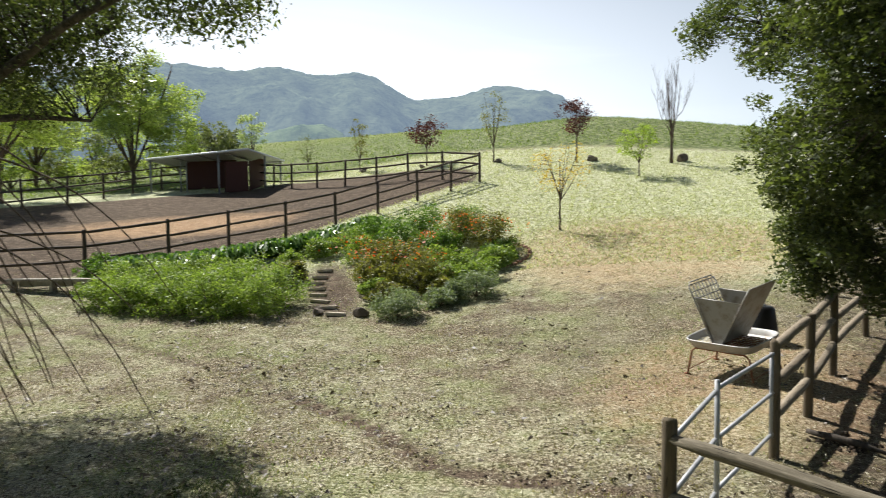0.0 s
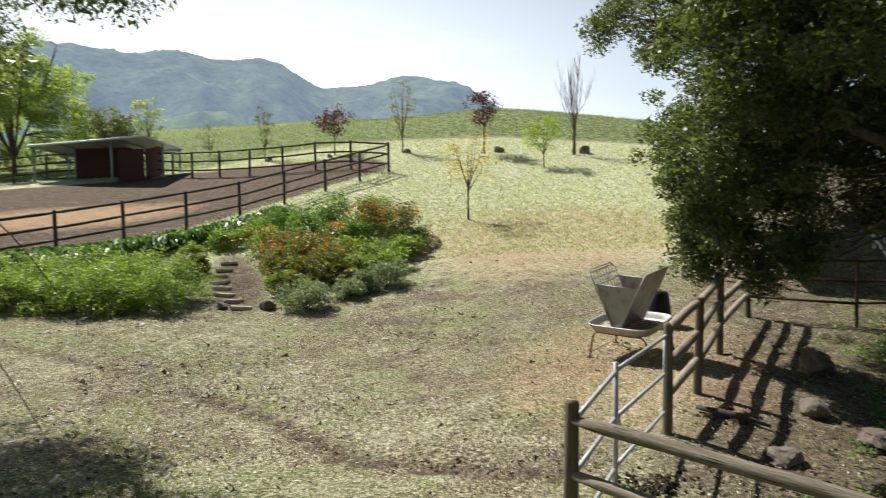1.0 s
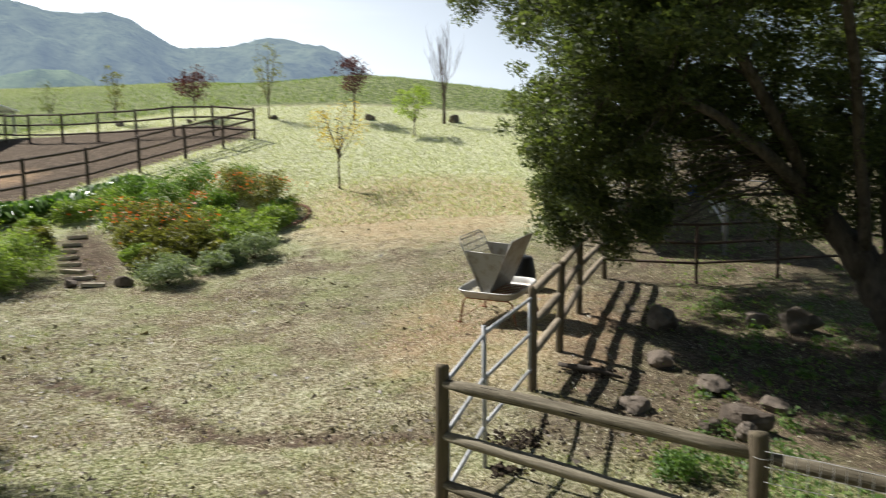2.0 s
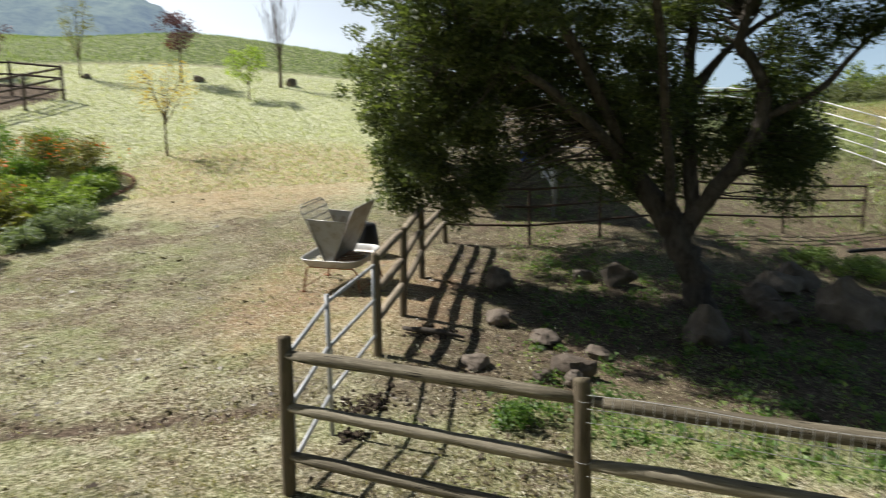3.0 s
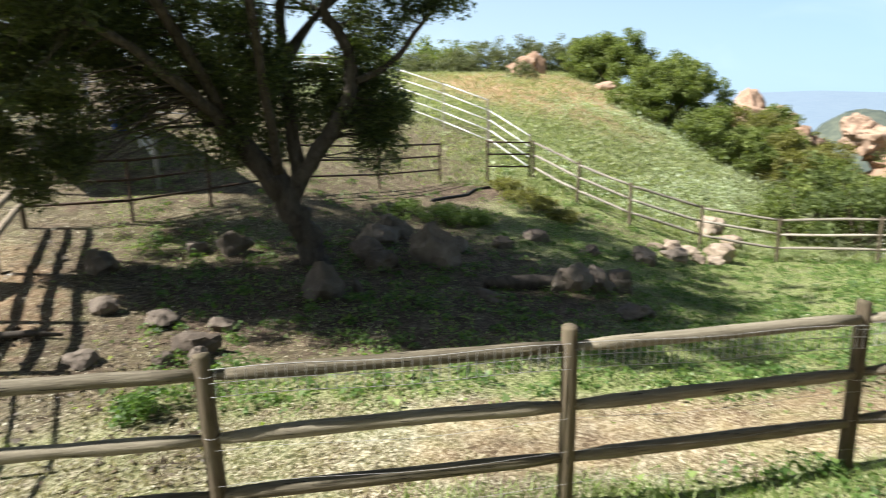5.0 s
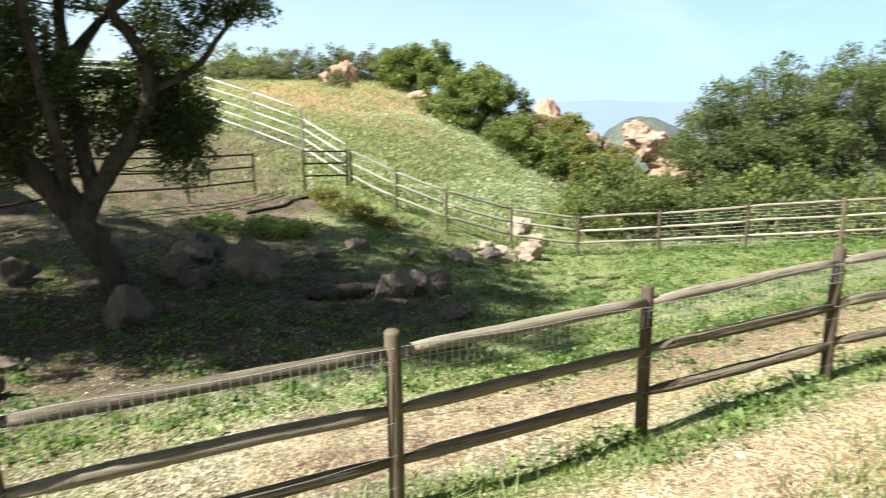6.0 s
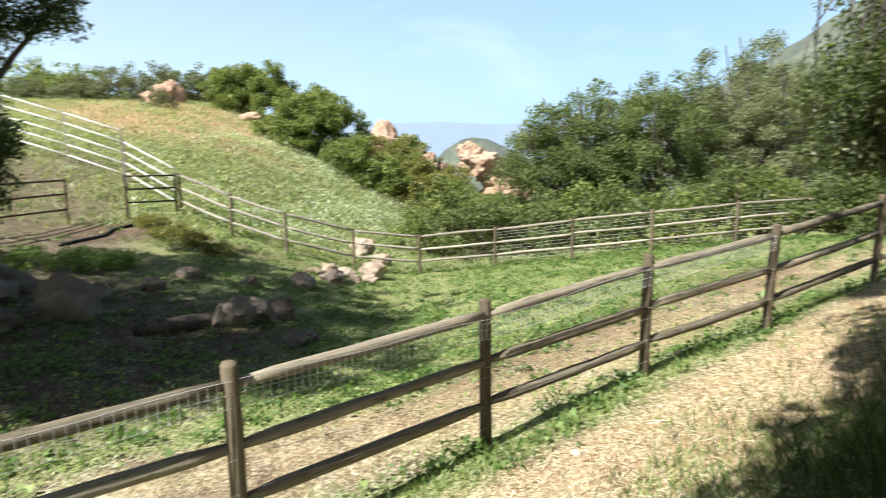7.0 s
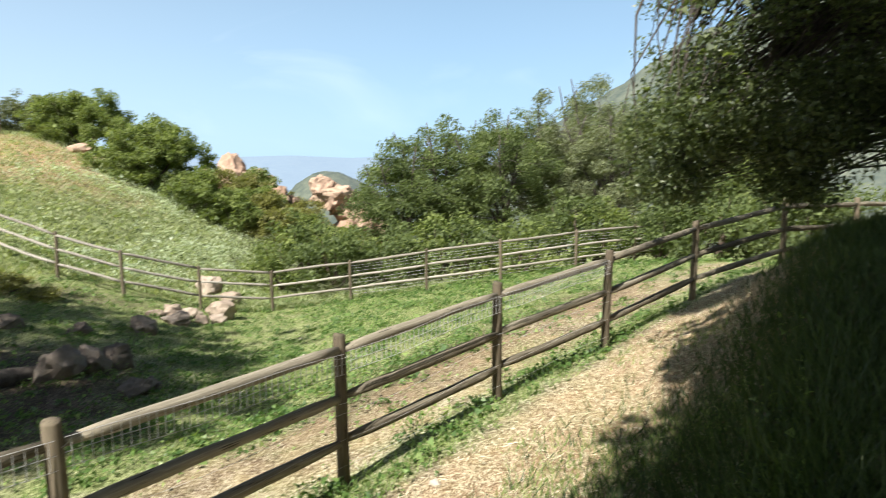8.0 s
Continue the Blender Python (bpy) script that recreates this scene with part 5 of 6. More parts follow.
rng = np.random.default_rng(200)
for k in range(22):
    u, v = (k % 8) / 7.0 * 2 - 1, (k // 8) - 1
    x = -7.2 + u * 2.5 + rng.normal(0, 0.15) + v * 0.35
    y = 19.6 - u * 0.7 + v * 1.25 + rng.normal(0, 0.15) + 0.3 * u * u
    mound("bright green ferny shrub in the garden bed", (x, y), rng.uniform(1.45, 1.85), rng.uniform(0.9, 1.4), M_SHRUB, 210 + k, 4000, 0.066)
for x, y, w, h, mat, label in (
    (-1.25, 17.75, 1.35, 0.85, M_SAGE, "rounded silver-green sage bush in front"), (-0.15, 18.7, 1.1, 0.6, M_SAGE, "low silver-green sage bush in front"), (0.95, 19.5, 1.5, 0.95, M_SAGE, "rounded silver-green sage bush in front"),
    (0.35, 19.15, 1.0, 0.7, M_SAGE, "low silver-green sage bush in front"), (-2.1, 19.6, 1.0, 0.75, M_SHRUB, "green shrub beside the stone steps"), (-1.7, 19.2, 1.2, 0.75, M_OLIVE, "olive-green shrub with reddish stems"),
    (-2.2, 21.0, 1.4, 1.35, M_OLIVE, "olive-gold grassy shrub in the bed"), (-0.75, 20.6, 1.8, 1.35, M_OLIVE, "olive-gold grassy shrub in the bed"), (-1.6, 21.8, 1.6, 1.4, M_OLIVE, "tall olive shrub with orange flowers"),
    (0.7, 22.2, 1.9, 0.95, M_SHRUB, "lime-green spreading shrub in the bed"), (1.7, 22.6, 1.4, 0.75, M_SHRUB, "lime-green spreading shrub in the bed"), (-0.4, 22.6, 1.5, 1.0, M_SHRUB, "lime-green spreading shrub in the bed"),
    (-2.3, 23.0, 1.7, 1.3, M_OLIVE, "olive shrub with orange flowers"), (-1.5, 24.2, 1.9, 1.65, M_DEEP, "dark green rounded shrub in the bed"), (-2.6, 25.4, 1.9, 1.55, M_DEEP, "dark green rounded shrub in the bed"), (-0.9, 26.4, 2.0, 1.6, M_DEEP, "dark green rounded shrub in the bed"),
    (0.6, 25.0, 2.0, 1.65, M_OLIVE, "bronze-green shrub with orange flowers"), (1.8, 24.4, 1.8, 1.55, M_OLIVE, "bronze-green shrub with orange flowers"), (2.1, 23.4, 1.3, 0.9, M_DEEP, "dark green shrub at the bed's edge"),
    (0.9, 26.4, 1.8, 1.5, M_DEEP, "dark green rounded shrub in the bed"), (-5.0, 22.0, 1.0, 0.9, M_OLIVE, "browning shrub beside the steps"), (-5.4, 23.2, 1.1, 0.8, M_SHRUB, "green shrub beside the steps"),
    (-1.2, 22.9, 1.6, 1.2, M_OLIVE, "olive shrub with orange flowers"), (-2.9, 24.1, 1.6, 1.25, M_SHRUB, "lime-green spreading shrub in the bed"), (0.0, 24.0, 1.7, 1.35, M_DEEP, "dark green rounded shrub in the bed"),
    (1.2, 21.3, 1.4, 0.8, M_SHRUB, "lime-green spreading shrub in the bed"), (0.2, 20.9, 1.4, 0.95, M_SHRUB, "lime-green spreading shrub in the bed"), (-3.5, 25.8, 1.7, 0.9, M_SHRUB, "green shrub beside the steps"),
    (-4.7, 25.2, 1.6, 0.7, M_SHRUB, "green shrub beside the steps"), (-0.3, 19.9, 1.2, 0.85, M_OLIVE, "olive-green shrub with reddish stems"), (-1.9, 20.4, 1.2, 0.95, M_OLIVE, "olive-gold grassy shrub in the bed"),
    (-10.9, 21.6, 1.3, 0.9, M_DEEP, "dark green shrub by the bench"), (-11.6, 22.2, 1.3, 0.9, M_DEEP, "dark green shrub by the bench"),
):
    mound(label, (x, y), w, h, mat, int(1000 + x * 37 + y * 91), 4400 if mat is not M_SAGE else 5200, 0.075 if mat is not M_SAGE else 0.06, slim=0.5 if mat in (M_SAGE, M_OLIVE) else 0.6)


def flower_patch(label, spots, seed):
    rng = np.random.default_rng(seed)
    pts = []
    for x, y, top, w, n in spots:
        z = float(height(x, y))
        q = rng.normal(0, w * 0.36, (n, 3))
        q[:, 2] = top - 0.25 * np.abs(rng.normal(0, 1, n)) - 0.3 * (np.hypot(q[:, 0], q[:, 1]) / w) ** 2
        pts.append(q + (x, y, z))
    me = fast_mesh("flower", *leaves(np.concatenate(pts), 0.07, rng, 0.3, 0.8, 0.4), M_FLOWER)
    return tagged(new("flowers", me), label, "flowers", kind="stuff")


flower_patch("orange-red blossoms scattered over the shrubs", ((-1.6, 21.8, 1.4, 1.4, 60), (-2.5, 20.9, 1.35, 1.4, 40), (-2.9, 23.0, 1.3, 1.6, 70), (0.6, 25.0, 1.4, 1.6, 130), (1.8, 24.4, 1.3, 1.5, 120), (-0.75, 20.6, 1.3, 1.4, 26), (-0.6, 23.6, 1.25, 0.6, 90), (0.0, 22.0, 1.0, 0.5, 26)), 260)

# a row of strap-leaved plants along the fence
rng = np.random.default_rng(270)
for k in range(50):
    t = k / 49
    x, y = -11.6 + 8.8 * t + rng.normal(0, 0.14), 22.6 + 5.6 * t + rng.normal(0, 0.12) - 0.7 * math.sin(math.pi * t)
    plant = thing("strap_leaved_plant", "glossy dark green strap-leaved plant along the fence", "plant", ground_at(x, y, -0.03), "plants along the fence")
    pieces = []
    for _ in range(80):
        a, r, h = rng.uniform(0, 6.28), rng.uniform(0.25, 0.8), rng.uniform(0.25, 0.72)
        c, s = math.cos(a), math.sin(a)
        side = np.array([-s, c, 0]) * 0.05
        p0, p1, p2 = np.array([c * 0.04, s * 0.04, 0]), np.array([c * r * 0.55, s * r * 0.55, h]), np.array([c * r, s * r, h * 0.6])
        pieces.append((np.array([p0 - side, p0 + side, p1 + side, p1 - side, p2]), np.array([[0, 1, 2, 3], [3, 2, 4, 4]])[:1]))
        pieces.append((np.array([p1 - side, p1 + side, p2 + side * 0.2, p2 - side * 0.2]), np.array([[0, 1, 2, 3]])))
    part("foliage", fast_mesh("strap_leaf", *joined(pieces), M_STRAP), M_STRAP, plant)


def rough_stone(radii, seed, detail=2, jag=0.25):
    """A lumpy stone with flat facets."""
    bm = bmesh.new()
    bmesh.ops.create_icosphere(bm, subdivisions=detail + 1, radius=1)
    rnd = random.Random(seed)
    cuts = [(Vector((rnd.gauss(0, 1), rnd.gauss(0, 1), rnd.gauss(0, 1))).normalized(), rnd.uniform(0.5, 0.86)) for _ in range(13)]
    for v in bm.verts:
        p = v.co.copy()
        for n, d in cuts:
            over = p.dot(n) - d
            if over > 0:
                p -= n * over
        p *= 1.12 + jag * 0.45 * noise.fractal(p * 2.4 + Vector((seed * 3.1, 0, 0)), 0.7, 2.1, 5) + jag * 0.045 * noise.fractal(p * 7.0 + Vector((0, seed * 1.7, 0)), 0.6, 2.1, 3)
        v.co = Vector((p.x * radii[0], p.y * radii[1], p.z * radii[2]))
    for f in bm.faces:
        f.smooth = rnd.random() < 0.35
    return bm


def stone(name, label, at, radii, mat, seed, turn=0.0, sink=0.3, group="", jag=0.25, up=None):
    bm = rough_stone(radii, seed, 2, jag)
    me = bpy.data.meshes.new(name)
    bm.to_mesh(me)
    bm.free()
    me.materials.append(mat)
    ob = new(name, me)
    z = float(height(*at)) if up is None else up
    ob.matrix_basis = pose(at[0], at[1], z + radii[2] * (1 - 2 * sink), 0, 0, turn)
    return tagged(ob, label, "rock", group)


rng = np.random.default_rng(280)
path = thing("stone_steps", "pale flat stone steps between the shrubs", "steps", ground_at(-2.95, 18.0))
for k in range(8):
    t = k / 7
    x, y = -2.98 - 1.15 * math.sin(1.9 * t) / 0.95 + rng.normal(0, 0.04), 18.0 + 5.2 * t
    bm = bmesh.new()
    bmesh.ops.create_cube(bm, size=1)
    bmesh.ops.bevel(bm, geom=list(bm.edges), offset=0.03, segments=1, affect="EDGES")
    for v in bm.verts:
        v.co = Vector((v.co.x * 0.52 + 0.02 * math.sin(v.co.y * 40 + k), v.co.y * 0.36, v.co.z * 0.09))
    step = part("step", bm, M_STEP, path)
    step.matrix_basis = Matrix.Translation(ground_at(x, y, 0.015) - ground_at(-2.95, 18.0)) @ pose(0, 0, 0, -6, rng.normal(0, 2), rng.normal(0, 8))
for x, y, r in ((-2.25, 17.85, 0.24), (-3.45, 18.05, 0.2), (-2.35, 18.3, 0.14), (-3.55, 18.5, 0.13)):
    stone("rock", "small brown stone beside the steps", (x, y), (r, r * 0.8, r * 0.62), M_ROCK, int(x * 100 + y * 7), rng.uniform(0, 360), 0.25, "stones by the steps")
edging = thing("brick_edging", "curved brick edging of the garden bed", "edging", ground_at(2.4, 23.0))
brick_mesh = None
for k in range(16):
    a = radians(-62 + k * 9.0)
    x, y = 1.35 + 1.75 * math.cos(a), 23.9 + 1.65 * math.sin(a)
    if brick_mesh is None:
        bm = bmesh.new()
        bmesh.ops.create_cube(bm, size=1)
        for v in bm.verts:
            v.co = Vector((v.co.x * 0.11, v.co.y * 0.23, v.co.z * 0.1))
        bmesh.ops.bevel(bm, geom=list(bm.edges), offset=0.012, segments=1, affect="EDGES")
        brick_mesh = bpy.data.meshes.new("brick")
        bm.to_mesh(brick_mesh)
        bm.free()
        brick_mesh.materials.append(M_BRICK)
    b = new("brick", brick_mesh)
    b.parent = edging
    b.matrix_basis = Matrix.Translation(ground_at(x, y, 0.03) - ground_at(2.4, 23.0)) @ pose(0, 0, 0, rng.normal(0, 4), rng.normal(0, 4), math.degrees(a) + rng.normal(0, 4))


# ---------------------------------------------------------------- rocks
for k, (x, y, w, d, h) in enumerate((
    (8.55, 6.1, 0.5, 0.42, 0.42), (8.95, 5.75, 0.12, 0.1, 0.24), (11.6, 5.7, 0.62, 0.6, 0.72), (12.3, 7.3, 0.6, 0.5, 0.42), (13.2, 7.4, 0.5, 0.45, 0.4), (11.0, 6.8, 0.5, 0.4, 0.3), (10.6, 6.3, 0.4, 0.35, 0.28),
    (12.1, 3.0, 0.55, 0.42, 0.4), (12.65, 2.6, 0.52, 0.42, 0.38), (10.4, 4.0, 0.45, 0.2, 0.12), (13.1, 2.25, 0.42, 0.34, 0.34), (11.1, 1.7, 0.45, 0.24, 0.18), (16.9, 2.3, 0.55, 0.4, 0.32), (11.6, 1.5, 0.3, 0.22, 0.14),
    (15.9, 4.8, 0.4, 0.32, 0.3), (15.8, 3.4, 0.42, 0.3, 0.24), (4.85, 6.9, 0.24, 0.2, 0.17), (6.1, 8.1, 0.3, 0.24, 0.16), (5.75, 6.05, 0.34, 0.26, 0.24), (5.3, 6.1, 0.16, 0.14, 0.13), (5.55, 5.85, 0.2, 0.16, 0.16),
    (7.25, 9.65, 0.36, 0.3, 0.26), (9.5, 8.85, 0.42, 0.36, 0.34), (9.0, 9.3, 0.3, 0.25, 0.22), (6.3, 7.2, 0.34, 0.26, 0.16), (6.6, 6.5, 0.26, 0.2, 0.15), (13.2, 5.9, 0.4, 0.3, 0.26), (14.4, 5.2, 0.3, 0.26, 0.2),
)):
    stone("boulder", "grey field stone lying in weeds under the oak" if w > 0.35 else "small grey stone in the pen", (x, y), (w * 0.85, d * 0.85, h * 0.9), M_ROCK, 300 + k, k * 47.0, 0.3, "stones under the oak", 0.6)
for k, (x, y, w, d, h) in enumerate(((23.4, 1.15, 0.5, 0.42, 0.5), (20.7, 0.7, 0.46, 0.4, 0.36), (19.9, 1.5, 0.34, 0.28, 0.22), (19.4, 1.9, 0.4, 0.34, 0.28), (19.2, 1.2, 0.22, 0.2, 0.16), (19.5, 0.8, 0.26, 0.2, 0.2), (18.6, 1.7, 0.5, 0.4, 0.26), (19.0, 2.3, 0.25, 0.2, 0.15), (22.9, 0.5, 0.4, 0.34, 0.3))):
    stone("boulder", "pale tan stone piled by the valley fence", (x, y), (w, d, h), M_PALESTONE if k != 6 else M_ROCK, 340 + k, k * 61.0, 0.24, "stones by the valley fence", 0.55)
for k, (x, y, w, d, h, z) in enumerate(((49.8, 16.6, 1.3, 1.2, 1.0, None), (50.2, 15.6, 0.8, 0.8, 1.3, None), (45.2, 9.4, 0.9, 0.7, 0.45, None), (44.6, 8.2, 0.4, 0.3, 0.25, None))):
    stone("sandstone_outcrop", "pinkish sandstone boulder on the hillside", (x, y), (w, d, h), M_SANDSTONE, 360 + k, k * 30.0, 0.25, "sandstone on the hill", 0.5)


def outcrop(label, at, z, lumps, seed):
    top = thing("sandstone_outcrop", label, "rock", (at[0], at[1], z))
    rng = np.random.default_rng(seed)
    for k, (dx, dy, dz, r, h) in enumerate(lumps):
        bm = rough_stone((r, r * 0.9, h), seed * 10 + k, 3, 0.5)
        ob = part("boulder", bm, M_SANDSTONE, top)
        ob.matrix_basis = pose(dx, dy, dz, rng.normal(0, 12), rng.normal(0, 12), rng.uniform(0, 360))
    return top


outcrop("jagged pink sandstone peak behind the bushes", (57.0, 0.6), -0.25, ((0, 0.2, 0.3, 1.7, 1.7), (0.4, -1.3, -0.3, 1.7, 1.3), (-0.3, 1.3, -0.4, 1.5, 1.3), (-0.4, -2.6, -1.0, 1.5, 1.2), (-0.6, 0.0, -0.6, 2.0, 1.3)), 37)
outcrop("pink sandstone crag falling to the valley", (52.0, -7.7), -2.7, ((0.2, 1.6, 2.0, 1.2, 0.9), (0, 0.9, 1.3, 1.5, 1.1), (0.2, 0.0, 0.7, 1.5, 1.1), (-0.2, -0.8, -0.2, 1.5, 1.2), (-0.4, -1.6, -1.1, 1.5, 1.2), (-0.6, -0.3, -1.3, 1.9, 1.2), (-0.2, -2.4, -1.9, 1.5, 1.2), (0.1, -3.2, -2.8, 1.5, 1.3), (-0.5, -1.8, -2.6, 1.9, 1.3)), 38)
outcrop("tan rock among green bushes", (48.5, -2.6), -1.2, ((0, 0, 0, 0.9, 0.8), (0.3, -0.8, -0.4, 0.6, 0.6)), 39)
for k, (x, y, r) in enumerate(((9.3, 41.5, 0.34), (14.7, 40.6, 0.42), (3.55, 42.3, 0.25), (-5.4, 45.6, 0.3), (-1.3, 42.6, 0.22))):
    stone("rock", "small dark stone beside a young tree", (x, y), (r, r * 0.8, r * 0.75), M_ROCK, 390 + k, k * 40.0, 0.25, "stones by the trees")


# ---------------------------------------------------------------- gate, feeder, shed, corral, bench
def box(sx, sy, sz, bevel=0.006):
    bm = bmesh.new()
    bmesh.ops.create_cube(bm, size=1)
    for v in bm.verts:
        v.co = Vector((v.co.x * sx, v.co.y * sy, v.co.z * sz))
    if bevel:
        bmesh.ops.bevel(bm, geom=list(bm.edges), offset=bevel, segments=2, affect="EDGES")
    return bm


def pipe_gate(label, a, b, tops, drops, radius, stile_at):
    """A tubular gate leaf between plan points a and b; tops: the top bar's height at either end."""
    gate = thing("pipe_gate", label, "gate", (a[0], a[1], 0), "gate leaves")
    d = Vector((b[0] - a[0], b[1] - a[1], 0))
    for drop in drops:
        bar_between("rail", Vector((0, 0, tops[0] - drop)), d + Vector((0, 0, tops[1] - drop)), radius, M_GALV, gate)
    for t in (stile_at,):
        z = tops[0] + (tops[1] - tops[0]) * t
        bar_between("stile", d * t + Vector((0, 0, z - drops[-1] - 0.03)), d * t + Vector((0, 0, z + 0.02)), radius * 1.05, M_GALV, gate)
    return gate


pipe_gate("galvanised tubular gate leaf hung on the timber post", (3.80, 7.72), (2.50, 6.10), (-0.05, 0.0), (0.0, 0.46, 0.94), 0.021, 0.03)
pipe_gate("galvanised tubular gate leaf latched to the corner post", (2.44, 6.03), (1.76, 5.18), (-0.02, -0.15), (0.0, 0.44, 0.94), 0.021, 0.97)
post = thing("gate_post", "slim galvanised gate post with a chain", "post", ground_at(2.47, 6.065))
part("pole", tube([(0, 0, -0.2), (0, 0, 0.8), (0, 0, 1.47)], 0.025, 10), M_GALV, post)
part("chain", tube([(0.035, 0, 0.95), (0.05, 0.02, 0.85), (0.045, 0.0, 0.78), (0.0, 0.045, 0.85), (0.03, 0, 0.95)], 0.008, 6, False), M_WIRE, post, "loose steel chain")


M_FEEDER = metal_material("feeder_sheet", (0.31, 0.305, 0.285), (0.19, 0.16, 0.125), 0.45, 0.45, 0.5)
M_TRAY = metal_material("feeder_tray", (0.42, 0.415, 0.395), (0.27, 0.215, 0.165), 0.4, 0.4, 0.5)
M_RUST = metal_material("rusted_grate", (0.20, 0.09, 0.05), (0.30, 0.14, 0.08), 0.6, 0.2, 0.8)
M_BLACK = plain_material("black_plastic", (0.012, 0.012, 0.013), 0.4)
M_HAY = leaf_material("hay", (0.34, 0.28, 0.16), (0.58, 0.51, 0.35), (0.78, 0.73, 0.57), 0.15)


def sheet(corners, thick):
    """A flat plate through four corners, with thickness."""
    bm = bmesh.new()
    c = [Vector(p) for p in corners]
    n = (c[1] - c[0]).cross(c[2] - c[0]).normalized() * thick * 0.5
    lo, hi = [bm.verts.new(p - n) for p in c], [bm.verts.new(p + n) for p in c]
    bm.faces.new(lo[::-1])
    bm.faces.new(hi)
    for i in range(len(c)):
        j = (i + 1) % len(c)
        bm.faces.new((lo[i], lo[j], hi[j], hi[i]))
    return bm


def hay_feeder(at, turn):
    f = thing("hay_feeder", "galvanised V-shaped hay feeder over a metal tray on legs", "feeder", ground_at(*at, -0.01), turn=turn)
    f.matrix_basis = f.matrix_basis @ pose(0, 0, 0, 7, 0, 0)
    # tray: a rounded rectangular pan with flared sides and a rolled rim
    rings = []
    for z, w, d in ((0.53, 0.50, 0.46), (0.52, 0.52, 0.48), (0.57, 0.55, 0.51), (0.64, 0.58, 0.55), (0.66, 0.60, 0.57), (0.645, 0.61, 0.58), (0.625, 0.595, 0.565), (0.56, 0.56, 0.52), (0.505, 0.53, 0.49)):
        ring = []
        for k in range(32):
            a = 2 * math.pi * k / 32
            c, s = math.cos(a), math.sin(a)
            ring.append((w * math.copysign(abs(c) ** 0.38, c), d * math.copysign(abs(s) ** 0.38, s), z))
        rings.append(ring)
    verts = np.array(rings).reshape(-1, 3)
    faces = [[i * 32 + k, i * 32 + (k + 1) % 32, (i + 1) * 32 + (k + 1) % 32, (i + 1) * 32 + k] for i in range(len(rings) - 1) for k in range(32)]
    bottom = len(verts)
    verts = np.concatenate([verts, [(0, 0, 0.53), (0, 0, 0.505)]])
    faces += [[bottom, (k + 2) % 32, k + 1, k] for k in range(0, 32, 2)]
    last = (len(rings) - 1) * 32
    faces += [[bottom + 1, last + k, last + k + 1, last + (k + 2) % 32] for k in range(0, 32, 2)]
    tray = part("tray", (verts, np.array(faces)), M_TRAY, f, "dented pale metal tray")
    for sy in (-0.42, 0.42):
        pts = [(-0.58, sy * 1.12, 0.0), (-0.5, sy, 0.42), (-0.43, sy, 0.48), (0.43, sy, 0.48), (0.5, sy, 0.42), (0.58, sy * 1.12, 0.0)]
        part("leg_frame", tube(np.array(pts), 0.017, 8), M_RUST, f, "bent rusty tube legs")
    for sx in (-0.55, 0.55):
        part("brace", tube([(sx, -0.46, 0.1), (sx, 0.46, 0.1)], 0.008, 6), M_RUST, f)
    for sx, sy in ((-0.58, -0.47), (-0.58, 0.47), (0.58, -0.47), (0.58, 0.47)):
        part("foot", tube([(sx - 0.06, sy, 0.012), (sx + 0.05, sy, 0.012)], 0.018, 6), M_RUST, f)
    # the V: two end plates, a sheet on one side, bars on the other
    for y in (-0.38, 0.40):
        part("end_plate", sheet([(-0.10, y, 0.54), (0.02, y, 0.54), (0.36, y, 1.30), (-0.40, y, 1.34)], 0.006), M_FEEDER, f, "pale triangular sheet-metal end")
        part("edge", tube([(-0.41, y, 1.345), (0.37, y, 1.305)], 0.010, 6), M_FEEDER, f)
    part("side_sheet", sheet([(0.02, -0.42, 0.54), (0.02, 0.44, 0.54), (0.56, 0.44, 1.56), (0.56, -0.42, 1.56)], 0.006), M_FEEDER, f)
    part("edge", tube([(0.02, -0.425, 0.54), (0.56, -0.425, 1.565), (0.56, 0.445, 1.565), (0.02, 0.445, 0.54)], 0.012, 6), M_FEEDER, f)
    grid = []
    for k in range(9):
        y = -0.40 + k * 0.1
        grid.append(tube([(-0.1, y, 0.56), (-0.50, y, 1.56)], 0.011, 5))
    for k in range(7):
        t = 0.3 + k * 0.115
        grid.append(tube([(-0.1 - 0.40 * t, -0.40, 0.56 + 1.0 * t), (-0.1 - 0.40 * t, 0.40, 0.56 + 1.0 * t)], 0.011, 5))
    rim = np.array([(-0.1, -0.41, 0.56), (-0.3, -0.41, 1.06), (-0.48, -0.41, 1.50), (-0.52, -0.33, 1.59), (-0.52, 0.33, 1.59), (-0.48, 0.41, 1.50), (-0.3, 0.41, 1.06), (-0.1, 0.41, 0.56)])
    rack_frame = part("rack_frame", tube(rim, 0.012, 7), M_FEEDER, f)
    part("bar_rack", joined(grid), M_FEEDER, rack_frame, "welded steel bar rack")
    grate = []
    for k in range(8):
        grate.append(tube([(0.06 + k * 0.06, -0.36, 0.60), (0.06 + k * 0.06, 0.2, 0.60)], 0.007, 5))
    for k in range(7):
        grate.append(tube([(0.04, -0.36 + k * 0.093, 0.606), (0.50, -0.36 + k * 0.093, 0.606)], 0.007, 5))
    part("grate", joined(grate), M_RUST, tray, "rust-red floor grate")
    rng = np.random.default_rng(55)
    pts = np.c_[rng.uniform(-0.48, 0.5, 700), rng.uniform(-0.42, 0.45, 700), 0.52 + 0.05 * rng.random(700)]
    part("hay", fast_mesh("hay", *leaves(pts, 0.11, rng, 0.3, 0.08, 0.85), M_HAY), M_HAY, tray, "scattered pale hay in the tray")
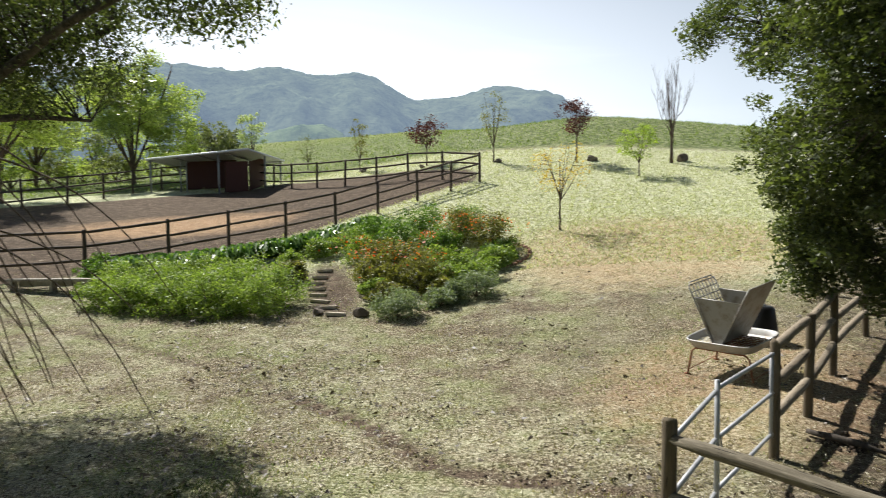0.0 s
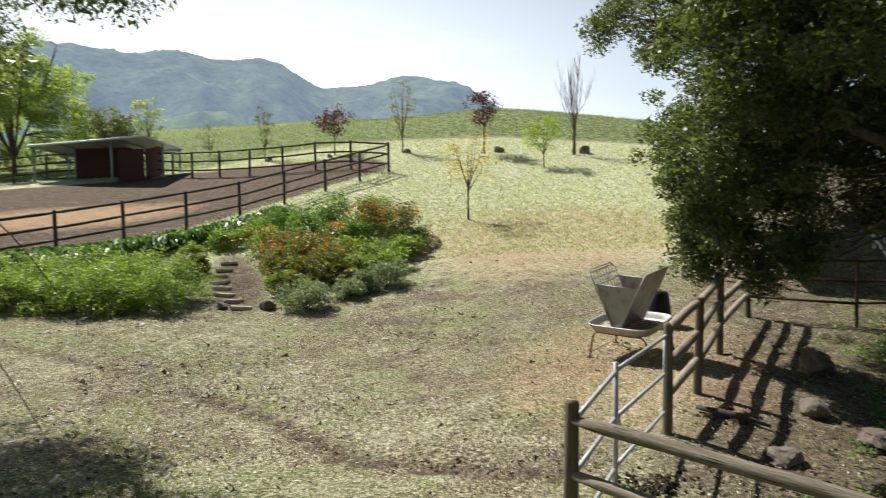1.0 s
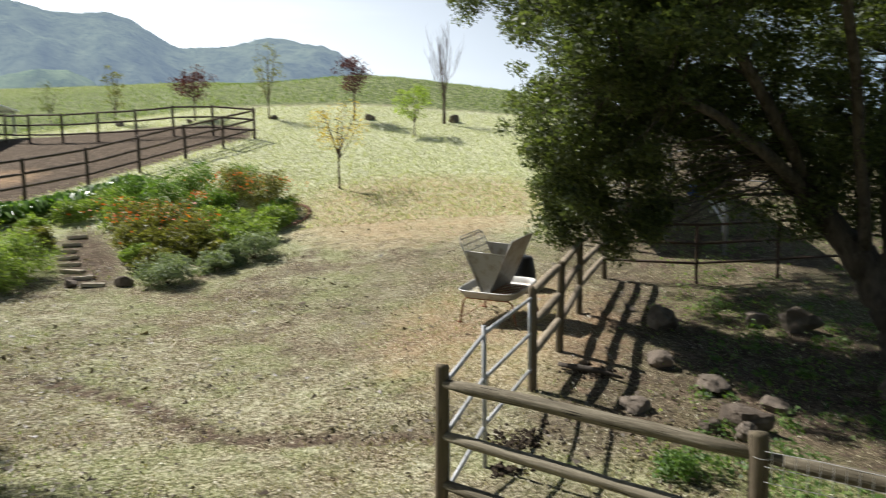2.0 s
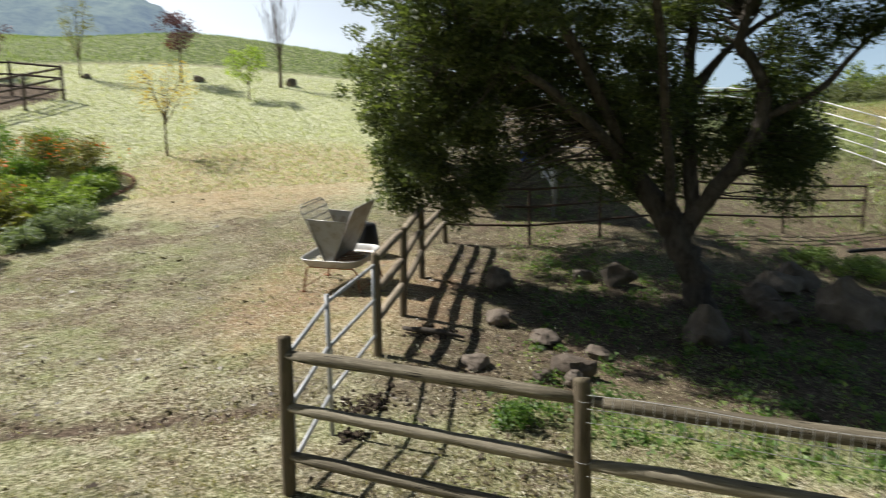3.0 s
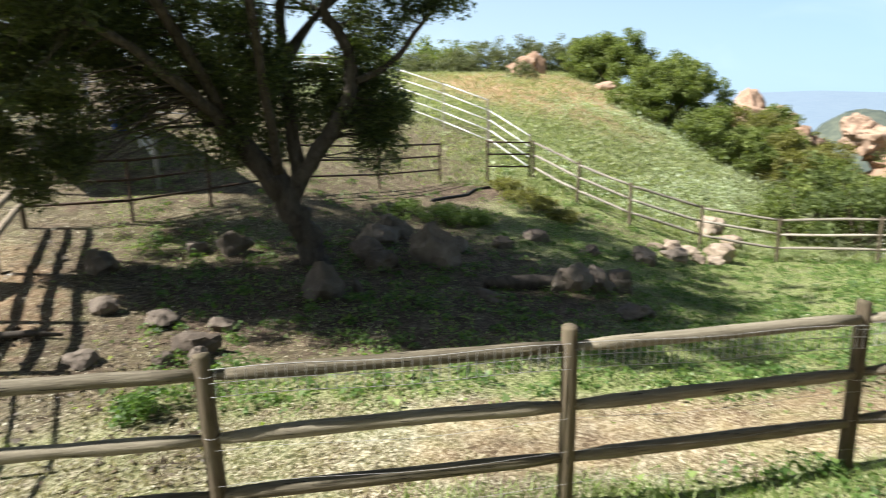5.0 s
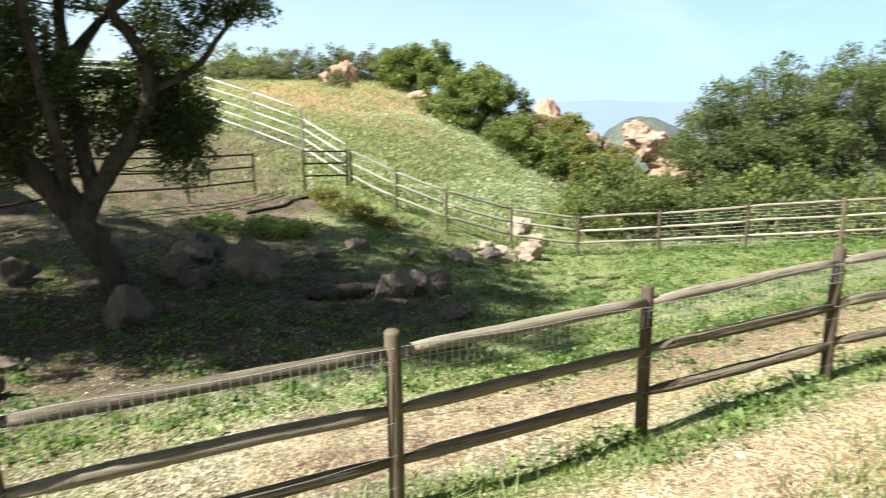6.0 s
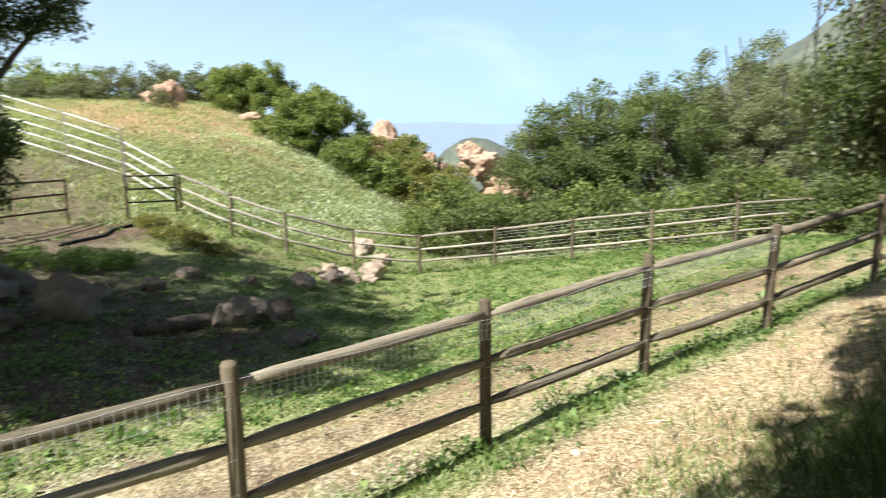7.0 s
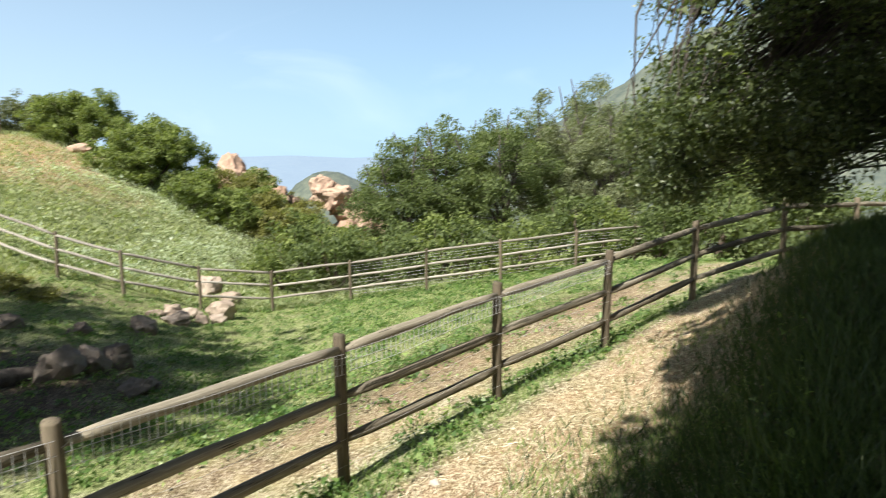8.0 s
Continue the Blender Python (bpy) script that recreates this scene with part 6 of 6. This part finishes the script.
    return f


hay_feeder((4.90, 11.22), -52.0)
tub = thing("plastic_tub", "black plastic tub standing upside down behind the feeder", "tub", ground_at(6.15, 12.85), turn=-35)
part("shell", tube([(0, 0, 0.0), (0, 0, 0.03), (0, 0, 0.06), (0.01, 0, 0.4), (0.02, 0, 0.68), (0.02, 0, 0.72)], [0.34, 0.35, 0.31, 0.265, 0.21, 0.17], 20), M_BLACK, tub)
for s in (-0.09, 0.09):
    part("cap", tube([(0.02, s, 0.70), (0.02, s, 0.75)], 0.035, 10), M_GALV, tub, "grey round cap")

M_ROOF = metal_material("roof_sheet", (0.62, 0.64, 0.66), (0.45, 0.43, 0.40), 0.3, 0.3, 0.45)
M_PANEL = plain_material("maroon_panel", (0.075, 0.028, 0.022), 0.7)
M_STEEL = metal_material("grey_steel", (0.30, 0.31, 0.32), (0.22, 0.19, 0.17), 0.4, 0.4, 0.5)


def horse_shelter():
    """An open run-in shed: corrugated roof on steel posts, maroon panels at the back."""
    c, l, r = Vector((-12.3, 42.2, 6.02)), Vector((-19.7, 44.3, 5.65)), Vector((-11.1, 46.7, 5.62))
    far = l + r - c
    shed = thing("horse_shelter", "open run-in shelter with a pale metal roof and maroon panels", "shelter", (c.x, c.y, 0))
    base = Vector((c.x, c.y, 0))
    # corrugations run from the front edge to the back
    n = 140
    verts, faces = [], []
    for k in range(n + 1):
        t = k / n
        up = Vector((0, 0, 0.018 * math.sin(k * math.pi / 2)))
        for p in (c + (l - c) * t, r + (far - r) * t):
            verts += [p + up - base, p + up - base - Vector((0, 0, 0.012))]
    for k in range(n):
        a = 4 * k
        faces += [[a, a + 2, a + 6, a + 4], [a + 1, a + 5, a + 7, a + 3], [a, a + 4, a + 5, a + 1], [a + 2, a + 3, a + 7, a + 6]]
    part("roof", fast_mesh("roof", np.array([tuple(v) for v in verts]), np.array(faces), M_ROOF), M_ROOF, shed, "pale corrugated metal roof")
    for a, b in ((c, l), (c, r), (l, far), (r, far)):
        bar_between("fascia", a - base - Vector((0, 0, 0.08)), b - base - Vector((0, 0, 0.08)), 0.07, M_ROOF, shed)
    for t in (0.25, 0.5, 0.75):
        bar_between("rafter", c + (l - c) * t - base - Vector((0, 0, 0.09)), r + (far - r) * t - base - Vector((0, 0, 0.09)), 0.05, M_STEEL, shed)
    for u, v in ((0.30, 0.05), (0.02, 0.5), (0.98, 0.05), (0.02, 0.95), (0.33, 0.95), (0.66, 0.95), (0.98, 0.95)):
        top = c + (l - c) * u + (r - c) * v - Vector((0, 0, 0.1))
        foot = ground_at(top.x, top.y, -0.2)
        bar_between("post", foot - base, top - base, 0.065, M_STEEL, shed)
    for ax, ay, bx, by, low, high in ((-14.1, 43.3, -12.75, 43.7, 0.05, 1.95), (-17.5, 45.6, -14.2, 46.1, 0.05, 1.9), (-14.2, 43.4, -14.35, 46.0, 0.05, 1.9), (-12.7, 43.8, -12.4, 46.4, 0.05, 1.9)):
        a, b = ground_at(ax, ay, low), ground_at(bx, by, low)
        part("wall_panel", sheet([a - base, b - base, b - base + Vector((0, 0, high)), a - base + Vector((0, 0, high))], 0.05), M_PANEL, shed, "dark maroon board panel")
    for x in (-17.5, -17.1):
        foot = ground_at(x, 44.5, -0.1)
        bar_between("stall_post", foot - base, foot - base + Vector((0, 0, 2.2)), 0.05, M_STEEL, shed)
    for h in (0.5, 0.9, 1.3, 1.7):
        bar_between("stall_rail", ground_at(-17.5, 44.5, h) - base, ground_at(-17.5, 45.6, h) - base, 0.025, M_STEEL, shed)
    return shed


horse_shelter()


def corral_panel(label, a, b, tall=1.6, bars=5, lift=0.25, radius=0.022, uprights=3, mat=None, group="corral panels"):
    p = thing("corral_fence", label, "fence", ground_at(*a), group)
    base = ground_at(*a)
    ga, gb = ground_at(*a) - base, ground_at(*b) - base
    for k in range(bars):
        up = Vector((0, 0, lift + (tall - lift) * k / (bars - 1)))
        bar_between("rail", ga + up, gb + up, radius, mat or M_WHITE, p)
    for k in range(uprights):
        q = ga + (gb - ga) * (k / (uprights - 1))
        bar_between("upright", q - Vector((0, 0, 0.05)), q + Vector((0, 0, tall + 0.02)), radius * 1.1, mat or M_STEEL, p)
    return p


for a, b in (((11.2, 20.0), (12.5, 20.9)), ((12.5, 20.9), (14.4, 21.4)), ((14.4, 21.4), (17.0, 20.6))):
    corral_panel("grey and white pipe corral panel in the oak's shade", a, b)
corral_panel("low white pipe rails beside the dirt track", (13.0, 14.6), (15.6, 18.6), 0.9, 3, 0.3, 0.04, 3, M_WHITE)
corral_panel("grey pipe corral panel", (17.0, 20.6), (18.2, 17.6), mat=M_STEEL)
corral_panel("dark pipe fence across the far green field", (20.0, 29.0), (27.5, 25.5), 1.5, 4, 0.3, 0.04, 4, M_PIPE)
corral_panel("dark pipe fence across the far green field", (27.5, 25.5), (34.0, 21.5), 1.5, 4, 0.3, 0.04, 4, M_PIPE)

M_BLUE = plain_material("blue_plastic", (0.02, 0.09, 0.42), 0.4)
bucket = thing("bucket", "bright blue plastic bucket on the ground", "bucket", ground_at(15.45, 18.75))
part("shell", tube([(0, 0, 0.0), (0, 0, 0.02), (0, 0, 0.3), (0, 0, 0.36), (0, 0, 0.37), (0, 0, 0.34), (0, 0, 0.05)], [0.2, 0.23, 0.29, 0.30, 0.285, 0.27, 0.2], 20), M_BLUE, bucket)
part("handle", tube([(0.29 * math.cos(a), 0.05, 0.33 + 0.10 * math.sin(a)) for a in np.linspace(0, math.pi, 9)], 0.006, 6), M_WIRE, bucket, "wire handle")

# assumed, unseen roof on steel posts, shaped to cast the corral's dark patch
shade = thing("corral_shadow_roof", "unseen flat roof on steel posts, added to shade the corral", "shelter", ground_at(10.3, 17.2))
base = ground_at(10.3, 17.2)
for x, y in ((9.0, 15.9), (11.7, 22.0), (11.8, 13.2), (14.9, 19.4)):
    bar_between("post", ground_at(x, y, -0.1) - base, Vector((x, y, base.z + 2.3 + (y - 14.2) * 0.11)) - base, 0.05, M_STEEL, shade)
part("roof", sheet([(-1.4, -1.4, 2.5), (1.6, -4.2, 2.3), (4.8, 2.2, 3.2), (1.5, 5.1, 3.3)], 0.05), M_PADDOCK, shade)

# low timber bench at the pasture's edge
M_BENCH = wood_material("bench_timber", (0.12, 0.10, 0.08), (0.30, 0.27, 0.22), (0.50, 0.47, 0.40))
bench = thing("bench", "low grey timber bench at the edge of the pasture", "bench", ground_at(-12.2, 20.7), turn=-4)
part("seat", box(2.9, 0.3, 0.07), M_BENCH, bench).matrix_basis = pose(0, 0, 0.36)
for s in (-1.3, 0.0, 1.3):
    part("leg", box(0.1, 0.28, 0.36), M_BENCH, bench).matrix_basis = pose(s, 0, 0.16)
part("back_board", box(2.7, 0.05, 0.16), M_BENCH, bench).matrix_basis = pose(0.1, 0.17, 0.22)
stake = tagged(new("stake", post_mesh("stake", 0.75, 0.05, M_POST, 77, 8)), "short weathered wooden stake by the shrubs", "stake")
stake.location = ground_at(-10.1, 20.6)

log_way = [ground_at(x, y, 0.1) for x, y in ((10.85, 4.25), (11.2, 3.9), (11.55, 3.6), (11.9, 3.3), (12.2, 2.95))]
tagged(new("fallen_log", fast_mesh("fallen_log", *tube(log_way, [0.10, 0.15, 0.17, 0.16, 0.13], 12, True, 0.08, np.random.default_rng(8)), M_BARK, True)), "dark weathered log lying against stones under the oak", "log")
stone("rock", "small pale stone lying on the straw track", (5.34, -1.55), (0.07, 0.05, 0.035), M_STEP, 395, 20.0, 0.2)

# a dark hose in the grass and a fallen branch near the gap in the pipe fence
hose = tagged(new("hose", fast_mesh("hose", *tube([ground_at(x, y, 0.03) for x, y in ((17.6, 8.6), (18.4, 8.5), (19.2, 8.15), (20.0, 8.2), (20.6, 7.9))], 0.05, 6), M_BLACK, True)), "dark branch lying in the gap of the fence", "branch")
root = tagged(new("fallen_branch", fast_mesh("fallen_branch", *tube([ground_at(x, y, 0.06) for x, y in ((4.55, 8.35), (4.75, 8.15), (5.0, 8.0), (5.2, 7.7))], [0.03, 0.045, 0.04, 0.015], 8, True, 0.1, np.random.default_rng(3)), M_BARK, True)), "dark broken branch on the dirt beside the fence", "branch")


# ---------------------------------------------------------------- what grows and lies on the ground
def scatter(n, near, far, lo, hi, rng, power=1.0):
    """Plan points between two distances and two bearings, thicker near the look-out."""
    d = near + (far - near) * rng.random(n) ** power
    b = np.radians(rng.uniform(lo, hi, n))
    return d * np.sin(b), d * np.cos(b)


def keep(x, y, weight, rng):
    ok = rng.random(len(x)) < weight
    return x[ok], y[ok]


def blades(x, y, tall, width, rng, lean=0.35, z=None):
    """Upright grass blades, bent over at the top."""
    n = len(x)
    z = height(x, y) - 0.01 if z is None else z
    a = rng.uniform(0, 2 * np.pi, n)
    h = tall * np.exp(rng.normal(0, 0.3, n))
    w = width * rng.uniform(0.7, 1.3, n)
    base = np.c_[x, y, z]
    side = np.c_[np.cos(a), np.sin(a), np.zeros(n)] * w[:, None] * 0.5
    tip = base + np.c_[rng.normal(0, lean, n) * h, rng.normal(0, lean, n) * h, h]
    return np.stack([base - side, base + side, tip], 1).reshape(-1, 3), np.arange(3 * n).reshape(-1, 3)


def stuff(name, label, category, data, mat):
    return tagged(new(name, fast_mesh(name, *data, mat)), label, category, kind="stuff")


rng = np.random.default_rng(500)
near_side = lambda x, y: along(x, y, (1.7, 5.1), (8.0, -4.75))

# cut straw over the pasture and the track
x, y = scatter(210000, 4.0, 30, -38, 132, rng, 1.1)
zn = zones(x, y)
pen = (near_side(x, y) < 0.2) & (np.degrees(np.arctan2(x, y)) > 60)
x, y = keep(x, y, np.clip(np.hypot(x, y) / 13, 0.45, 1) * np.clip(0.5 + 0.42 * ripple(x * 0.7, y * 0.7) - zn["weed"] * 0.8 - zn["hill"] - zn["dirt"] * 0.4, 0.05, 1) * np.where(pen, 0.22, 1), rng)
pts = np.c_[x, y, height(x, y) + rng.uniform(0.0, 0.035, len(x))]
stuff("straw", "pale cut straw and chips strewn over the pasture", "straw", small_leaves(pts, 0.037 + 0.0032 * np.hypot(x, y), rng, 0.32, 0.12, 0.7), M_STRAW)
x, y = scatter(90000, 4.0, 16, -38, 60, rng, 1.0)
x, y = keep(x, y, np.clip(0.55 + 0.45 * ripple(x * 1.1 + 4, y * 1.1) - zones(x, y)["weed"], 0.1, 1) * np.clip(np.hypot(x, y) / 14, 0.35, 1), rng)
pts = np.c_[x, y, height(x, y) + rng.uniform(0.004, 0.025, len(x))]
stuff("wood_chips", "small pale chips strewn over the near pasture", "chips", small_leaves(pts, 0.036, rng, 0.3, 0.35, 0.8), M_STRAW)
x, y = scatter(70000, 4.5, 24, -38, 44, rng, 1.0)
x, y = keep(x, y, np.clip(0.3 + 0.6 * ripple(x * 0.6 + 9, y * 0.6 + 3), 0.03, 1) * np.clip(1.5 - np.hypot(x, y) / 16, 0.1, 1), rng)
pts = np.c_[x, y, height(x, y) + rng.uniform(0.004, 0.03, len(x))]
stuff("litter", "dark brown leaf litter and dry dung on the pasture", "litter", small_leaves(pts, 0.03 + 0.0022 * np.hypot(x, y), rng, 0.5, 0.4, 0.75), M_LITTER)
x, y = scatter(80000, 2.8, 13, 82, 132, rng, 1.0)
side = near_side(x, y)
x, y = keep(x, y, ((side > 0.35) & (side < 3.2)) * 1.0, rng)
pts = np.c_[x, y, height(x, y) + rng.uniform(0.0, 0.02, len(x))]
stuff("straw", "golden straw on the track beside the fence", "straw", small_leaves(pts, 0.065, rng, 0.4, 0.06, 0.9), M_HAY)
x, y = scatter(46000, 2.8, 11, 82, 132, rng, 1.0)
side = near_side(x, y)
x, y = keep(x, y, ((side > 0.4) & (side < 3.0)) * np.clip(ripple(x * 1.1 + 2, y * 1.1) * 0.9 + 0.25 * (side - 1.6), 0, 1), rng)
stuff("grass", "short green grass growing through the straw", "grass", blades(x, y, 0.08, 0.013, rng, 0.5), M_WEED)

# short dry stubble, standing
x, y = scatter(90000, 4.0, 27, -38, 62, rng, 1.15)
zn = zones(x, y)
x, y = keep(x, y, np.clip((0.5 + 0.5 * ripple(x * 0.8, y * 0.8)) * (1 - zn["dirt"]) - zn["weed"] * 0.5, 0.1, 1), rng)
stuff("stubble", "short dry stubble of the mown pasture", "grass", blades(x, y, 0.05, 0.016, rng, 0.8), M_STUBBLE)

# low green weeds: a thin spread, and denser tufts
x, y = scatter(220000, 3.2, 27, 30, 136, rng, 1.1)
zn = zones(x, y)
patch = np.clip(0.5 + 0.95 * (np.sin(x * 1.7 + 2 * np.sin(y * 0.9)) * np.sin(y * 1.9 + 1.5 * np.sin(x * 1.1))), 0.04, 1)
x, y = keep(x, y, zn["weed"] ** 1.5 * 1.4 * patch, rng)
pts = np.c_[x, y, height(x, y) + rng.random(len(x)) ** 2 * 0.13]
stuff("weeds", "low leafy green weeds", "weeds", small_leaves(pts, 0.042, rng, 0.4, 0.75, 0.45), M_WEED)


def tufts(x, y, wide, tall, each, rng):
    """Leaf spots of low domed plants, one at each place, of uneven size."""
    k = np.exp(rng.normal(0, 0.35, len(x)))[:, None]
    a, r = rng.uniform(0, 2 * np.pi, (len(x), each)), np.sqrt(rng.random((len(x), each)))
    px, py = x[:, None] + np.cos(a) * r * wide * k, y[:, None] + np.sin(a) * r * wide * k
    up = (1 - 0.8 * r * r) * tall * k * (1 - rng.random((len(x), each)) ** 2 * 0.8)
    px, py = px.ravel(), py.ravel()
    return np.c_[px, py, height(px, py) + up.ravel()]


x, y = scatter(5200, 5.2, 26, 40, 134, rng, 1.0)
zn = zones(x, y)
x, y = keep(x, y, np.clip(zn["weed"] * 1.5 - 0.25, 0, 0.9) * (near_side(x, y) < 0.3), rng)
stuff("weeds", "domed tufts of leafy green weeds in the pen", "weeds", small_leaves(tufts(x, y, 0.17, 0.14, 44, rng), 0.045, rng, 0.4, 0.7, 0.4), M_NETTLE)
x, y = scatter(26000, 5, 26, -36, 30, rng, 1.0)
patch = np.clip(ripple(x * 0.5, y * 0.5) - 0.25, 0, 1)
x, y = keep(x, y, patch, rng)
stuff("grass", "short green grass tufts in the mown pasture", "grass", blades(x, y, 0.05, 0.02, rng, 0.6), M_WEED)

# grass on the bank at the look-out's side, its colour darkened for the shade
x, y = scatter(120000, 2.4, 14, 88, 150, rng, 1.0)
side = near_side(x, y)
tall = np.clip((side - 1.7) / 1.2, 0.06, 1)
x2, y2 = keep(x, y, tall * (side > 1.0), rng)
stuff("grass", "long green grass on the shaded bank", "grass", blades(x2, y2, 0.17, 0.013, rng, 0.5), M_BANK_DARKENED)
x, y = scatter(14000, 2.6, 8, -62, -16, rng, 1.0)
stuff("grass", "long green grass on the shaded bank", "grass", blades(x, y, 0.09, 0.014, rng, 0.5), M_BANK_DARKENED)
x, y = scatter(30000, 4.0, 12, 60, 128, rng, 1.0)
x, y = keep(x, y, np.exp(-((near_side(x, y) + 0.1) / 0.3) ** 2) * 0.9, rng)
stuff("grass", "grass tufts along the foot of the fence", "grass", blades(x, y, 0.10, 0.014, rng, 0.6), M_WEED)

# hillside grass and pale flowering weeds beyond the valley fence
x, y = scatter(95000, 22, 66, 55, 108, rng, 1.2)
x, y = keep(x, y, 1 - 0.8 * soft(69 - np.degrees(np.arctan2(x, y)), 9) * soft(29 - np.hypot(x, y), 7), rng)
dry = soft(oval(x, y, 40, 13.5, 11, 6.5, 35), 5) * np.clip(0.75 + 0.5 * ripple(x * 0.4, y * 0.4), 0, 1) > rng.random(len(x))
stuff("grass", "spring grass on the hillside", "grass", blades(x[~dry], y[~dry], 0.17, 0.04, rng, 0.8), M_GRASS)
stuff("grass", "dry tan grass on the upper hillside", "grass", blades(x[dry], y[dry], 0.15, 0.035, rng, 0.8), M_DRYGRASS)
x, y = scatter(2600, 22.5, 47, 64, 108, rng, 1.0)
where_pale = soft(oval(x, y, 31.0, 4.4, 11, 5.2, 10), 4)
x1, y1 = keep(x, y, np.clip(where_pale * (0.45 + 0.8 * ripple(x * 0.25, y * 0.3)), 0.02, 1), rng)
stuff("weeds", "pale flowering weeds in clumps on the slope", "weeds", small_leaves(tufts(x1, y1, 0.6, 0.42, 70, rng), 0.07, rng, 0.4, 0.6, 0.4), M_PALEWEED)
x2, y2 = keep(x, y, np.clip(0.30 - 0.5 * ripple(x * 0.25, y * 0.3), 0.0, 0.6) * soft(92 - np.degrees(np.arctan2(x, y)), 20), rng)
stuff("weeds", "green leafy weeds in clumps on the slope", "weeds", small_leaves(tufts(x2, y2, 0.5, 0.34, 50, rng), 0.09, rng, 0.4, 0.5, 0.3), M_GRASS)
x3, y3 = keep(x, y, soft(oval(x, y, 29.5, -3.6, 8, 3.4, 10), 3) * 0.7, rng)
stuff("weeds", "tall green brush in clumps on the lower slope", "weeds", small_leaves(tufts(x3, y3, 0.6, 0.75, 70, rng), 0.09, rng, 0.4, 0.4, 0.2), M_BRUSH)
x, y = scatter(36000, 50, 108, -40, 34, rng, 1.2)
stuff("grass", "green meadow grass on the far rise", "grass", blades(x, y, 0.16, 0.06, rng, 0.6), M_MEADOW)
x, y = scatter(80000, 22, 50, -20, 32, rng, 1.1)
x, y = keep(x, y, zones(x, y)["mown"], rng)
stuff("grass", "pale mown grass on the upper pasture", "grass", blades(x, y, 0.085, 0.05, rng, 1.0), M_CUTGRASS)
# dark clods on the pasture
rnd = np.random.default_rng(600)
x, y = scatter(170, 6, 34, -32, 30, rnd, 1.0)
way = 1 - rnd.random(90) ** 1.3                            # and thicker along the worn rut
x = np.concatenate([x, np.interp(way, RUT_AT, [p[0] for p in RUT]) + rnd.normal(0, 0.13, 90)])
y = np.concatenate([y, np.interp(way, RUT_AT, [p[1] for p in RUT]) + rnd.normal(0, 0.13, 90)])
clods = []
for px, py in zip(x, y):
    r = rnd.uniform(0.010, 0.026)
    a = np.arange(6) * math.pi / 3
    z = float(height(px, py))
    ring = np.c_[px + np.cos(a) * r * rnd.uniform(0.7, 1.6, 6), py + np.sin(a) * r, np.full(6, z)]
    top = np.c_[px + np.cos(a) * r * 0.5, py + np.sin(a) * r * 0.5, z + r * rnd.uniform(0.4, 0.9, 6)]
    f = [[k, (k + 1) % 6, 6 + (k + 1) % 6, 6 + k] for k in range(6)] + [[6, 7, 8, 9], [6, 9, 10, 11]]
    clods.append((np.concatenate([ring, top]), np.array(f)))
for px, py, w, n in ((3.13, 6.61, 0.20, 120), (2.62, 5.95, 0.11, 30), (2.95, 6.35, 0.14, 40), (4.9, 8.1, 0.18, 50)):
    for _ in range(n):
        r, cx, cy = rnd.uniform(0.02, 0.05), px + rnd.normal(0, w), py + rnd.normal(0, w * 0.7)
        a = np.arange(6) * math.pi / 3
        z = float(height(cx, cy)) - 0.01
        ring = np.c_[cx + np.cos(a) * r * rnd.uniform(0.7, 1.5, 6), cy + np.sin(a) * r, np.full(6, z)]
        top = np.c_[cx + np.cos(a) * r * 0.55, cy + np.sin(a) * r * 0.55, z + r * rnd.uniform(0.6, 1.2, 6)]
        clods.append((np.concatenate([ring, top]), np.array([[k, (k + 1) % 6, 6 + (k + 1) % 6, 6 + k] for k in range(6)] + [[6, 7, 8, 9], [6, 9, 10, 11]])))
M_CLOD = stone_material("clod", (0.03, 0.022, 0.014), (0.07, 0.05, 0.034), (0.13, 0.10, 0.07), 6)
stuff("clods", "dark dry clods scattered on the pasture", "clods", joined(clods), M_CLOD)
